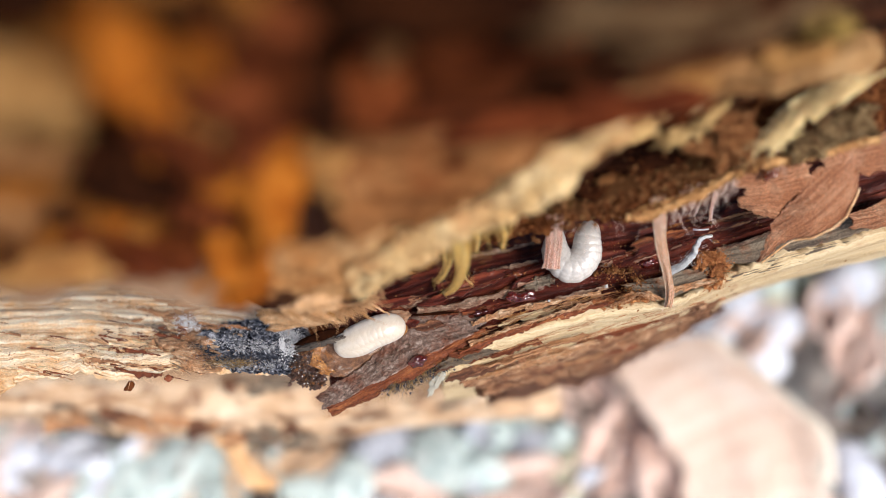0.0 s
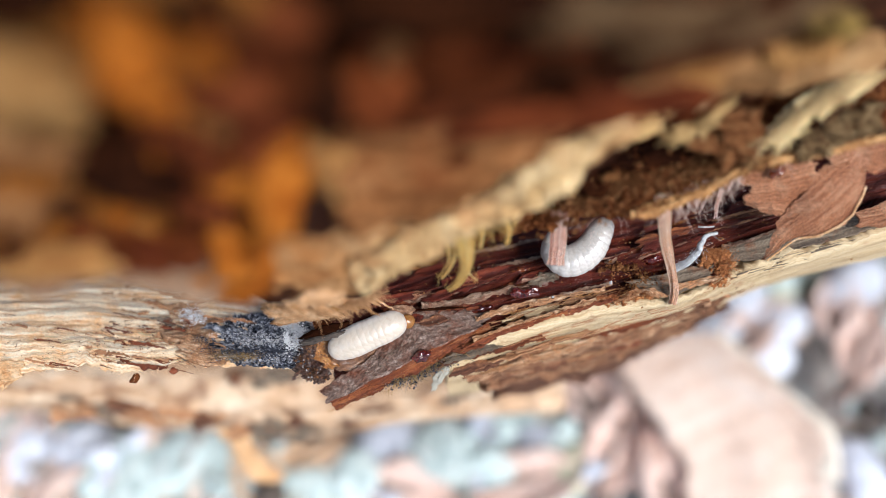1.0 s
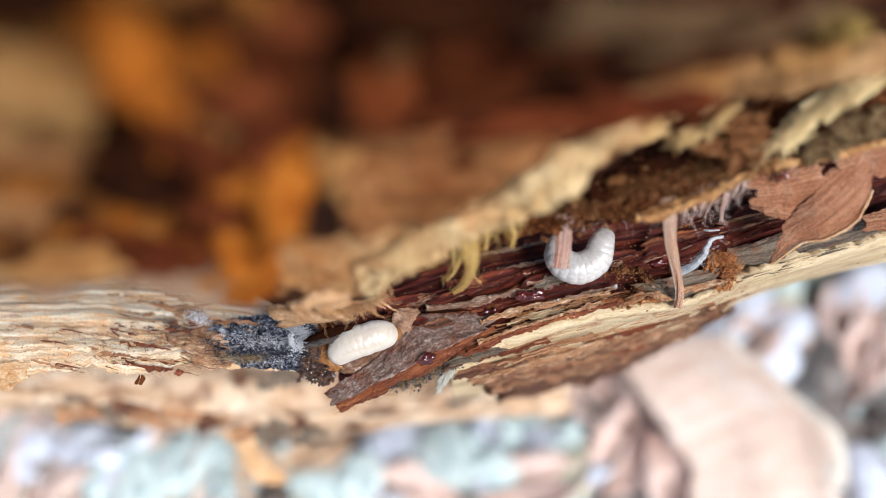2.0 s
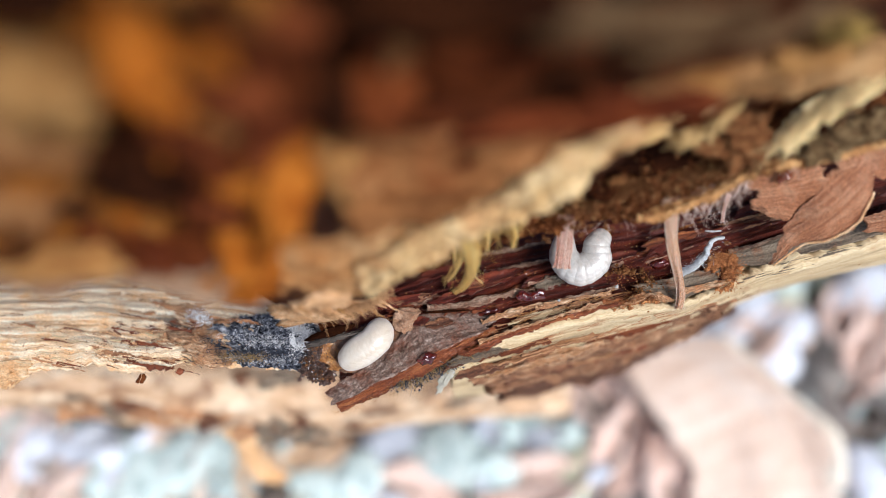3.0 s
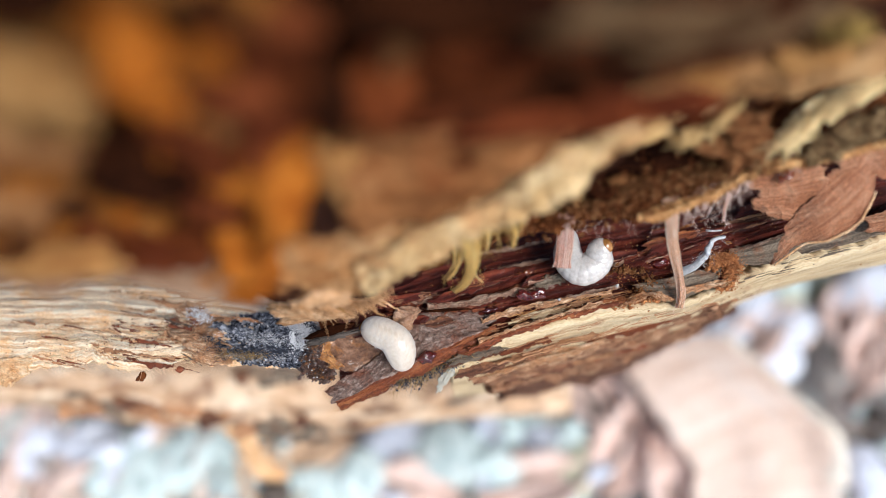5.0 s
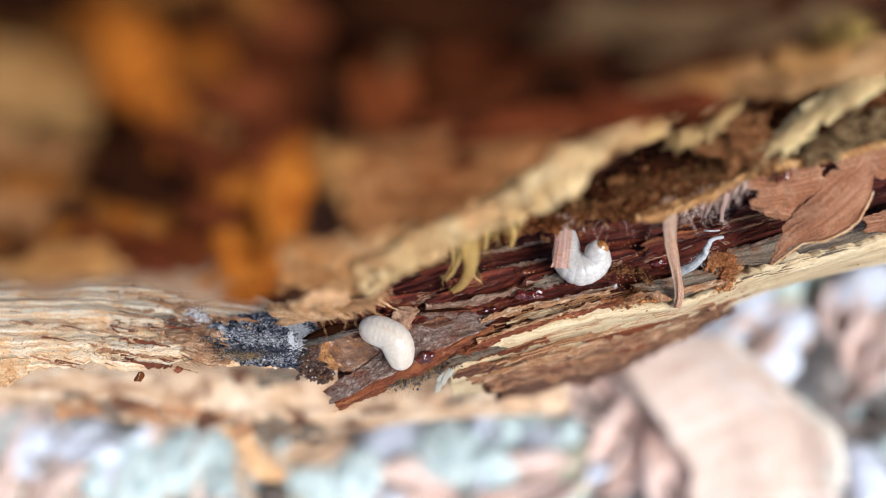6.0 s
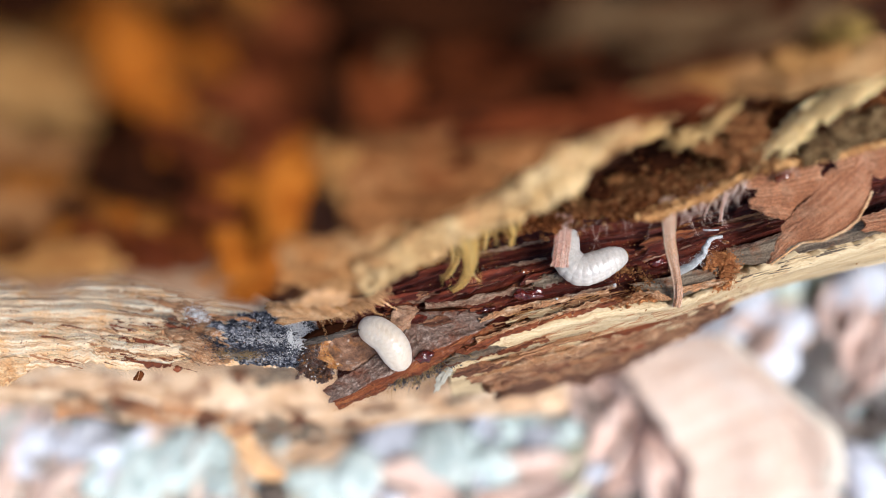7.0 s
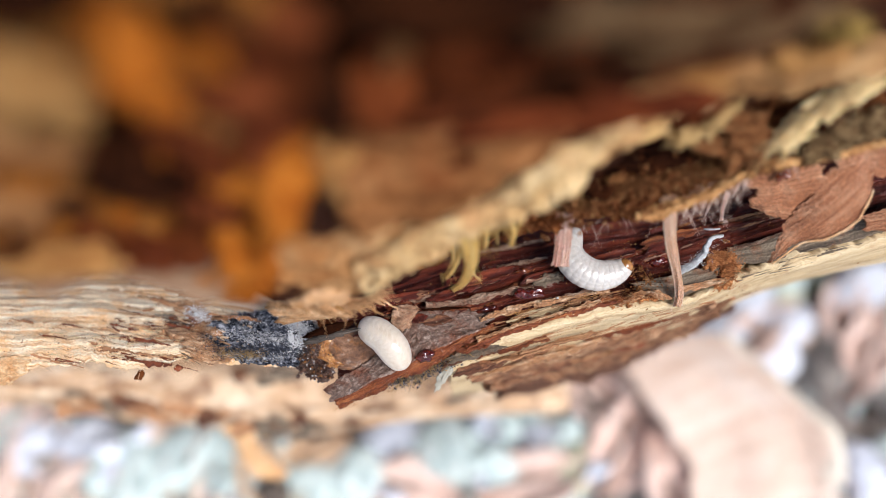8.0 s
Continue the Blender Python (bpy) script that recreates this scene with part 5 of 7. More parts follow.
for k in range(26):
    a = rs.uniform(0, 1)
    p = np.array((-12.78, -4.51, 10.50)) * (1 - a) + np.array((-6.18, -4.52, 4.50)) * a + np.array([0, rs.uniform(-0.3, 0.5), rs.uniform(-0.4, 0.4)])
    q = p + np.array([rs.uniform(1.2, 3.4), rs.uniform(-2.2, -0.8), rs.uniform(-1.6, -0.4)]) * rs.uniform(0.5, 1.0)
    part("splinter", sliver(p, q, rs.uniform(0.12, 0.3), 0.1, 650 + k), rs.choice([PEACHB, PEACHB, TANRIM, TAN]), log)
part("fibre_fringe", hairs([(26.11, 8.29, 14.50), (28.50, 10.47, 16.00), (31.73, 12.63, 18.00)], 420, 1.8, 0.04, 425, (-0.6, -0.8, 0.1), 0.3, 0.5, 8), STRAND, log)["kind"] = "stuff"

# Resin beads in the crack.
for k, (p, s, a, m) in enumerate([
        ((8.82, -4.55, 0.60), (1.25, 0.5, 0.5), 8, RESIN), ((7.73, -4.55, 0.60), (0.5, 0.5, 0.45), 0, RESIN), ((-1.48, -10.56, 0.70), (0.9, 0.55, 0.5), 30, RESIN),
        ((4.80, -2.34, -2.60), (0.9, 0.45, 0.35), 12, RESIN2), ((21.21, -1.50, -0.60), (1.0, 0.5, 0.5), 5, RESIN), ((0.74, -3.12, -2.00), (0.5, 0.35, 0.4), 0, RESIN),
        ((8.21, -2.59, -1.40), (0.8, 0.45, 0.4), 10, RESIN2), ((29.72, 6.33, 8.40), (0.8, 0.5, 0.4), 40, RESIN2), ((4.78, -6.05, -0.40), (0.7, 0.3, 0.3), 10, RESIN)]):
    part("resin_bead", lump(p, s, (0, 0, a), 0.28, 2.2, 440 + k, 16), m, log, "glossy dark red resin bead")

# ---- loose flakes on the log ----
flake = thing("bark_flake", (-3.58, -11.14, -1.00), "torn grey-brown bark flake with a red edge", "bark flake")
part("flake_face", sheet([
    [(-11.80, -13.97, -0.60), (-8.02, -11.75, -0.60), (-4.70, -9.07, -1.00), (-2.36, -6.41, -1.40), (3.13, -6.44, -1.00)],
    [(-11.16, -14.53, 0.00), (-6.84, -12.19, 0.10), (-2.98, -9.78, 0.00), (-0.22, -8.25, -0.20), (4.10, -7.14, -0.20)],
    [(-10.58, -15.04, 0.20), (-5.71, -12.56, 0.50), (-1.31, -10.36, 0.60), (1.98, -8.84, 0.40), (4.85, -7.55, 0.20)],
], 220, 70, [(0.24, 4, 2), (0.08, 1.5, 0.7), (0.05, 0.4, 0.3), (0.05, 0.15, 0.14)], 0.9, 501, (0.25, 0.15), ends=0.35), GREYF, flake)
part("flake_edge", sheet([
    [(-10.48, -15.00, 0.10), (-5.71, -12.53, 0.40), (-1.32, -10.31, 0.50), (1.98, -8.80, 0.30), (4.96, -7.50, 0.10)],
    [(-10.16, -15.52, 0.00), (-5.45, -13.15, 0.30), (-1.04, -10.99, 0.40), (2.26, -9.36, 0.20), (5.30, -7.90, 0.00)],
    [(-10.10, -16.19, -0.80), (-5.23, -13.86, -0.60), (-0.89, -11.73, -0.50), (2.45, -10.08, -0.60), (5.58, -8.43, -0.80)],
], 150, 20, [(0.3, 2.2, 0.5), (0.18, 0.7, 0.25), (0.08, 0.2, 0.12)], 0.5, 502, (0.1, 0.3), ends=0.3), REDEDGE, flake, "rust-red broken edge")

scale = thing("inner_scale", (-9.30, -10.15, -2.00), "amber-brown inner bark scale under a larva", "bark scale")
part("scale_face", sheet([
    [(-12.50, -9.21, -0.80), (-9.20, -8.25, -1.20), (-5.33, -7.09, -2.00)],
    [(-12.36, -10.41, -0.60), (-8.60, -9.99, -0.80), (-3.61, -8.97, -1.60)],
    [(-12.14, -11.52, -0.60), (-9.15, -12.22, -0.80), (-3.59, -11.17, -1.20)],
], 80, 44, [(0.25, 3, 1.6), (0.1, 0.8, 0.5)], 0.5, 511, (0.3, 0.4), ends=0.9), AMBER, scale)
part("scale_rim", sheet([
    [(-10.65, -8.98, -0.30), (-10.95, -10.34, -0.10), (-9.53, -11.68, -0.20)],
    [(-11.28, -8.96, -0.10), (-11.57, -10.30, 0.20), (-10.26, -11.80, 0.10)],
    [(-11.91, -8.92, -0.20), (-12.19, -10.20, 0.10), (-11.05, -11.87, 0.00)],
], 60, 24, [(0.2, 0.9, 0.6), (0.1, 0.3, 0.3)], 0.3, 513, (0.1, 0.9), ends=0.4), AMBERR, scale, "amber ragged rim")
part("scale_skin", sheet([
    [(-4.51, -5.90, -0.60), (-3.33, -5.55, -0.30), (-2.12, -5.85, -0.60)],
    [(-4.68, -7.00, 0.20), (-3.51, -6.85, 0.60), (-2.37, -6.89, 0.20)],
    [(-4.53, -7.95, 0.00), (-3.74, -8.30, 0.40), (-2.76, -7.84, 0.00)],
], 44, 36, [(0.25, 1.6, 1.2), (0.12, 0.5, 0.4), (0.05, 0.2, 0.2)], 0.3, 512, (0.4, 0.3), ends=0.5), TONGUE, scale, "tan papery tongue of skin")

strip = thing("dark_splinter", (-10.84, -8.12, 1.00), "dark grey split splinter over the crack", "splinter")
part("upper_splinter", lump((-10.63, -7.76, 2.80), (2.05, 0.36, 0.3), (0, 8, 15), 0.3, 3.0, 521, 24, 3.0), DARK, strip)
part("lower_splinter", lump((-10.54, -8.49, 2.00), (2.0, 0.26, 0.24), (0, 8, 14), 0.4, 4.5, 522, 28, 3.0), TWIG, strip, "grey lower split")
wet = [(-12.75, -9.06, 0.40), (-12.17, -9.75, 0.20), (-13.02, -10.49, 0.40), (-13.39, -11.51, 0.20), (-12.59, -12.32, 0.00), (-11.31, -12.70, -0.30)]
solo("frass_pile", joined([lump((-12.68, -10.06, -0.50), (0.8, 1.2, 0.6), (0, 0, 10), 0.55, 5, 538, 30), lump((-12.14, -11.97, -0.60), (1.1, 0.9, 0.5), (0, 0, -30), 0.55, 5, 539, 30), grains((0.3, 0.28, 0.2), 260, 0.17, 531, along=wet)]), WETFR,
     "glistening dark brown crumbs beside the mould", "frass", kind="stuff")
solo("frass_pile", joined([grains((0.32, 0.3, 0.25), 80, 0.10, 540, along=[tuple(np.array(p) + (0, 0, 0.25)) for p in wet]), hairs(wet, 120, 0.5, 0.02, 545, (0, 0, 0.6), 0.9)]), AMBERR,
     "amber translucent crumbs beside the mould", "frass", kind="stuff")
# White grains stand in for the glints on the wet crumbs.
solo("pale_crumb", grains((0.4, 0.5, 0.3), 24, 0.06, 541, along=[tuple(np.array(p) + (0, 0, 0.4)) for p in wet]), WHITE, "white specks painted as glints among dark crumbs", "crumb", kind="stuff")
solo("frass_pile", joined([heap([(26.29, -1.60, 0.30), (26.81, -1.15, 0.40), (27.76, -1.48, 0.50), (27.80, -2.57, 0.70)], 130, 0.2, (0.55, 0.45, 0.2), 532), heap([(27.54, -2.68, 0.80), (28.01, -3.49, 1.00), (26.48, -3.87, 1.00)], 40, 0.14, (0.3, 0.2, 0.1), 537),
     hairs([(25.90, -1.81, 0.50), (26.74, -0.93, 0.60), (28.01, -1.37, 0.70), (27.72, -3.00, 0.90)], 420, 0.6, 0.016, 546, (0, 0.15, 0.4), 0.9, 1.6)]), FRASSG,
     "rusty orange tuft of chewed wood", "frass", kind="stuff")
solo("frass_pile", heap([(16.81, -2.71, -0.10), (18.45, -2.15, 0.00), (20.30, -3.25, 0.10), (18.59, -4.24, 0.30)], 45, 0.2, (0.5, 0.3, 0.08), 533), RUSTC,
     "dark red-brown crumbs beside a larva", "frass", kind="stuff")
solo("frass_pile", heap([(17.12, -5.87, 0.50), (18.68, -5.20, 0.60), (20.85, -4.98, 0.70)], 40, 0.13, (0.5, 0.12, 0.05), 534), FRASSG,
     "small rusty tuft on the pale lip", "frass", kind="stuff")
solo("frass_dust", joined([grains((10, 1.4, 0.4), 300, 0.06, 535, along=[(-1.34, -4.98, -1.00), (11.99, -2.17, -0.40), (25.88, 0.61, -0.40), (39.33, 5.00, 0.40)])]), TANRIM,
     "fine pale dust strewn along the crack", "frass", kind="stuff")
solo("grey_chip", lump((10.44, -3.61, -0.40), (0.95, 0.36, 0.3), (0, 0, 15), 0.3, 3, 527, 24), GREYF, "small grey-green wood chip in the crack", "wood chip")
solo("pale_crumb", lump((11.29, -4.99, 0.60), (0.15, 0.12, 0.12), (0, 0, 10), 0.3, 2, 526, 6), WHITE, "tiny pale crumb on dark wood", "crumb")
solo("pale_crumb", lump((16.78, -3.65, 1.00), (0.2, 0.15, 0.15), (0, 0, 40), 0.3, 2, 536, 6), WHITE, "tiny pale crumb on dark wood", "crumb")

leaf = thing("papery_flake", (34.33, 2.63, 5.00), "papery pink-brown bark flake curling off the wood", "bark flake")
part("flake_face", sheet([
    [(30.31, -1.31, 3.80), (31.11, 0.88, 4.60), (32.10, 3.02, 5.60), (33.15, 5.07, 6.80), (34.64, 7.08, 7.80), (36.49, 8.48, 8.40)],
    [(30.43, -1.52, 4.00), (31.77, 0.46, 5.20), (33.25, 2.31, 6.80), (34.84, 3.91, 7.80), (36.49, 5.69, 8.40), (37.21, 7.38, 8.60)],
    [(30.58, -1.68, 3.90), (32.90, 0.41, 5.20), (34.55, 0.66, 6.20), (36.56, 1.96, 6.80), (37.65, 3.64, 7.20), (37.92, 4.76, 7.60)],
], 120, 50, [(0.3, 5, 2.5), (0.1, 1.5, 0.8), (0.03, 0.4, 0.25)], 0.22, 541, (0.35, 0.35), ends=0.3), LEAFF, leaf)
part("flake_curl", tube([(30.55, -1.62, 4.20), (31.80, -0.46, 4.90), (32.96, 0.41, 5.50), (34.45, 0.66, 6.40), (36.46, 1.95, 7.00), (37.54, 3.63, 7.40), (37.76, 4.90, 7.80)], 0.09, 0.10, n=70, sides=8, wob=0.1, seed=5), SCRAP, leaf, "pale rolled rim")
leaf2 = thing("papery_flake", (31.24, 4.69, 5.00), "pink-brown ragged bark flake with fine stripes", "bark flake")
part("flake_face", sheet([
    [(27.10, 6.11, 7.60), (30.21, 7.41, 8.40), (33.85, 6.96, 8.00)],
    [(28.05, 4.62, 6.00), (30.78, 4.84, 6.60), (33.60, 5.31, 7.00)],
    [(28.83, 3.37, 4.60), (31.52, 2.13, 4.60), (33.53, 3.88, 5.60)],
], 80, 40, [(0.3, 3, 2), (0.15, 0.7, 1.5), (0.05, 0.25, 0.4)], 0.25, 542, (0.2, 0.6), ends=0.6), LEAFF, leaf2)
leaf3 = thing("papery_flake", (37.36, 7.56, 7.00), "brown curled bark flake against the ledge", "bark flake")
part("flake_face", sheet([
    [(34.14, 7.41, 8.40), (36.26, 8.70, 9.00), (41.48, 10.47, 9.20)],
    [(35.15, 5.92, 7.40), (37.41, 6.09, 7.80), (42.23, 7.45, 8.00)],
], 70, 26, [(0.4, 3, 2), (0.15, 0.8, 0.8)], 0.3, 543, (0.3, 0.5), ends=0.5), LEAFF, leaf3)
leaf4 = thing("papery_flake", (41.15, 2.44, 3.00), "small purple-brown bark flake on pale wood", "bark flake")
part("flake_face", sheet([
    [(39.78, 2.83, 2.40), (42.21, 4.03, 3.00), (45.13, 5.06, 3.40)],
    [(39.88, 1.76, 2.60), (42.09, 1.53, 3.20), (45.01, 2.16, 3.60)],
], 50, 22, [(0.3, 3, 1), (0.1, 0.8, 0.4)], 0.4, 544, (0.3, 0.3), ends=0.4), LEAFF, leaf4)
part("flake_rim", tube([(38.35, 6.13, 5.00), (40.17, 7.21, 5.60), (43.50, 7.93, 6.00)], 0.18, 0.15, n=24, sides=7, wob=0.2, seed=9), PALE, leaf4)

fungus = thing("fungal_thread", (24.74, -1.59, 0.50), "white fuzzy fungal thread lying in the crack", "fungus")
part("thread", tube([(23.00, -2.35, 0.80), (24.06, -1.79, 1.40), (24.90, -0.81, 1.80), (25.32, 0.16, 2.00), (25.91, 0.75, 2.00), (27.03, 0.92, 1.60)], 0.40, 0.13, n=60, sides=16, wob=0.2, seed=11, grooves=0.22), WHITE, fungus)
part("fuzz", joined([grains((0.3, 0.25, 0.2), 420, 0.035, 551, along=[(22.93, -2.23, 1.20), (23.97, -1.78, 1.70), (24.84, -0.81, 2.00)]),
                     hairs([(22.93, -2.23, 1.20), (24.84, -0.81, 2.00), (26.95, 0.92, 1.80)], 60, 0.5, 0.014, 552, (0, -0.2, 0.5), 0.9)]), WHITE, fungus)["kind"] = "stuff"
solo("white_needle", tube([(25.20, 1.68, 1.40), (25.77, 1.62, 1.80), (26.65, 1.68, 1.60)], 0.11, 0.08, n=10, sides=6), WHITE, "tiny straight white needle in the crack", "needle")
tuft = thing("lichen_tuft", (0.06, -12.82, -1.00), "pale grey lichen tuft hanging below the bark", "lichen")
part("frond", lump((0.11, -13.04, -1.00), (0.42, 1.15, 0.2), (0, 0, -30), 0.3, 3.0, 12, 20), LICHG, tuft)
part("frond", lump((0.73, -12.40, -1.20), (0.3, 0.7, 0.2), (0, 0, -45), 0.3, 3.0, 13, 18), LICHG, tuft)
part("frond", lump((-0.28, -13.64, -1.20), (0.25, 0.6, 0.15), (0, 0, -10), 0.3, 3.0, 14, 16), LICHG, tuft)
tuft2 = thing("lichen_tuft", (-3.04, -13.46, -1.50), "dark grey fuzzy mould tufts under the flake", "lichen")
fans = [((-4.48, -13.15, -1.00), (-0.4, -0.8, 0.2)), ((-3.81, -12.93, -1.00), (0.1, -0.9, 0.2)), ((-2.57, -12.70, -1.00), (0.1, -1.2, 0.2)), ((-1.57, -12.14, -1.00), (0.2, -0.7, 0.3)), ((-0.50, -11.68, -0.90), (0.4, -0.5, 0.3)), ((0.89, -11.12, -0.90), (0.5, -0.4, 0.3)), ((2.12, -10.56, -0.90), (0.5, -0.4, 0.3))]
part("frond", joined([hairs([p, np.array(p) + (0.5, 0.25, 0)], 36, 0.8, 0.03, 562 + k, d, 0.5, 1.0) for k, (p, d) in enumerate(fans)]), MOULD, tuft2)["kind"] = "stuff"
part("frond", joined([hairs([p, np.array(p) + (0.5, 0.25, 0)], 50, 0.9, 0.022, 582 + k, d, 0.6, 1.0) for k, (p, d) in enumerate(fans)]), OLIVE, tuft2, "pale yellowish threads")["kind"] = "stuff"
part("frond", joined([grains((0.22, 0.3, 0.15), 70, 0.075, 592 + k, along=[p, np.array(p) + 0.6 * np.array(d)]) for k, (p, d) in enumerate(fans)]), MOULD, tuft2)["kind"] = "stuff"
part("frond", grains((0.5, 0.2, 0.2), 260, 0.07, 561, along=[(-4.71, -13.52, -1.20), (-2.47, -12.74, -1.20), (0.06, -11.62, -1.20), (2.86, -10.49, -1.20)]), MOULD, tuft2)["kind"] = "stuff"

# Small bits on the pale wood at the other end of the crack.
solo("bark_crumb", lump((-29.63, -12.62, -0.50), (0.55, 0.42, 0.4), (0, 0, 50), 0.3, 2, 571, 9), FRASS, "dark brown crumb hanging from pale wood", "crumb")
solo("bark_crumb", lump((-23.40, -10.87, -0.30), (0.5, 0.26, 0.25), (0, 0, -20), 0.3, 2, 572, 9), SHRED, "small dark brown crumb on wood", "crumb")
solo("bark_crumb", lump((-25.88, -11.88, -0.40), (0.4, 0.35, 0.3), (0, 0, 0), 0.3, 2, 573, 9), REDEDGE, "rust-brown crumb at a torn edge", "crumb")
scrap = thing("torn_scrap", (-42.20, -12.18, -0.50), "pale orange torn scrap hanging from split wood", "wood scrap")
part("scrap_face", sheet([
    [(-44.58, -10.81, -0.30), (-40.70, -10.70, -0.30)],
    [(-44.13, -12.32, 0.00), (-40.76, -12.10, 0.00)],
    [(-43.93, -14.09, -0.60), (-41.98, -13.53, -0.60)],
], 40, 36, [(0.25, 1.5, 1.2), (0.12, 0.5, 0.4), (0.06, 0.2, 0.2)], 0.4, 574, (0.3, 0.9), ends=0.7), SCRAP, scrap)
for k, (p, q, w, m) in enumerate([
        ((-36.31, -9.19, -1.57), (-31.38, -10.11, -0.82), 0.24, RUST), ((-33.98, -10.10, -0.76), (-26.77, -10.78, -0.10), 0.26, RUST), ((-30.32, -11.10, 0.00), (-25.52, -11.76, 0.00), 0.3, REDEDGE),
        ((-28.30, -8.45, -2.00), (-24.65, -9.27, -1.25), 0.4, RUST), ((-27.06, -9.73, -0.92), (-24.41, -10.99, 0.00), 0.35, GREYW), ((-42.01, -8.98, -1.68), (-38.11, -8.77, -1.79), 0.3, LEFTW),
        ((-44.68, -6.96, -4.40), (-38.05, -7.27, -4.00), 0.4, PALE), ((-35.10, -7.20, -3.90), (-27.91, -7.72, -3.30), 0.35, RUST),
        ((-33.43, -5.62, -6.20), (-25.80, -6.52, -4.80), 2.2, RUST), ((-43.12, -5.08, -7.00), (-36.72, -5.92, -6.20), 2.0, RUST), ((-30.15, -7.20, -3.90), (-25.22, -7.99, -3.00), 1.6, GREYW), ((-29.79, -9.23, -1.46), (-25.91, -9.88, -0.82), 0.3, REDEDGE)]):
    p, q = np.array(p), np.array(q)
    across = np.array([0, w * 0.24, -w * 0.14])
    part("torn_layer", sheet([[p + across * 0.4, (p + q) / 2 + across, q + across * 0.2], [p - across * 0.2, (p + q) / 2 - across * 0.5, q]],
                             int(np.linalg.norm(q - p) * 10), 12, [(0.12, 1.5, 0.5), (0.08, 0.5, 0.25)], 0.15, 580 + k, (0.35, 0.45), ends=1.0), m, log)

rt = random.Random(77)
for k in range(30):
    x, v = rt.uniform(-46, -20), rt.random()
    y = -6.4 - 5.2 * v + (x + 33) * -0.02
    z = -3.2 + 2.9 * v ** 0.75
    le, w = rt.uniform(1.0, 3.4), rt.uniform(0.03, 0.09)
    p, q = np.array((x, y, z)), np.array((x + le, y - 0.16 * le, z + 0.09 * le))
    across = np.array([0, w, -w * 0.5])
    part("torn_layer", sheet([[p + across * 0.4, (p + q) / 2 + across, q + across * 0.2], [p - across * 0.2, (p + q) / 2 - across * 0.5, q]],
                             int(le * 10) + 4, 8, [(0.08, 1.2, 0.4), (0.05, 0.4, 0.2)], 0.12, 1000 + k, (0.15, 0.2), ends=0.6), rt.choice([RUST, RUST, LEFTW, REDEDGE]), log)

def flecks(quad, count, long, wide, seed, slope=-0.15, stray=0.22):
    """Torn brown flecks strewn over a four-cornered patch of wood."""
    rnd = random.Random(seed)
    q = [np.array(p) for p in quad]
    out = []
    for k in range(count):
        a, b = rnd.random(), rnd.random()
        p = (q[0] * (1 - a) + q[1] * a) * (1 - b) + (q[2] * (1 - a) + q[3] * a) * b
        le = long * rnd.uniform(0.3, 1.0)
        d = np.array([1.0, rnd.gauss(slope, stray), rnd.gauss(0.05, 0.5 * stray)]) * le
        out.append(sliver(p, p + d, wide * rnd.uniform(0.3, 1.0), wide * 0.4, seed + k))
    return joined(out)


part("bark_fleck", flecks([(-33.63, -6.97, -3.19), (-24.92, -7.29, -2.98), (-34.60, -11.31, -0.30), (-24.34, -11.03, -0.30)], 80, 1.5, 0.13, 2001), REDEDGE, log)["kind"] = "stuff"
part("bark_fleck", flecks([(-30.45, -7.64, -2.44), (-24.68, -7.90, -2.22), (-27.74, -10.62, -0.50), (-24.34, -10.81, -0.30)], 45, 1.0, 0.13, 2101), RUST, log)["kind"] = "stuff"
part("bark_fleck", flecks([(-45.33, -6.88, -3.52), (-33.54, -7.41, -2.98), (-43.53, -11.05, -0.40), (-33.49, -11.03, -0.30)], 60, 1.3, 0.09, 2201), RUST, log)["kind"] = "stuff"
part("bark_fleck", flecks([(-37.10, -3.62, -8.40), (-26.40, -4.50, -7.60), (-34.15, -6.96, -4.40), (-25.25, -7.04, -4.00)], 40, 2.8, 0.4, 2301), RUST, log)["kind"] = "stuff"
part("bark_fleck", flecks([(5.32, -9.47, -0.20), (25.02, -4.77, 0.50), (5.39, -11.73, -1.20), (26.43, -5.77, -0.40)], 80, 2.4, 0.07, 2501, 0.29, 0.06), RUST, log)["kind"] = "stuff"
part("bark_fleck", flecks([(12.25, -8.45, -2.00), (30.95, -3.17, -0.60), (13.46, -12.40, -9.60), (33.33, -4.62, -6.40)], 60, 3.0, 0.14, 2601, 0.30, 0.06), REDEDGE, log)["kind"] = "stuff"
part("bark_fleck", flecks([(4.21, -7.71, -0.30), (16.35, -4.36, 0.00), (4.20, -8.90, -0.10), (16.88, -5.57, 0.10)], 80, 3.2, 0.1, 2801, 0.29, 0.05), RUST, log)["kind"] = "stuff"
part("bark_fleck", flecks([(6.45, -6.62, -0.50), (16.39, -3.71, -0.20), (6.42, -8.24, -0.10), (16.90, -5.19, 0.00)], 50, 2.6, 0.07, 2901, 0.29, 0.06), TANRIM, log)["kind"] = "stuff"
part("wood_fleck", flecks([(28.12, -2.40, 1.00), (41.83, 0.86, 1.80), (28.35, -3.52, 0.40), (42.17, 0.05, 1.20)], 36, 3.0, 0.08, 2701, 0.24, 0.05), GREYW, log)["kind"] = "stuff"
part("wood_fleck", flecks([(-44.77, -7.94, -2.54), (-25.21, -8.46, -2.11), (-43.42, -11.30, -0.20), (-24.59, -11.30, -0.20)], 70, 2.2, 0.1, 2401), CREAM, log)["kind"] = "stuff"
part("fibre_fringe", hairs([(-42.42, -11.88, -0.40), (-35.20, -11.49, -0.40), (-30.21, -11.94, -0.40), (-24.38, -11.16, -0.40)], 110, 0.9, 0.018, 1301, (0.5, -0.5, 0.2), 0.5, 0.8), LEFTW, log)["kind"] = "stuff"
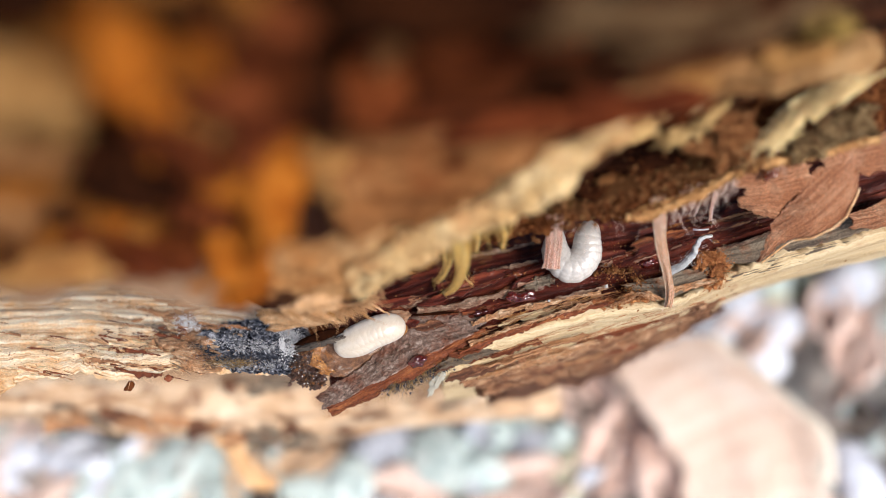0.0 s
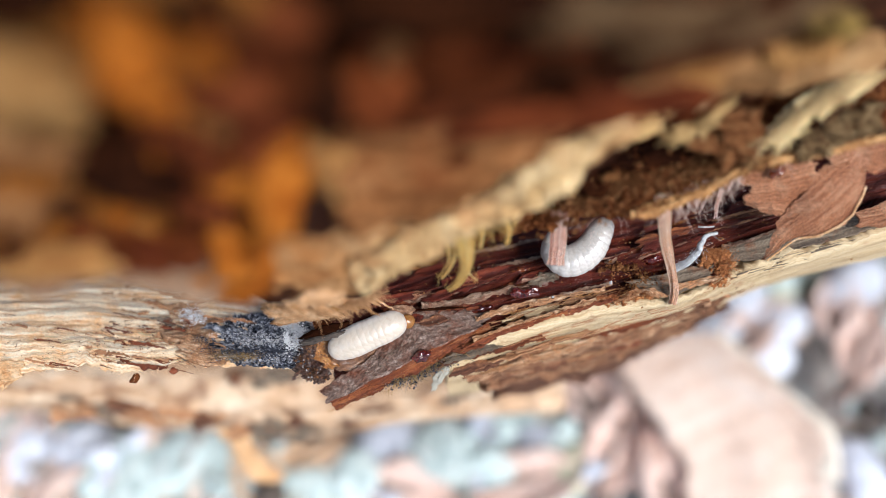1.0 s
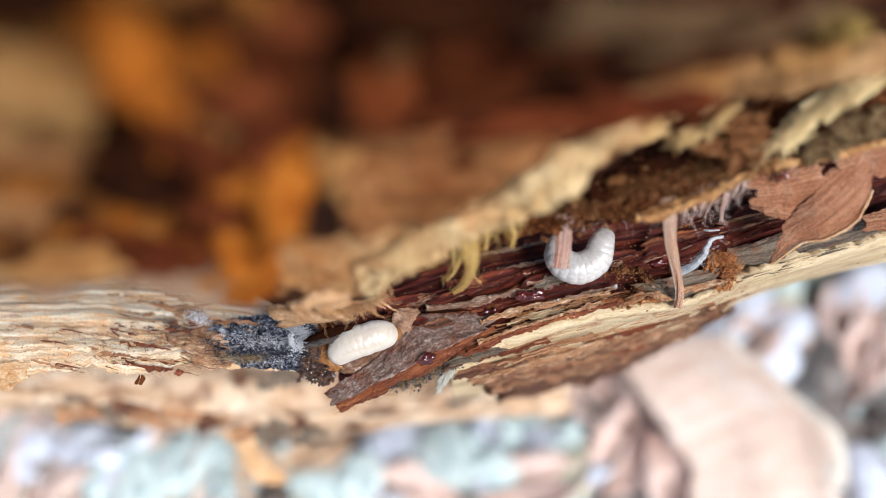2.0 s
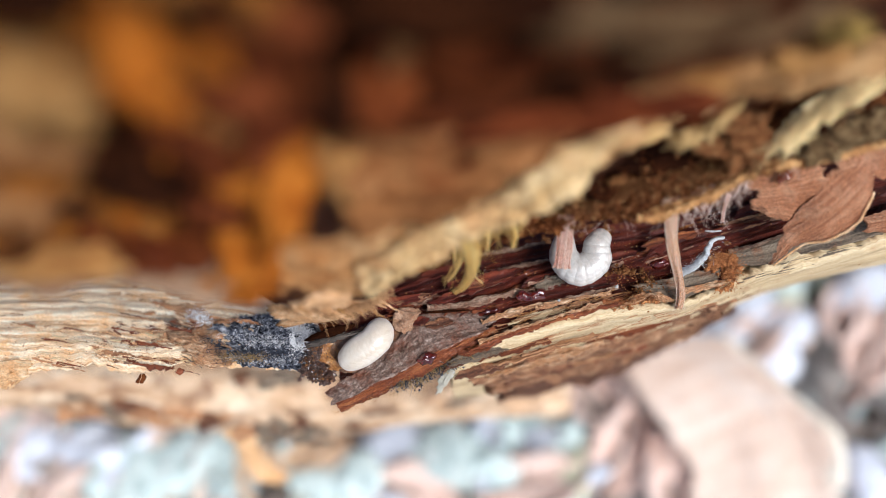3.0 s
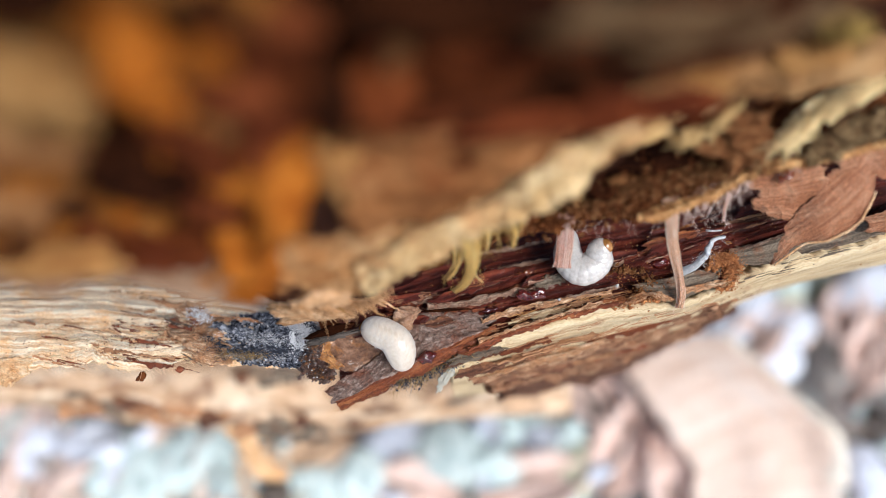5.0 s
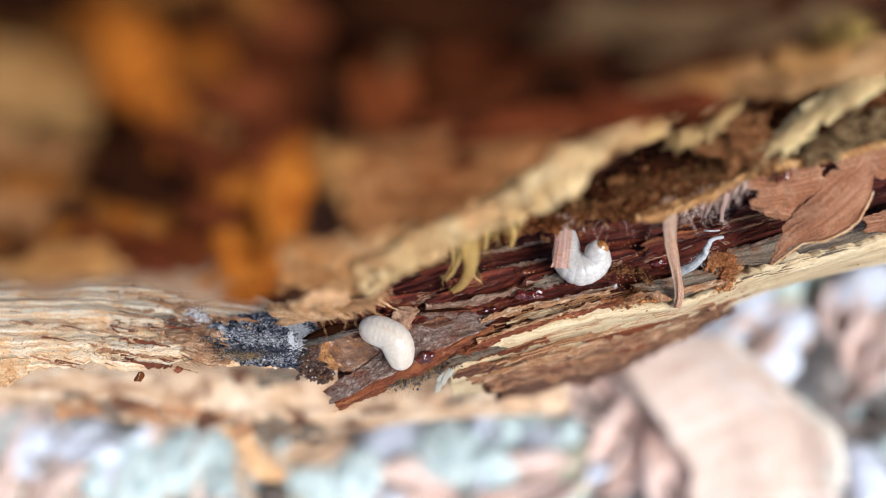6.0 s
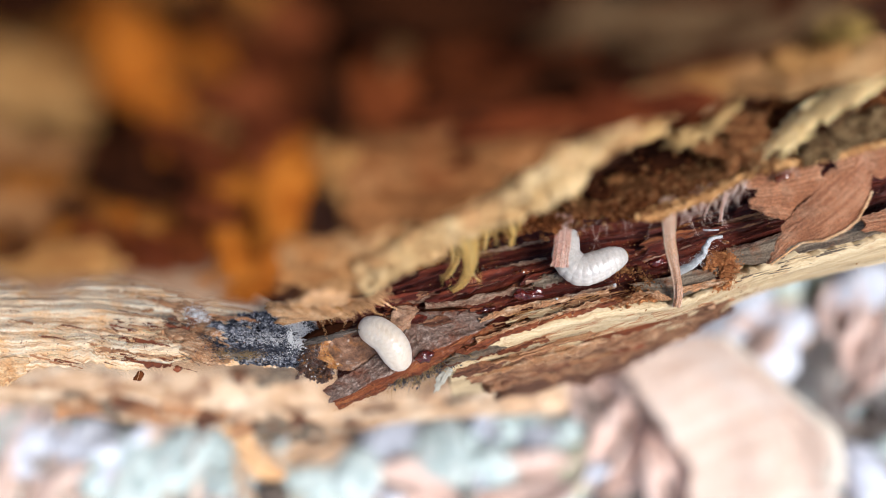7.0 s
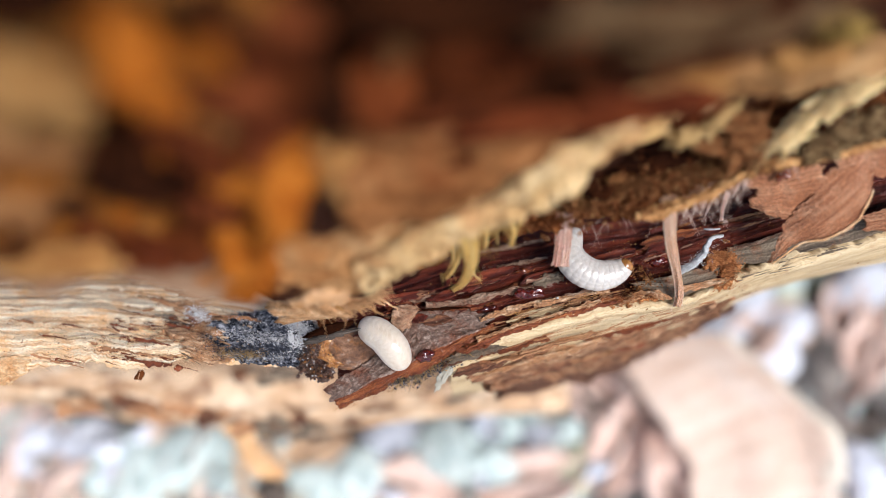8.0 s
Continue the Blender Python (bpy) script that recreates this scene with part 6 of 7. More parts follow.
part("fibre_fringe", hairs([(4.75, -8.78, 0.00), (11.87, -6.32, 0.40), (17.36, -5.16, 0.40), (22.76, -5.14, 0.70), (28.12, -3.11, 1.00), (33.39, -1.25, 1.40)], 170, 0.8, 0.016, 1302, (0.5, 0.3, 0.4), 0.5, 0.8), CREAM, log)["kind"] = "stuff"
part("fibre_fringe", hairs([(-10.19, -15.89, -0.20), (-4.64, -13.42, 0.00), (-0.22, -11.32, 0.00), (5.32, -8.25, -0.20)], 110, 0.5, 0.016, 1303, (0.3, -0.5, 0.3), 0.6, 0.9), TANRIM, log)["kind"] = "stuff"
solo("frass_dust", joined([grains((4.5, 0.9, 0.15), 170, 0.055, 1304, along=[(-40.48, -9.73, -0.92), (-32.56, -10.09, -0.71), (-24.72, -10.08, -0.60)])]), RUST, "brown specks strewn on split pale wood", "frass", kind="stuff")
solo("frass_dust", joined([grains((0.6, 0.6, 0.15), 140, 0.06, 1305, along=[(-7.95, -12.54, 0.00), (-2.98, -10.00, 0.00), (2.54, -7.40, 0.00)])]), GREYW, "grey specks strewn on a bark flake", "frass", kind="stuff")

# ---- weathered branch below the log ----
branch = thing("weathered_branch", (-45.64, -28.20, -53.06), "weathered tan branch with dark slivers for bark and shadow", "branch")
part("wood", sheet([
    [(-76.47, -12.88, -35.00), (-52.29, -14.35, -37.00), (-31.95, -14.48, -38.00), (-11.25, -16.71, -39.00), (9.91, -17.85, -41.00), (18.77, -18.16, -43.00)],
    [(-74.38, -16.86, -32.00), (-50.42, -18.21, -33.00), (-30.82, -19.18, -34.00), (-10.85, -20.98, -35.00), (5.44, -20.54, -37.00), (18.13, -19.22, -39.00)],
    [(-75.08, -19.80, -33.00), (-50.89, -22.23, -34.00), (-35.16, -24.22, -35.00), (-23.01, -25.19, -35.00), (-6.87, -24.28, -36.00), (6.32, -22.80, -38.00), (18.29, -21.09, -40.00)],
    [(-88.29, -24.22, -52.00), (-59.76, -27.24, -53.00), (-41.23, -29.54, -54.00), (-26.98, -30.78, -54.00), (-8.04, -29.39, -55.00), (7.39, -27.32, -57.00), (21.31, -25.06, -59.00)],
], 150, 44, [(1.0, 14, 3), (0.4, 5, 1.2)], 3.0, 601, (0.3, 1.0)), LAYER, branch)
part("limb", tube([(20.36, -21.59, -53.00), (-35.91, -22.91, -52.00), (-87.59, -19.86, -51.00), (-163.93, -39.66, -75.00), (-238.63, -70.80, -97.00)], 6.2, 5.5, n=50, sides=16, wob=1.0, seed=4, grooves=0.06), LAYER, branch, "weathered tan limb")
# Slivers of bark; those low down also paint the lower edge's shadow.
rb = random.Random(61)
for p, q, count, w in (((-53.90, -21.19, -33.60), (-33.41, -24.29, -34.60), 13, 1.5), ((-31.80, -24.78, -34.60), (-18.11, -25.63, -34.80), 9, 1.5), ((-28.95, -18.37, -33.00), (-19.50, -18.14, -33.50), 6, 1.2), ((-14.91, -23.82, -35.00), (2.98, -22.10, -37.40), 6, 0.7)):
    p, q = np.array(p), np.array(q)
    for k in range(count):
        a = (k + rb.uniform(-0.3, 0.6)) / count
        c = p * (1 - a) + q * a + np.array([0, rb.gauss(0, 0.9), rb.uniform(0.6, 1.6)])
        part("peeling_bark", sliver(c, c + (q - p) / np.linalg.norm(q - p) * rb.uniform(2, 6) + np.array([0, rb.gauss(0, 0.6), 0]), w * rb.uniform(0.4, 1.1), w * 0.35, 6100 + k), rb.choice([SHRED, RUST, GREYW]), branch)
part("hanging_bark", sheet([[(-34.67, -26.68, -43.00), (-29.02, -28.59, -43.00)], [(-31.72, -31.72, -45.00), (-29.07, -31.72, -45.00)], [(-30.96, -37.35, -49.00), (-25.93, -36.89, -49.00)]], 24, 30, [(0.6, 4, 4)], 0.8, 615, (0, 1.0), ends=0.8), SCRAP, branch, "orange hanging bark scrap")

# ---- ground ----
def world_mesh(name, verts, faces, material, at=(0, 0, 0), turn=0):
    ob = new(name, mesh_of(name, verts, faces, material))
    ob.matrix_world = pose(*at, 0, 0, turn)
    return ob

gx = np.concatenate([[-400, -60, -12, -3, -1], np.linspace(-0.5, 0.5, 161), [1, 3, 12, 60, 400]])
gy = np.concatenate([[-400, -60, -12, -3, -1], np.linspace(-0.3, 0.7, 161), [1.2, 3, 12, 60, 400]])
X, Y = np.meshgrid(gx, gy)
near = np.clip(1 - (np.maximum(np.abs(X), np.abs(Y - 0.2)) - 0.3) / 0.15, 0, 1)
Z = (0.004 * vnoise(X * 40, Y * 40, 3) + 0.002 * vnoise(X * 110, Y * 110, 4)) * near - 0.004
tagged(world_mesh("ground", np.stack([X, Y, Z], -1).reshape(-1, 3), grid_faces(len(gx), len(gy)), SOIL), "brown forest soil strewn with leaf litter and stones", "ground", kind="structure")


def stone(label, category, at, size, turn, material, seed, box=2.3, name="stone", rough=0.14):
    v, f, _ = lump((0, 0, 0), size, (0, 0, 0), rough, 1.7, seed, 12, box)
    ob = world_mesh(name, v * MM, f, material, (at[0] * MM, at[1] * MM, (size[2] * 0.45) * MM), turn)
    return tagged(ob, label, category)


def dead_leaf(at, size, turn, tilt, material, seed, label, height=3.0):
    """A curled dry leaf with a midrib and a stalk; sizes in millimetres."""
    nu, nv = 22, 13
    s = np.linspace(0, 1, nu)[None, :]
    w = np.linspace(-1, 1, nv)[:, None]
    half = size[1] * np.sin(math.pi * s ** 0.8) ** 0.75 * (1 + 0.12 * vnoise(s * 9, 0 * s, seed))
    x = (s - 0.5) * size[0] + 0 * w
    y = w * half
    z = 2.5 * w ** 2 * (0.4 + s) + 2.0 * vnoise(s * 3 + 0 * w, w * 2 + 0 * s, seed + 1) + 0.8 * np.cos(w * 9)
    v = np.stack([x, y, z], -1).reshape(-1, 3)
    v = np.vstack([v, v - (0, 0, 0.35)])
    n = nu * nv
    idx = np.arange(n).reshape(nv, nu)
    rim = np.concatenate([idx[0, :-1], idx[:-1, -1], idx[-1, :0:-1], idx[:0:-1, 0]])
    nxt = np.roll(rim, -1)
    f = np.vstack([grid_faces(nu, nv), grid_faces(nu, nv, n, True), np.stack([rim, rim + n, nxt + n, nxt], 1)])
    ob = new("dry_leaf")
    ob.matrix_world = pose(at[0] * MM, at[1] * MM, height * MM, tilt, 0, turn)
    tagged(ob, label, "leaf", "leaf litter")
    blade = new("blade", mesh_of("blade", v * MM, f, material))
    blade.parent = ob
    tv, tf, tu = tube([(-size[0] * 0.75, 0, 0.5), (-size[0] * 0.4, 0, 0.6), (size[0] * 0.45, 0, 1.2)], 0.7, 0.25, n=12, sides=6)
    rib = new("midrib", mesh_of("midrib", tv * MM, tf, TWIG))
    rib.parent = ob
    return ob


def wood_chip(at, size, turn, tilt, material, seed, label, height):
    """A split chip: a long uneven slab with torn ends."""
    v, f, uv = sheet([[(-size[0], size[1], 0), (0, size[1] * 1.05, size[2] * 0.5), (size[0], size[1] * 0.8, 0)],
                      [(-size[0] * 1.05, 0, size[2] * 0.9), (0, 0, size[2] * 1.2), (size[0] * 1.1, 0, size[2] * 0.6)],
                      [(-size[0], -size[1], 0), (0, -size[1], size[2] * 0.4), (size[0], -size[1] * 0.9, 0)]],
                     40, 20, [(0.8, 12, 3), (0.3, 4, 1)], size[2] * 0.7, seed, (0.5, 0.5), ends=2.5)
    ob = new("wood_chip", mesh_of("wood_chip", v * MM, f, material, uv))
    ob.matrix_world = pose(at[0] * MM, at[1] * MM, height * MM, tilt, 0, turn)
    return tagged(ob, label, "wood chip")


CHIPUV = mat("split_pale_chip", (0.60, 0.39, 0.275), (0.84, 0.64, 0.515), (0.92, 0.79, 0.68), su=30, sv=3, patch=14, alt=(0.88, 0.76, 0.66), alt_amount=0.4, rough=0.7, vary=0.03)
chip = thing("wood_chip", (61.98, -38.04, -82.02), "large pale pink split wood chip on litter", "wood chip")
part("split_face", sheet([
    [(38.32, -25.19, -87.12), (49.00, -20.00, -87.40), (55.00, -18.20, -85.20), (58.60, -18.80, -83.60), (58.00, -20.00, -88.60)],
    [(43.00, -33.49, -82.34), (54.00, -28.00, -81.60), (62.00, -26.40, -78.60), (66.60, -27.20, -76.60), (66.00, -28.60, -83.60)],
    [(49.60, -43.99, -78.58), (59.00, -39.00, -77.40), (69.00, -36.20, -75.00), (74.60, -36.30, -72.60), (74.00, -37.20, -80.40)],
    [(48.50, -57.49, -75.41), (58.81, -54.67, -74.26), (70.00, -51.60, -73.40), (75.60, -50.62, -72.00), (75.00, -50.20, -79.80)],
], 70, 70, [(0.4, 8, 18), (0.12, 1.5, 5)], 3.0, 701, (0.8, 0.8), ends=0.8), CHIPUV, chip)
# The edge's near-white cream carries the sun's brightness in its colour.
part("raised_edge", sheet([
    [(56.60, -18.20, -84.20), (64.80, -26.40, -78.00), (72.60, -35.90, -74.20), (73.80, -46.00, -72.80)],
    [(58.90, -18.60, -82.60), (67.20, -27.20, -75.60), (75.20, -36.30, -71.70), (76.20, -46.00, -71.00)],
    [(60.20, -18.90, -83.20), (68.60, -27.70, -76.40), (76.60, -36.70, -72.60), (77.60, -46.00, -71.80)],
], 70, 14, [(0.5, 5, 3), (0.2, 1.5, 1)], 0.8, 702, (0.5, 0.5), ends=0.6), CHIPEDGE, chip, "cream splintered edge, its sunlight put into the colour")
stone("pale green lichen-covered stone among leaves", "stone", (0.7, 43.2), (9, 8, 6), 10, LICHEN, 711)
stone("pale green lichen-covered stone among leaves", "stone", (-53.2, 42.6), (10, 7, 6), 30, LICHEN, 712)
stone("small pale lichen-covered stone", "stone", (-16.8, 38.8), (7, 6, 5), 60, LICHEN, 713)
stone("pale blue-grey stone on soil", "stone", (-74.6, 44.4), (9, 6, 5), 20, BLUEST, 714)
stone("pale blue-grey stone on soil", "stone", (-63.0, 37.6), (9, 6, 5), 80, LICHEN, 715)
stone("pale blue-grey stone on soil", "stone", (-35.1, 36.5), (8, 6, 5), 0, LICHEN, 716)
stone("small blue-grey stone on soil", "stone", (20.9, 45.8), (5, 4, 4), 40, BLUEST, 717)
stone("bright blue-grey stone on soil", "stone", (98.5, 81.8), (10, 6, 6), 40, BLUEST, 718)
stone("bright blue-grey stone on soil", "stone", (79.0, 72.7), (7, 5, 5), 10, BLUEST, 719)
stone("pale blue-grey stone beside a chip", "stone", (88.4, 38.2), (5, 8, 5), 10, BLUEST, 720)
stone("pale lilac-grey stone below the log", "stone", (71.5, 77.5), (7, 5, 5), 20, BLUEST, 733)
stone("pale lilac-grey stone below the log", "stone", (82.0, 84.0), (6, 5, 4), 60, LICHEN, 734)
stone("pale lilac-grey stone below the log", "stone", (64.5, 71.0), (6, 4, 4), 10, BLUEST, 735)
stone("blue-grey stone under a twig", "stone", (73.5, 63.6), (7, 5, 4), 30, BLUEST, 721)
stone("small pale lichen-covered stone", "stone", (15.3, 55.4), (7, 4, 5), 0, LICHEN, 722)
for at, sz, tn, m, sd in (((-85.5, 43.4), (8, 6, 5), 20, BLUEST, 726), ((-68.6, 41.7), (8, 6, 5), 70, LICHEN, 727), ((-43.6, 43.4), (7, 6, 5), 10, LICHEN, 728), ((-25.8, 35.9), (8, 5, 5), 50, LICHEN, 729),
                          ((-10.0, 45.8), (7, 5, 5), 0, BLUEST, 730), ((10.0, 39.9), (6, 5, 5), 30, LICHEN, 731), ((-91.5, 48.2), (6, 5, 5), 30, LICHEN, 732)):
    stone("pale stone crusted with grey-green lichen", "stone", at, sz, tn, m, sd, rough=0.22)
stone("clump of yellow-green moss", "moss", (27.8, 39.9), (4, 5, 4), 0, MOSS, 723, name="moss_clump", rough=0.3)
stone("clump of yellow-green moss", "moss", (91.5, 79.0), (2.5, 9, 3), 0, MOSS, 724, name="moss_clump", rough=0.3)
stone("clump of yellow-green moss", "moss", (79.3, 80.6), (6, 3, 3), 0, MOSS, 725, name="moss_clump", rough=0.3)
for k, (at, size, turn, tilt, m) in enumerate([
        ((38.0, 45.0), (26, 7), 60, 10, LEAFD), ((18.0, 36.5), (24, 7), 10, 4, LEAFD), ((-83.7, 38.5), (26, 8), 80, 8, LEAFD),
        ((-26.3, 43.2), (18, 5), 30, 8, LEAFO), ((-37.0, 38.1), (18, 5), -60, 6, LEAFO), ((33.6, 55.4), (22, 7), -50, 8, LEAFD),
        ((91.4, 74.6), (16, 6), 70, 6, LEAFD), ((-92.9, 53.2), (22, 7), 20, 8, LEAFD), ((95.6, 66.2), (22, 6), 60, 6, LEAFD),
        ((46.0, 36.7), (22, 6), 100, 4, LEAFD), ((-5.1, 34.5), (22, 6), -20, 4, LEAFD), ((-73.1, 34.5), (18, 6), 30, 6, LEAFD), ((71.3, 69.4), (22, 5), 35, 5, LEAFD)]):
    dead_leaf(at, size, turn, tilt, m, 740 + k, "dry pink-brown curled leaf on soil" if m is LEAFD else "dry orange curled leaf on soil", 5)
rl = random.Random(21)
for k in range(60):
    x, y = rl.uniform(-170, 190), rl.uniform(-10, 200)
    c = rl.random()
    if c < 0.45:
        dead_leaf((x, y), (rl.uniform(12, 26), rl.uniform(3.5, 7)), rl.uniform(0, 360), rl.uniform(-10, 10), rl.choice([LEAFD, LEAFD, LEAFO]), 800 + k, "dry curled leaf in the litter", rl.uniform(1, 3.5))
    elif c < 0.8:
        s = rl.uniform(2.5, 6)
        stone("small pale stone in the litter", "stone", (x, y), (s * 1.2, s, s * 0.7), rl.uniform(0, 180), rl.choice([LICHEN, BLUEST, BLUEST, CHIP]), 800 + k)
    else:
        a = rl.uniform(0, math.pi)
        le = rl.uniform(12, 30)
        v, f, uv = tube([(x, y, 1.5), (x + le * 0.5 * math.cos(a), y + le * 0.5 * math.sin(a), 3), (x + le * math.cos(a), y + le * math.sin(a), 1.5)], 1.2, 0.6, n=10, sides=7, wob=1.0, seed=k)
        ob = new("twig", mesh_of("twig", (v - (x, y, 0)) * MM, f, TWIG))
        ob.location = (x * MM, y * MM, 0)
        tagged(ob, "thin dark twig on the litter", "twig")


for k in range(110):
    x, y, s = rl.uniform(-120, 130), rl.uniform(-15, 120), rl.uniform(1.4, 4.2)
    if k % 3:
        stone("tiny pale stone in the litter", "stone", (x, y), (s * rl.uniform(0.9, 1.5), s, s * 0.6), rl.uniform(0, 180), rl.choice([LICHEN, BLUEST, CHIP, CHIP, LEAFD, TWIG]), 1100 + k)
    else:
        dead_leaf((x, y), (s * 3.4, s * 1.1), rl.uniform(0, 360), rl.uniform(-14, 14), rl.choice([LEAFD, CHIP, LEAFO]), 1100 + k, "small dry leaf scrap in the litter", rl.uniform(3, 7))


corners = [np.array(p) for p in ((-99.3, 49.8), (34.6, 54.9), (-94.4, 33.0), (32.4, 33.0))]
for k in range(150):
    a, b, s = rl.random(), rl.random(), rl.uniform(1.2, 3.4)
    p = (corners[0] * (1 - a) + corners[1] * a) * (1 - b) + (corners[2] * (1 - a) + corners[3] * a) * b
    stone("small lichen-crusted stone in the litter", "stone", (p[0], p[1]), (s * rl.uniform(0.8, 1.7), s, s * rl.uniform(0.8, 2.2)), rl.uniform(0, 180), rl.choice([LICHEN, LICHEN, BLUEST, BLUEST, CHIP, TWIG, LICHG, SOIL]), 1500 + k, rough=0.3)


rg = random.Random(44)
for label, m, count in (("pale lichen-crusted gravel strewn in the litter", LICHEN, 150), ("blue-grey gravel strewn in the litter", BLUEST, 130), ("pink wood crumbs strewn in the litter", CHIP, 110), ("dark bits of bark strewn in the litter", TWIG, 110), ("olive moss crumbs strewn in the litter", MOSS, 60)):
    bits = []
    for k in range(count):
        x, y = (rg.uniform(15, 130), rg.uniform(10, 110)) if k % 5 < 3 else (rg.uniform(-110, 35), rg.uniform(28, 60))
        s = rg.uniform(0.8, 2.4)
        bits.append(lump((x, y, rg.uniform(0.5, 4.0)), (s * rg.uniform(0.8, 1.8), s, s * 0.7), (rg.uniform(-20, 20), 0, rg.uniform(0, 180)), 0.25, 2.0, 4000 + k, rings=6))
    v, f, _ = joined(bits)
    tagged(world_mesh("gravel", v * MM, f, m), label, "gravel", kind="stuff")


# ---- larvae ----
SEGMENTS = 12


def segment_mesh(radius, half, name, skin, k=0, ripple=0.0):
    """A soft ring of a larva, round at both ends, with a shallow fold."""
    n, m = 18, 26
    s = -np.cos(np.linspace(0, math.pi, n))
    prof = np.maximum(1 - s ** 2, 0) ** 0.5
    a = np.linspace(0, 2 * math.pi, m, endpoint=False)
    fold = 1 + 0.012 * np.cos(s * 9) + ripple * np.cos(s * 21)
    r = (radius * prof * fold)[:, None] * (1 + 0.015 * np.cos(3 * a) + 0.03 * np.cos(2 * a) + 0.008 * np.cos(6 * a + k * 2.3))[None, :]
    v = np.stack([(s * half)[:, None] + 0 * r, r * np.cos(a), r * np.sin(a)], -1).reshape(-1, 3) * MM
    f = [(i * m + j, i * m + (j + 1) % m, (i + 1) * m + (j + 1) % m, (i + 1) * m + j) for i in range(n - 1) for j in range(m)]
    return mesh_of(name, v, f, skin)


def larva(name, origin, label, girth, stretch, head, skin, ripple=0.0):
    ob = thing(name, origin, label, "larva", "larvae in the crack")
    rings = []
    for k, g in enumerate(girth):
        seg = new("body_segment", segment_mesh(g, min(g * stretch, 0.55 * SEGMENTS / len(girth) * min(k, len(girth) - 1 - k) + 0.8 * g), "body_segment", skin, k, ripple))
        seg.parent = ob
        rings.append(seg)
    v, f, _ = lump((0, 0, 0), (head * 1.05, head, head * 0.92), (0, 0, 0), 0.03, 1.5, 3, 12)
    cap = new("head", mesh_of("head", v * MM, f, HEADM))
    cap.parent = ob
    tagged(cap, "glossy amber-brown head capsule")
    for s in (-1, 1):
        v, f, _ = lump((head * 0.95, s * head * 0.28, -head * 0.1), (head * 0.32, head * 0.2, head * 0.2), (0, 0, -s * 25), 0.05, 1.5, 4, 6)
        jaw = new("jaw", mesh_of("jaw", v * MM, f, JAW))
        jaw.parent = cap
        tagged(jaw, "dark brown jaw")
    return ob, rings, cap


GIRTH_A = (1.06, 1.32, 1.45, 1.5, 1.52, 1.5, 1.47, 1.46, 1.46, 1.44, 1.36, 1.17)
GIRTH_B = (0.8, 1.08, 1.28, 1.4, 1.46, 1.5, 1.5, 1.48, 1.42, 1.32, 1.18, 0.95)
GIRTH_B = tuple(np.interp(np.linspace(0, 11, 17), range(12), GIRTH_B))
LARVA_A = (-6.75, -8.93, 1.10)
LARVA_B = (13.01, -1.57, 1.70)
larva_a = larva("larva", LARVA_A, "plump cream-white legless larva on a bark scale", GIRTH_A, 1.25, 0.75, SKIN_A)
larva_b = larva("larva", LARVA_B, "curled translucent white larva with an amber head", GIRTH_B, 1.04, 0.80, SKIN_B, 0.01)


def crawl(made, origin, spines, tip, inset=0.0, tuck=0.0):
    """Key every ring along the body's line at each time; tip is how far the head stands beyond the last ring."""
    ob, rings, cap = made
    count = len(rings)
    rows = [[] for _ in range(count + 1)]
    for t, *pts in spines:
        c = spline(np.array(pts) - np.array(origin), 121)
        tan = np.gradient(c, axis=0)
        tan /= np.linalg.norm(tan, axis=1, keepdims=True)
        for k in range(count + 1):
            i = min(120, round((inset + (1 - 2 * inset) * (k + 0.35) / (count + tip)) * 120)) if k < count else round(120 * (1 - inset * 0.35 - tuck))
            x = Vector(tan[i])
            z = Vector((0, 0, 1))
            y = z.cross(x).normalized()
            z = x.cross(y)
            m = Matrix((x, y, z)).transposed().to_4x4()
            m.translation = Vector(c[i]) * MM
            rows[k].append((t, m))
    for piece, r in zip(rings + [cap], rows):
        walk(piece, r)


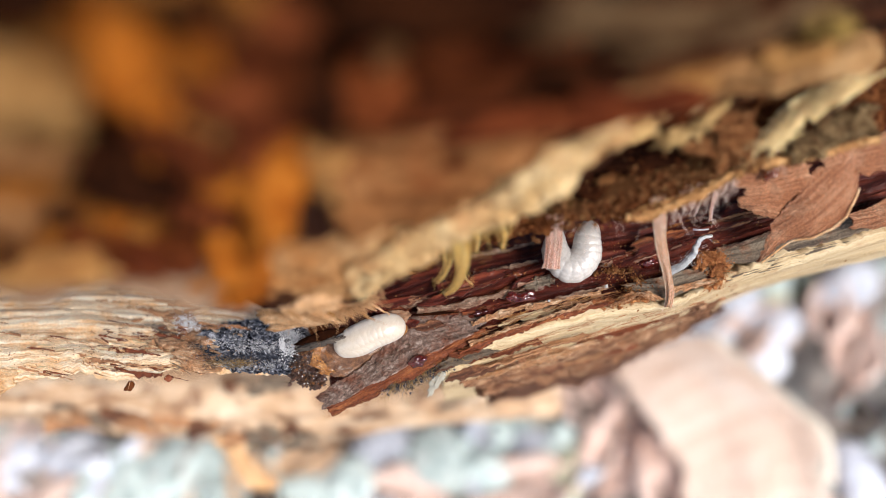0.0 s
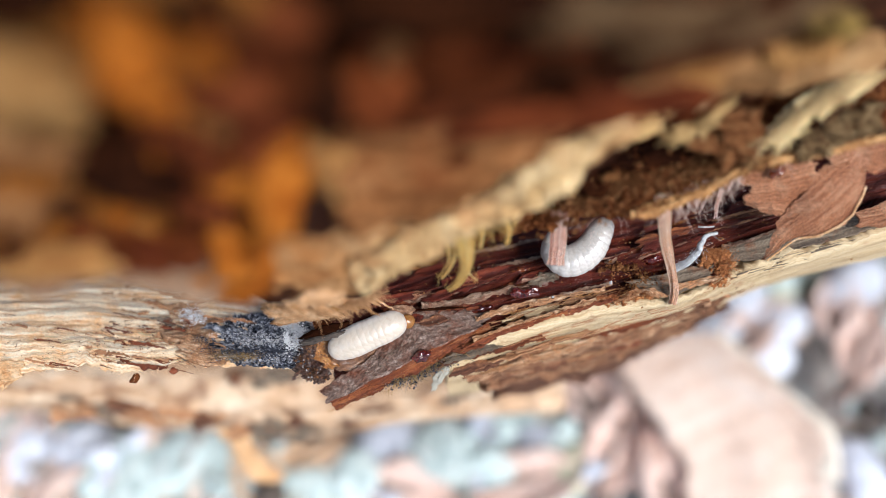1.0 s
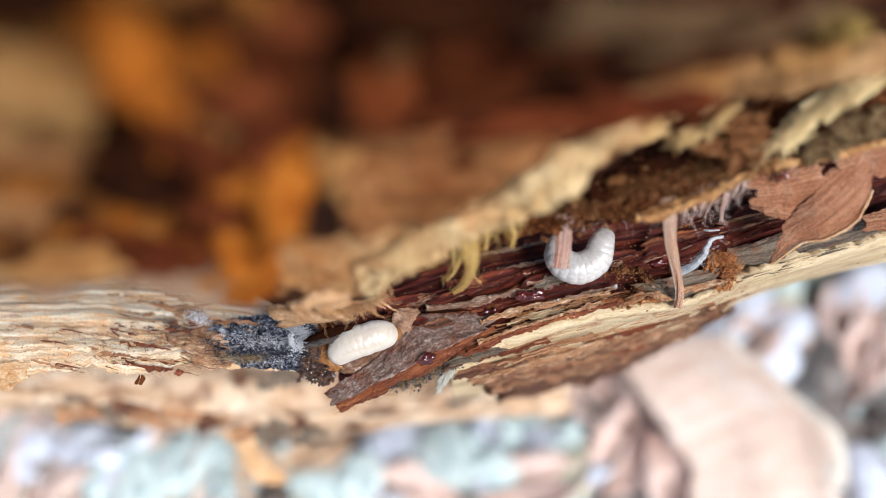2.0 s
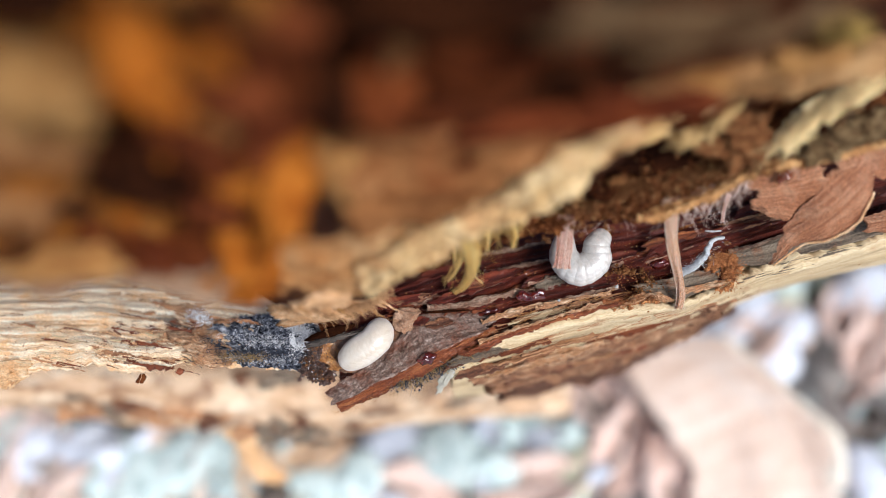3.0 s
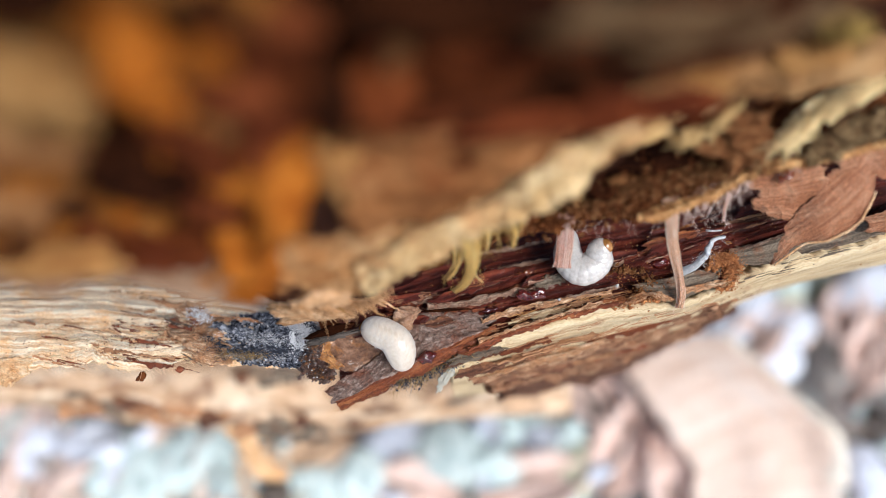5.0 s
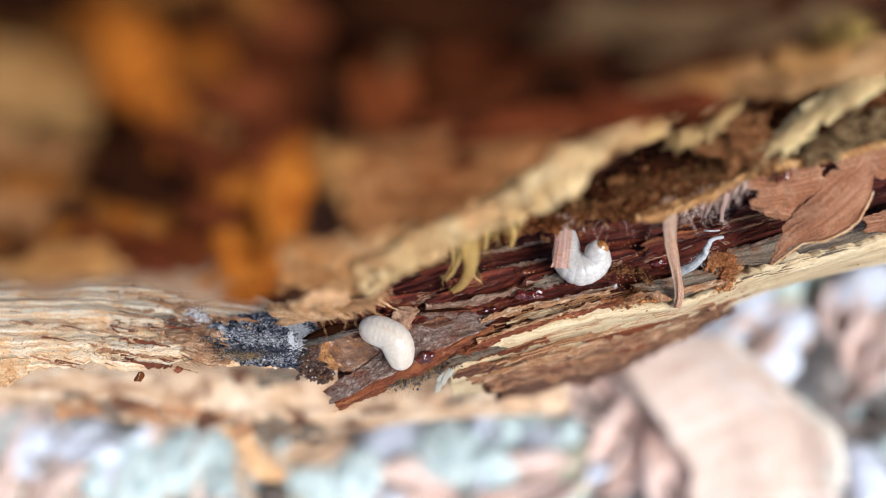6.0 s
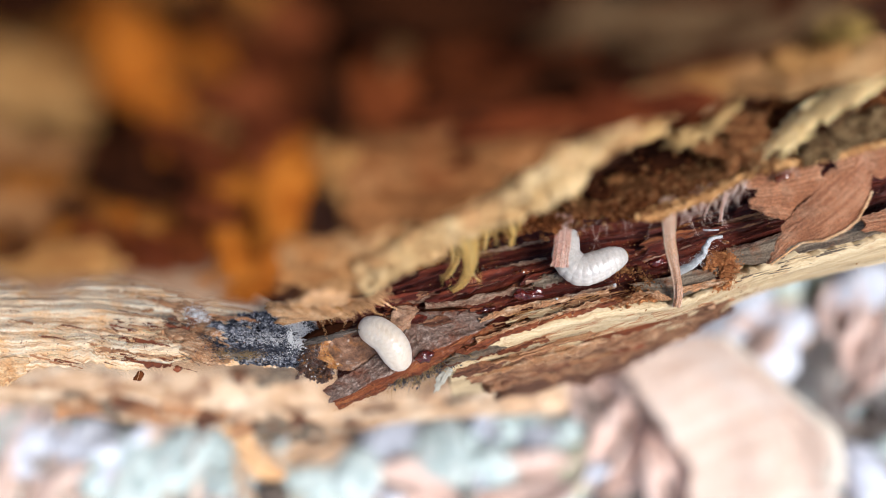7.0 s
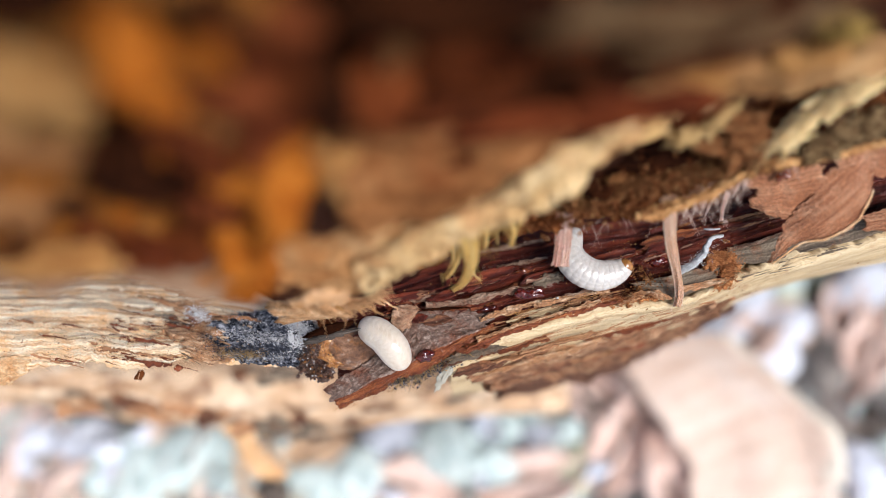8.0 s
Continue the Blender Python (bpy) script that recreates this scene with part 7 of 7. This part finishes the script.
def motions():
    crawl(larva_a, LARVA_A, [
        (0, (-9.45, -9.16, 0.66), (-7.62, -8.62, 0.90), (-5.52, -7.66, 1.14), (-3.90, -7.27, 0.98), (-3.02, -7.60, -0.01)),
        (0.3, (-10.01, -9.29, 0.72), (-8.07, -8.80, 0.96), (-5.65, -7.68, 1.20), (-3.86, -7.07, 1.03), (-2.81, -7.23, 0.05)),
        (0.6, (-10.29, -9.62, 0.79), (-8.24, -8.97, 1.02), (-5.77, -7.89, 1.26), (-3.71, -7.17, 1.09), (-2.54, -7.14, 0.40)),
        (0.9, (-10.55, -9.90, 0.87), (-8.56, -9.19, 1.09), (-6.03, -8.11, 1.32), (-3.70, -7.17, 1.14), (-2.52, -7.08, 0.56)),
        (1.2, (-10.75, -10.24, 0.91), (-9.08, -9.68, 1.12), (-6.61, -8.48, 1.34), (-4.07, -7.66, 1.16), (-2.78, -7.62, 0.57)),
        (1.5, (-10.02, -11.04, 0.93), (-9.20, -9.53, 1.24), (-7.39, -8.34, 1.34), (-4.42, -7.62, 1.16), (-2.92, -7.59, 0.57)),
        (1.7, (-10.47, -10.87, 0.94), (-9.60, -9.48, 1.24), (-7.68, -8.45, 1.35), (-4.88, -8.27, 1.16), (-3.50, -8.36, 0.47)),
        (2.8, (-9.80, -10.79, 0.98), (-8.42, -9.74, 1.59), (-6.93, -8.53, 1.79), (-6.06, -7.79, 1.20), (-5.94, -7.53, -0.00)),
        (3.0, (-9.62, -10.92, 0.99), (-8.20, -9.97, 1.60), (-6.58, -8.82, 1.80), (-6.12, -8.00, 1.20), (-6.62, -7.56, -0.20)),
        (3.2, (-9.05, -11.25, 1.00), (-7.52, -10.52, 1.60), (-6.04, -9.36, 1.80), (-6.46, -7.97, 1.20), (-7.67, -7.54, -0.00)),
        (3.4, (-8.18, -11.71, 1.00), (-6.97, -10.86, 1.60), (-5.71, -9.37, 1.80), (-6.30, -7.98, 1.20), (-7.51, -7.45, -0.00)),
        (3.6, (-5.89, -11.80, 0.99), (-5.41, -10.46, 1.59), (-5.29, -9.09, 1.79), (-6.31, -7.97, 1.19), (-7.52, -7.54, -0.01)),
        (3.8, (-3.62, -10.99, 0.97), (-4.45, -10.04, 1.57), (-5.30, -9.04, 1.77), (-6.32, -8.14, 1.17), (-7.42, -7.49, -0.03)),
        (4.0, (-3.41, -11.16, 0.95), (-4.14, -10.10, 1.55), (-4.99, -8.89, 1.75), (-6.23, -7.98, 1.15), (-7.43, -7.45, -0.05)),
        (4.7, (-4.10, -11.51, 0.96), (-3.98, -10.22, 1.56), (-4.58, -8.84, 1.76), (-6.25, -8.00, 1.16), (-7.63, -7.74, -0.04)),
        (6.0, (-4.10, -11.35, 0.98), (-3.92, -10.27, 1.58), (-4.48, -8.68, 1.77), (-6.15, -7.92, 1.17), (-7.79, -7.88, -0.04)),
        (7.0, (-3.88, -11.50, 1.04), (-4.12, -10.32, 1.64), (-4.91, -8.95, 1.83), (-6.26, -8.04, 1.23), (-7.68, -7.79, 0.02)),
        (8.0, (-3.93, -11.47, 1.03), (-4.23, -10.35, 1.63), (-5.08, -9.08, 1.82), (-6.37, -8.17, 1.21), (-7.74, -7.81, 0.01)),
    ], 0.4, 0.12)
    crawl(larva_b, LARVA_B, [
        (0, (12.00, 1.61, 0.74), (11.88, -0.47, 1.53), (13.16, -1.78, 2.14), (14.57, -0.78, 2.18), (14.86, 0.99, 1.99), (15.42, 2.54, 1.01)),
        (0.3, (11.68, 1.47, 0.72), (11.52, -0.50, 1.51), (12.92, -1.70, 2.13), (14.44, -0.65, 2.16), (14.82, 1.07, 1.97), (15.60, 2.50, 0.99)),
        (0.6, (11.43, 1.24, 0.71), (11.28, -0.51, 1.50), (12.68, -1.54, 2.12), (14.31, -0.49, 2.15), (14.91, 1.28, 1.96), (15.78, 2.39, 0.97)),
        (0.9, (11.42, 1.05, 0.70), (11.28, -0.58, 1.50), (12.57, -1.51, 2.12), (14.41, -0.50, 2.14), (15.44, 1.32, 1.95), (16.32, 2.31, 0.95)),
        (1.2, (11.65, 1.02, 0.68), (11.29, -0.72, 1.47), (12.58, -1.70, 2.09), (14.63, -0.85, 2.10), (15.98, 0.86, 1.91), (16.87, 1.85, 0.92)),
        (1.5, (11.50, 1.07, 0.64), (11.25, -0.78, 1.43), (12.66, -1.65, 2.04), (14.81, -1.13, 2.05), (16.05, 0.37, 1.85), (16.89, 1.68, 1.06)),
        (1.7, (11.37, 1.08, 0.64), (11.12, -0.88, 1.43), (12.53, -1.85, 2.04), (14.68, -1.22, 2.05), (15.70, 0.38, 1.85), (16.54, 1.69, 1.06)),
        (2.8, (11.78, 1.34, 0.65), (11.54, -0.84, 1.44), (12.84, -2.02, 2.05), (14.56, -1.16, 2.05), (14.93, 0.45, 1.85), (15.82, 1.75, 1.26)),
        (3.2, (11.85, 1.36, 0.63), (11.72, -0.93, 1.43), (13.02, -2.06, 2.03), (14.53, -1.14, 2.03), (14.53, 0.25, 2.03), (15.57, 1.45, 1.43)),
        (3.6, (11.99, 1.39, 0.59), (11.86, -0.90, 1.39), (13.11, -2.02, 1.99), (14.51, -1.11, 1.99), (14.46, 0.18, 1.99), (14.95, 1.27, 1.39)),
        (4.0, (11.98, 1.47, 0.57), (11.84, -0.82, 1.37), (13.09, -1.94, 1.97), (14.54, -1.03, 1.97), (14.45, 0.05, 2.17), (14.71, 1.01, 1.97)),
        (4.3, (12.08, 1.37, 0.54), (11.90, -0.92, 1.34), (13.14, -2.04, 1.94), (14.60, -1.23, 1.94), (14.52, -0.15, 2.34), (15.24, 0.54, 2.73)),
        (4.7, (12.16, 1.30, 0.53), (11.98, -0.98, 1.33), (13.22, -2.11, 1.93), (14.69, -1.30, 2.13), (14.71, -0.22, 2.53), (15.49, 0.41, 3.12)),
        (5.8, (12.30, 1.39, 0.58), (12.06, -1.01, 1.39), (13.25, -2.08, 1.99), (14.72, -1.32, 2.19), (14.70, -0.36, 2.79), (15.43, 0.07, 3.59)),
        (6.2, (12.36, 1.36, 0.63), (12.07, -1.04, 1.44), (13.26, -2.10, 2.04), (14.67, -1.35, 2.25), (14.55, -0.27, 2.84), (14.79, 0.58, 3.24)),
        (6.5, (12.42, 1.34, 0.69), (12.07, -1.06, 1.50), (13.26, -2.13, 2.10), (14.62, -1.37, 2.30), (14.65, -0.19, 2.70), (15.04, 0.87, 3.10)),
        (6.7, (12.40, 1.33, 0.68), (12.05, -0.96, 1.49), (13.25, -2.14, 2.09), (14.82, -1.27, 2.30), (15.20, -0.09, 2.50), (16.06, 0.76, 2.50)),
        (6.8, (12.50, 1.32, 0.68), (12.04, -0.97, 1.48), (13.24, -2.14, 2.09), (14.81, -1.28, 2.29), (15.67, -0.21, 2.30), (16.78, 0.44, 1.90)),
        (6.9, (12.50, 1.32, 0.68), (12.04, -0.97, 1.48), (13.23, -2.15, 2.09), (14.80, -1.50, 2.29), (16.13, -0.53, 2.09), (17.40, -0.11, 1.50)),
        (7.0, (12.60, 1.31, 0.67), (12.03, -0.87, 1.48), (13.22, -2.15, 2.08), (14.79, -1.82, 2.29), (16.23, -1.18, 2.09), (17.71, -0.76, 1.30)),
        (7.1, (12.59, 1.32, 0.67), (12.02, -0.75, 1.47), (13.10, -2.14, 2.08), (14.78, -2.14, 2.28), (16.43, -1.60, 2.09), (17.92, -1.40, 1.49)),
        (7.3, (12.68, 1.35, 0.65), (12.11, -0.62, 1.45), (13.08, -1.91, 2.06), (14.76, -2.44, 2.27), (16.52, -2.45, 2.07), (17.91, -2.35, 1.68)),
        (7.5, (12.77, 1.37, 0.64), (12.19, -0.49, 1.44), (13.06, -1.78, 2.04), (14.74, -2.53, 2.25), (16.45, -2.64, 2.25), (17.69, -2.42, 2.46)),
        (7.8, (12.87, 1.39, 0.62), (12.19, -0.46, 1.42), (13.06, -1.86, 2.03), (14.74, -2.71, 2.24), (16.45, -2.71, 2.24), (17.64, -2.16, 2.64)),
        (8.0, (12.98, 1.34, 0.60), (12.19, -0.51, 1.41), (13.06, -2.02, 2.02), (14.74, -2.76, 2.23), (16.56, -2.44, 2.23), (17.64, -1.57, 2.83)),
    ], 0.8, tuck=0.055)


motions()
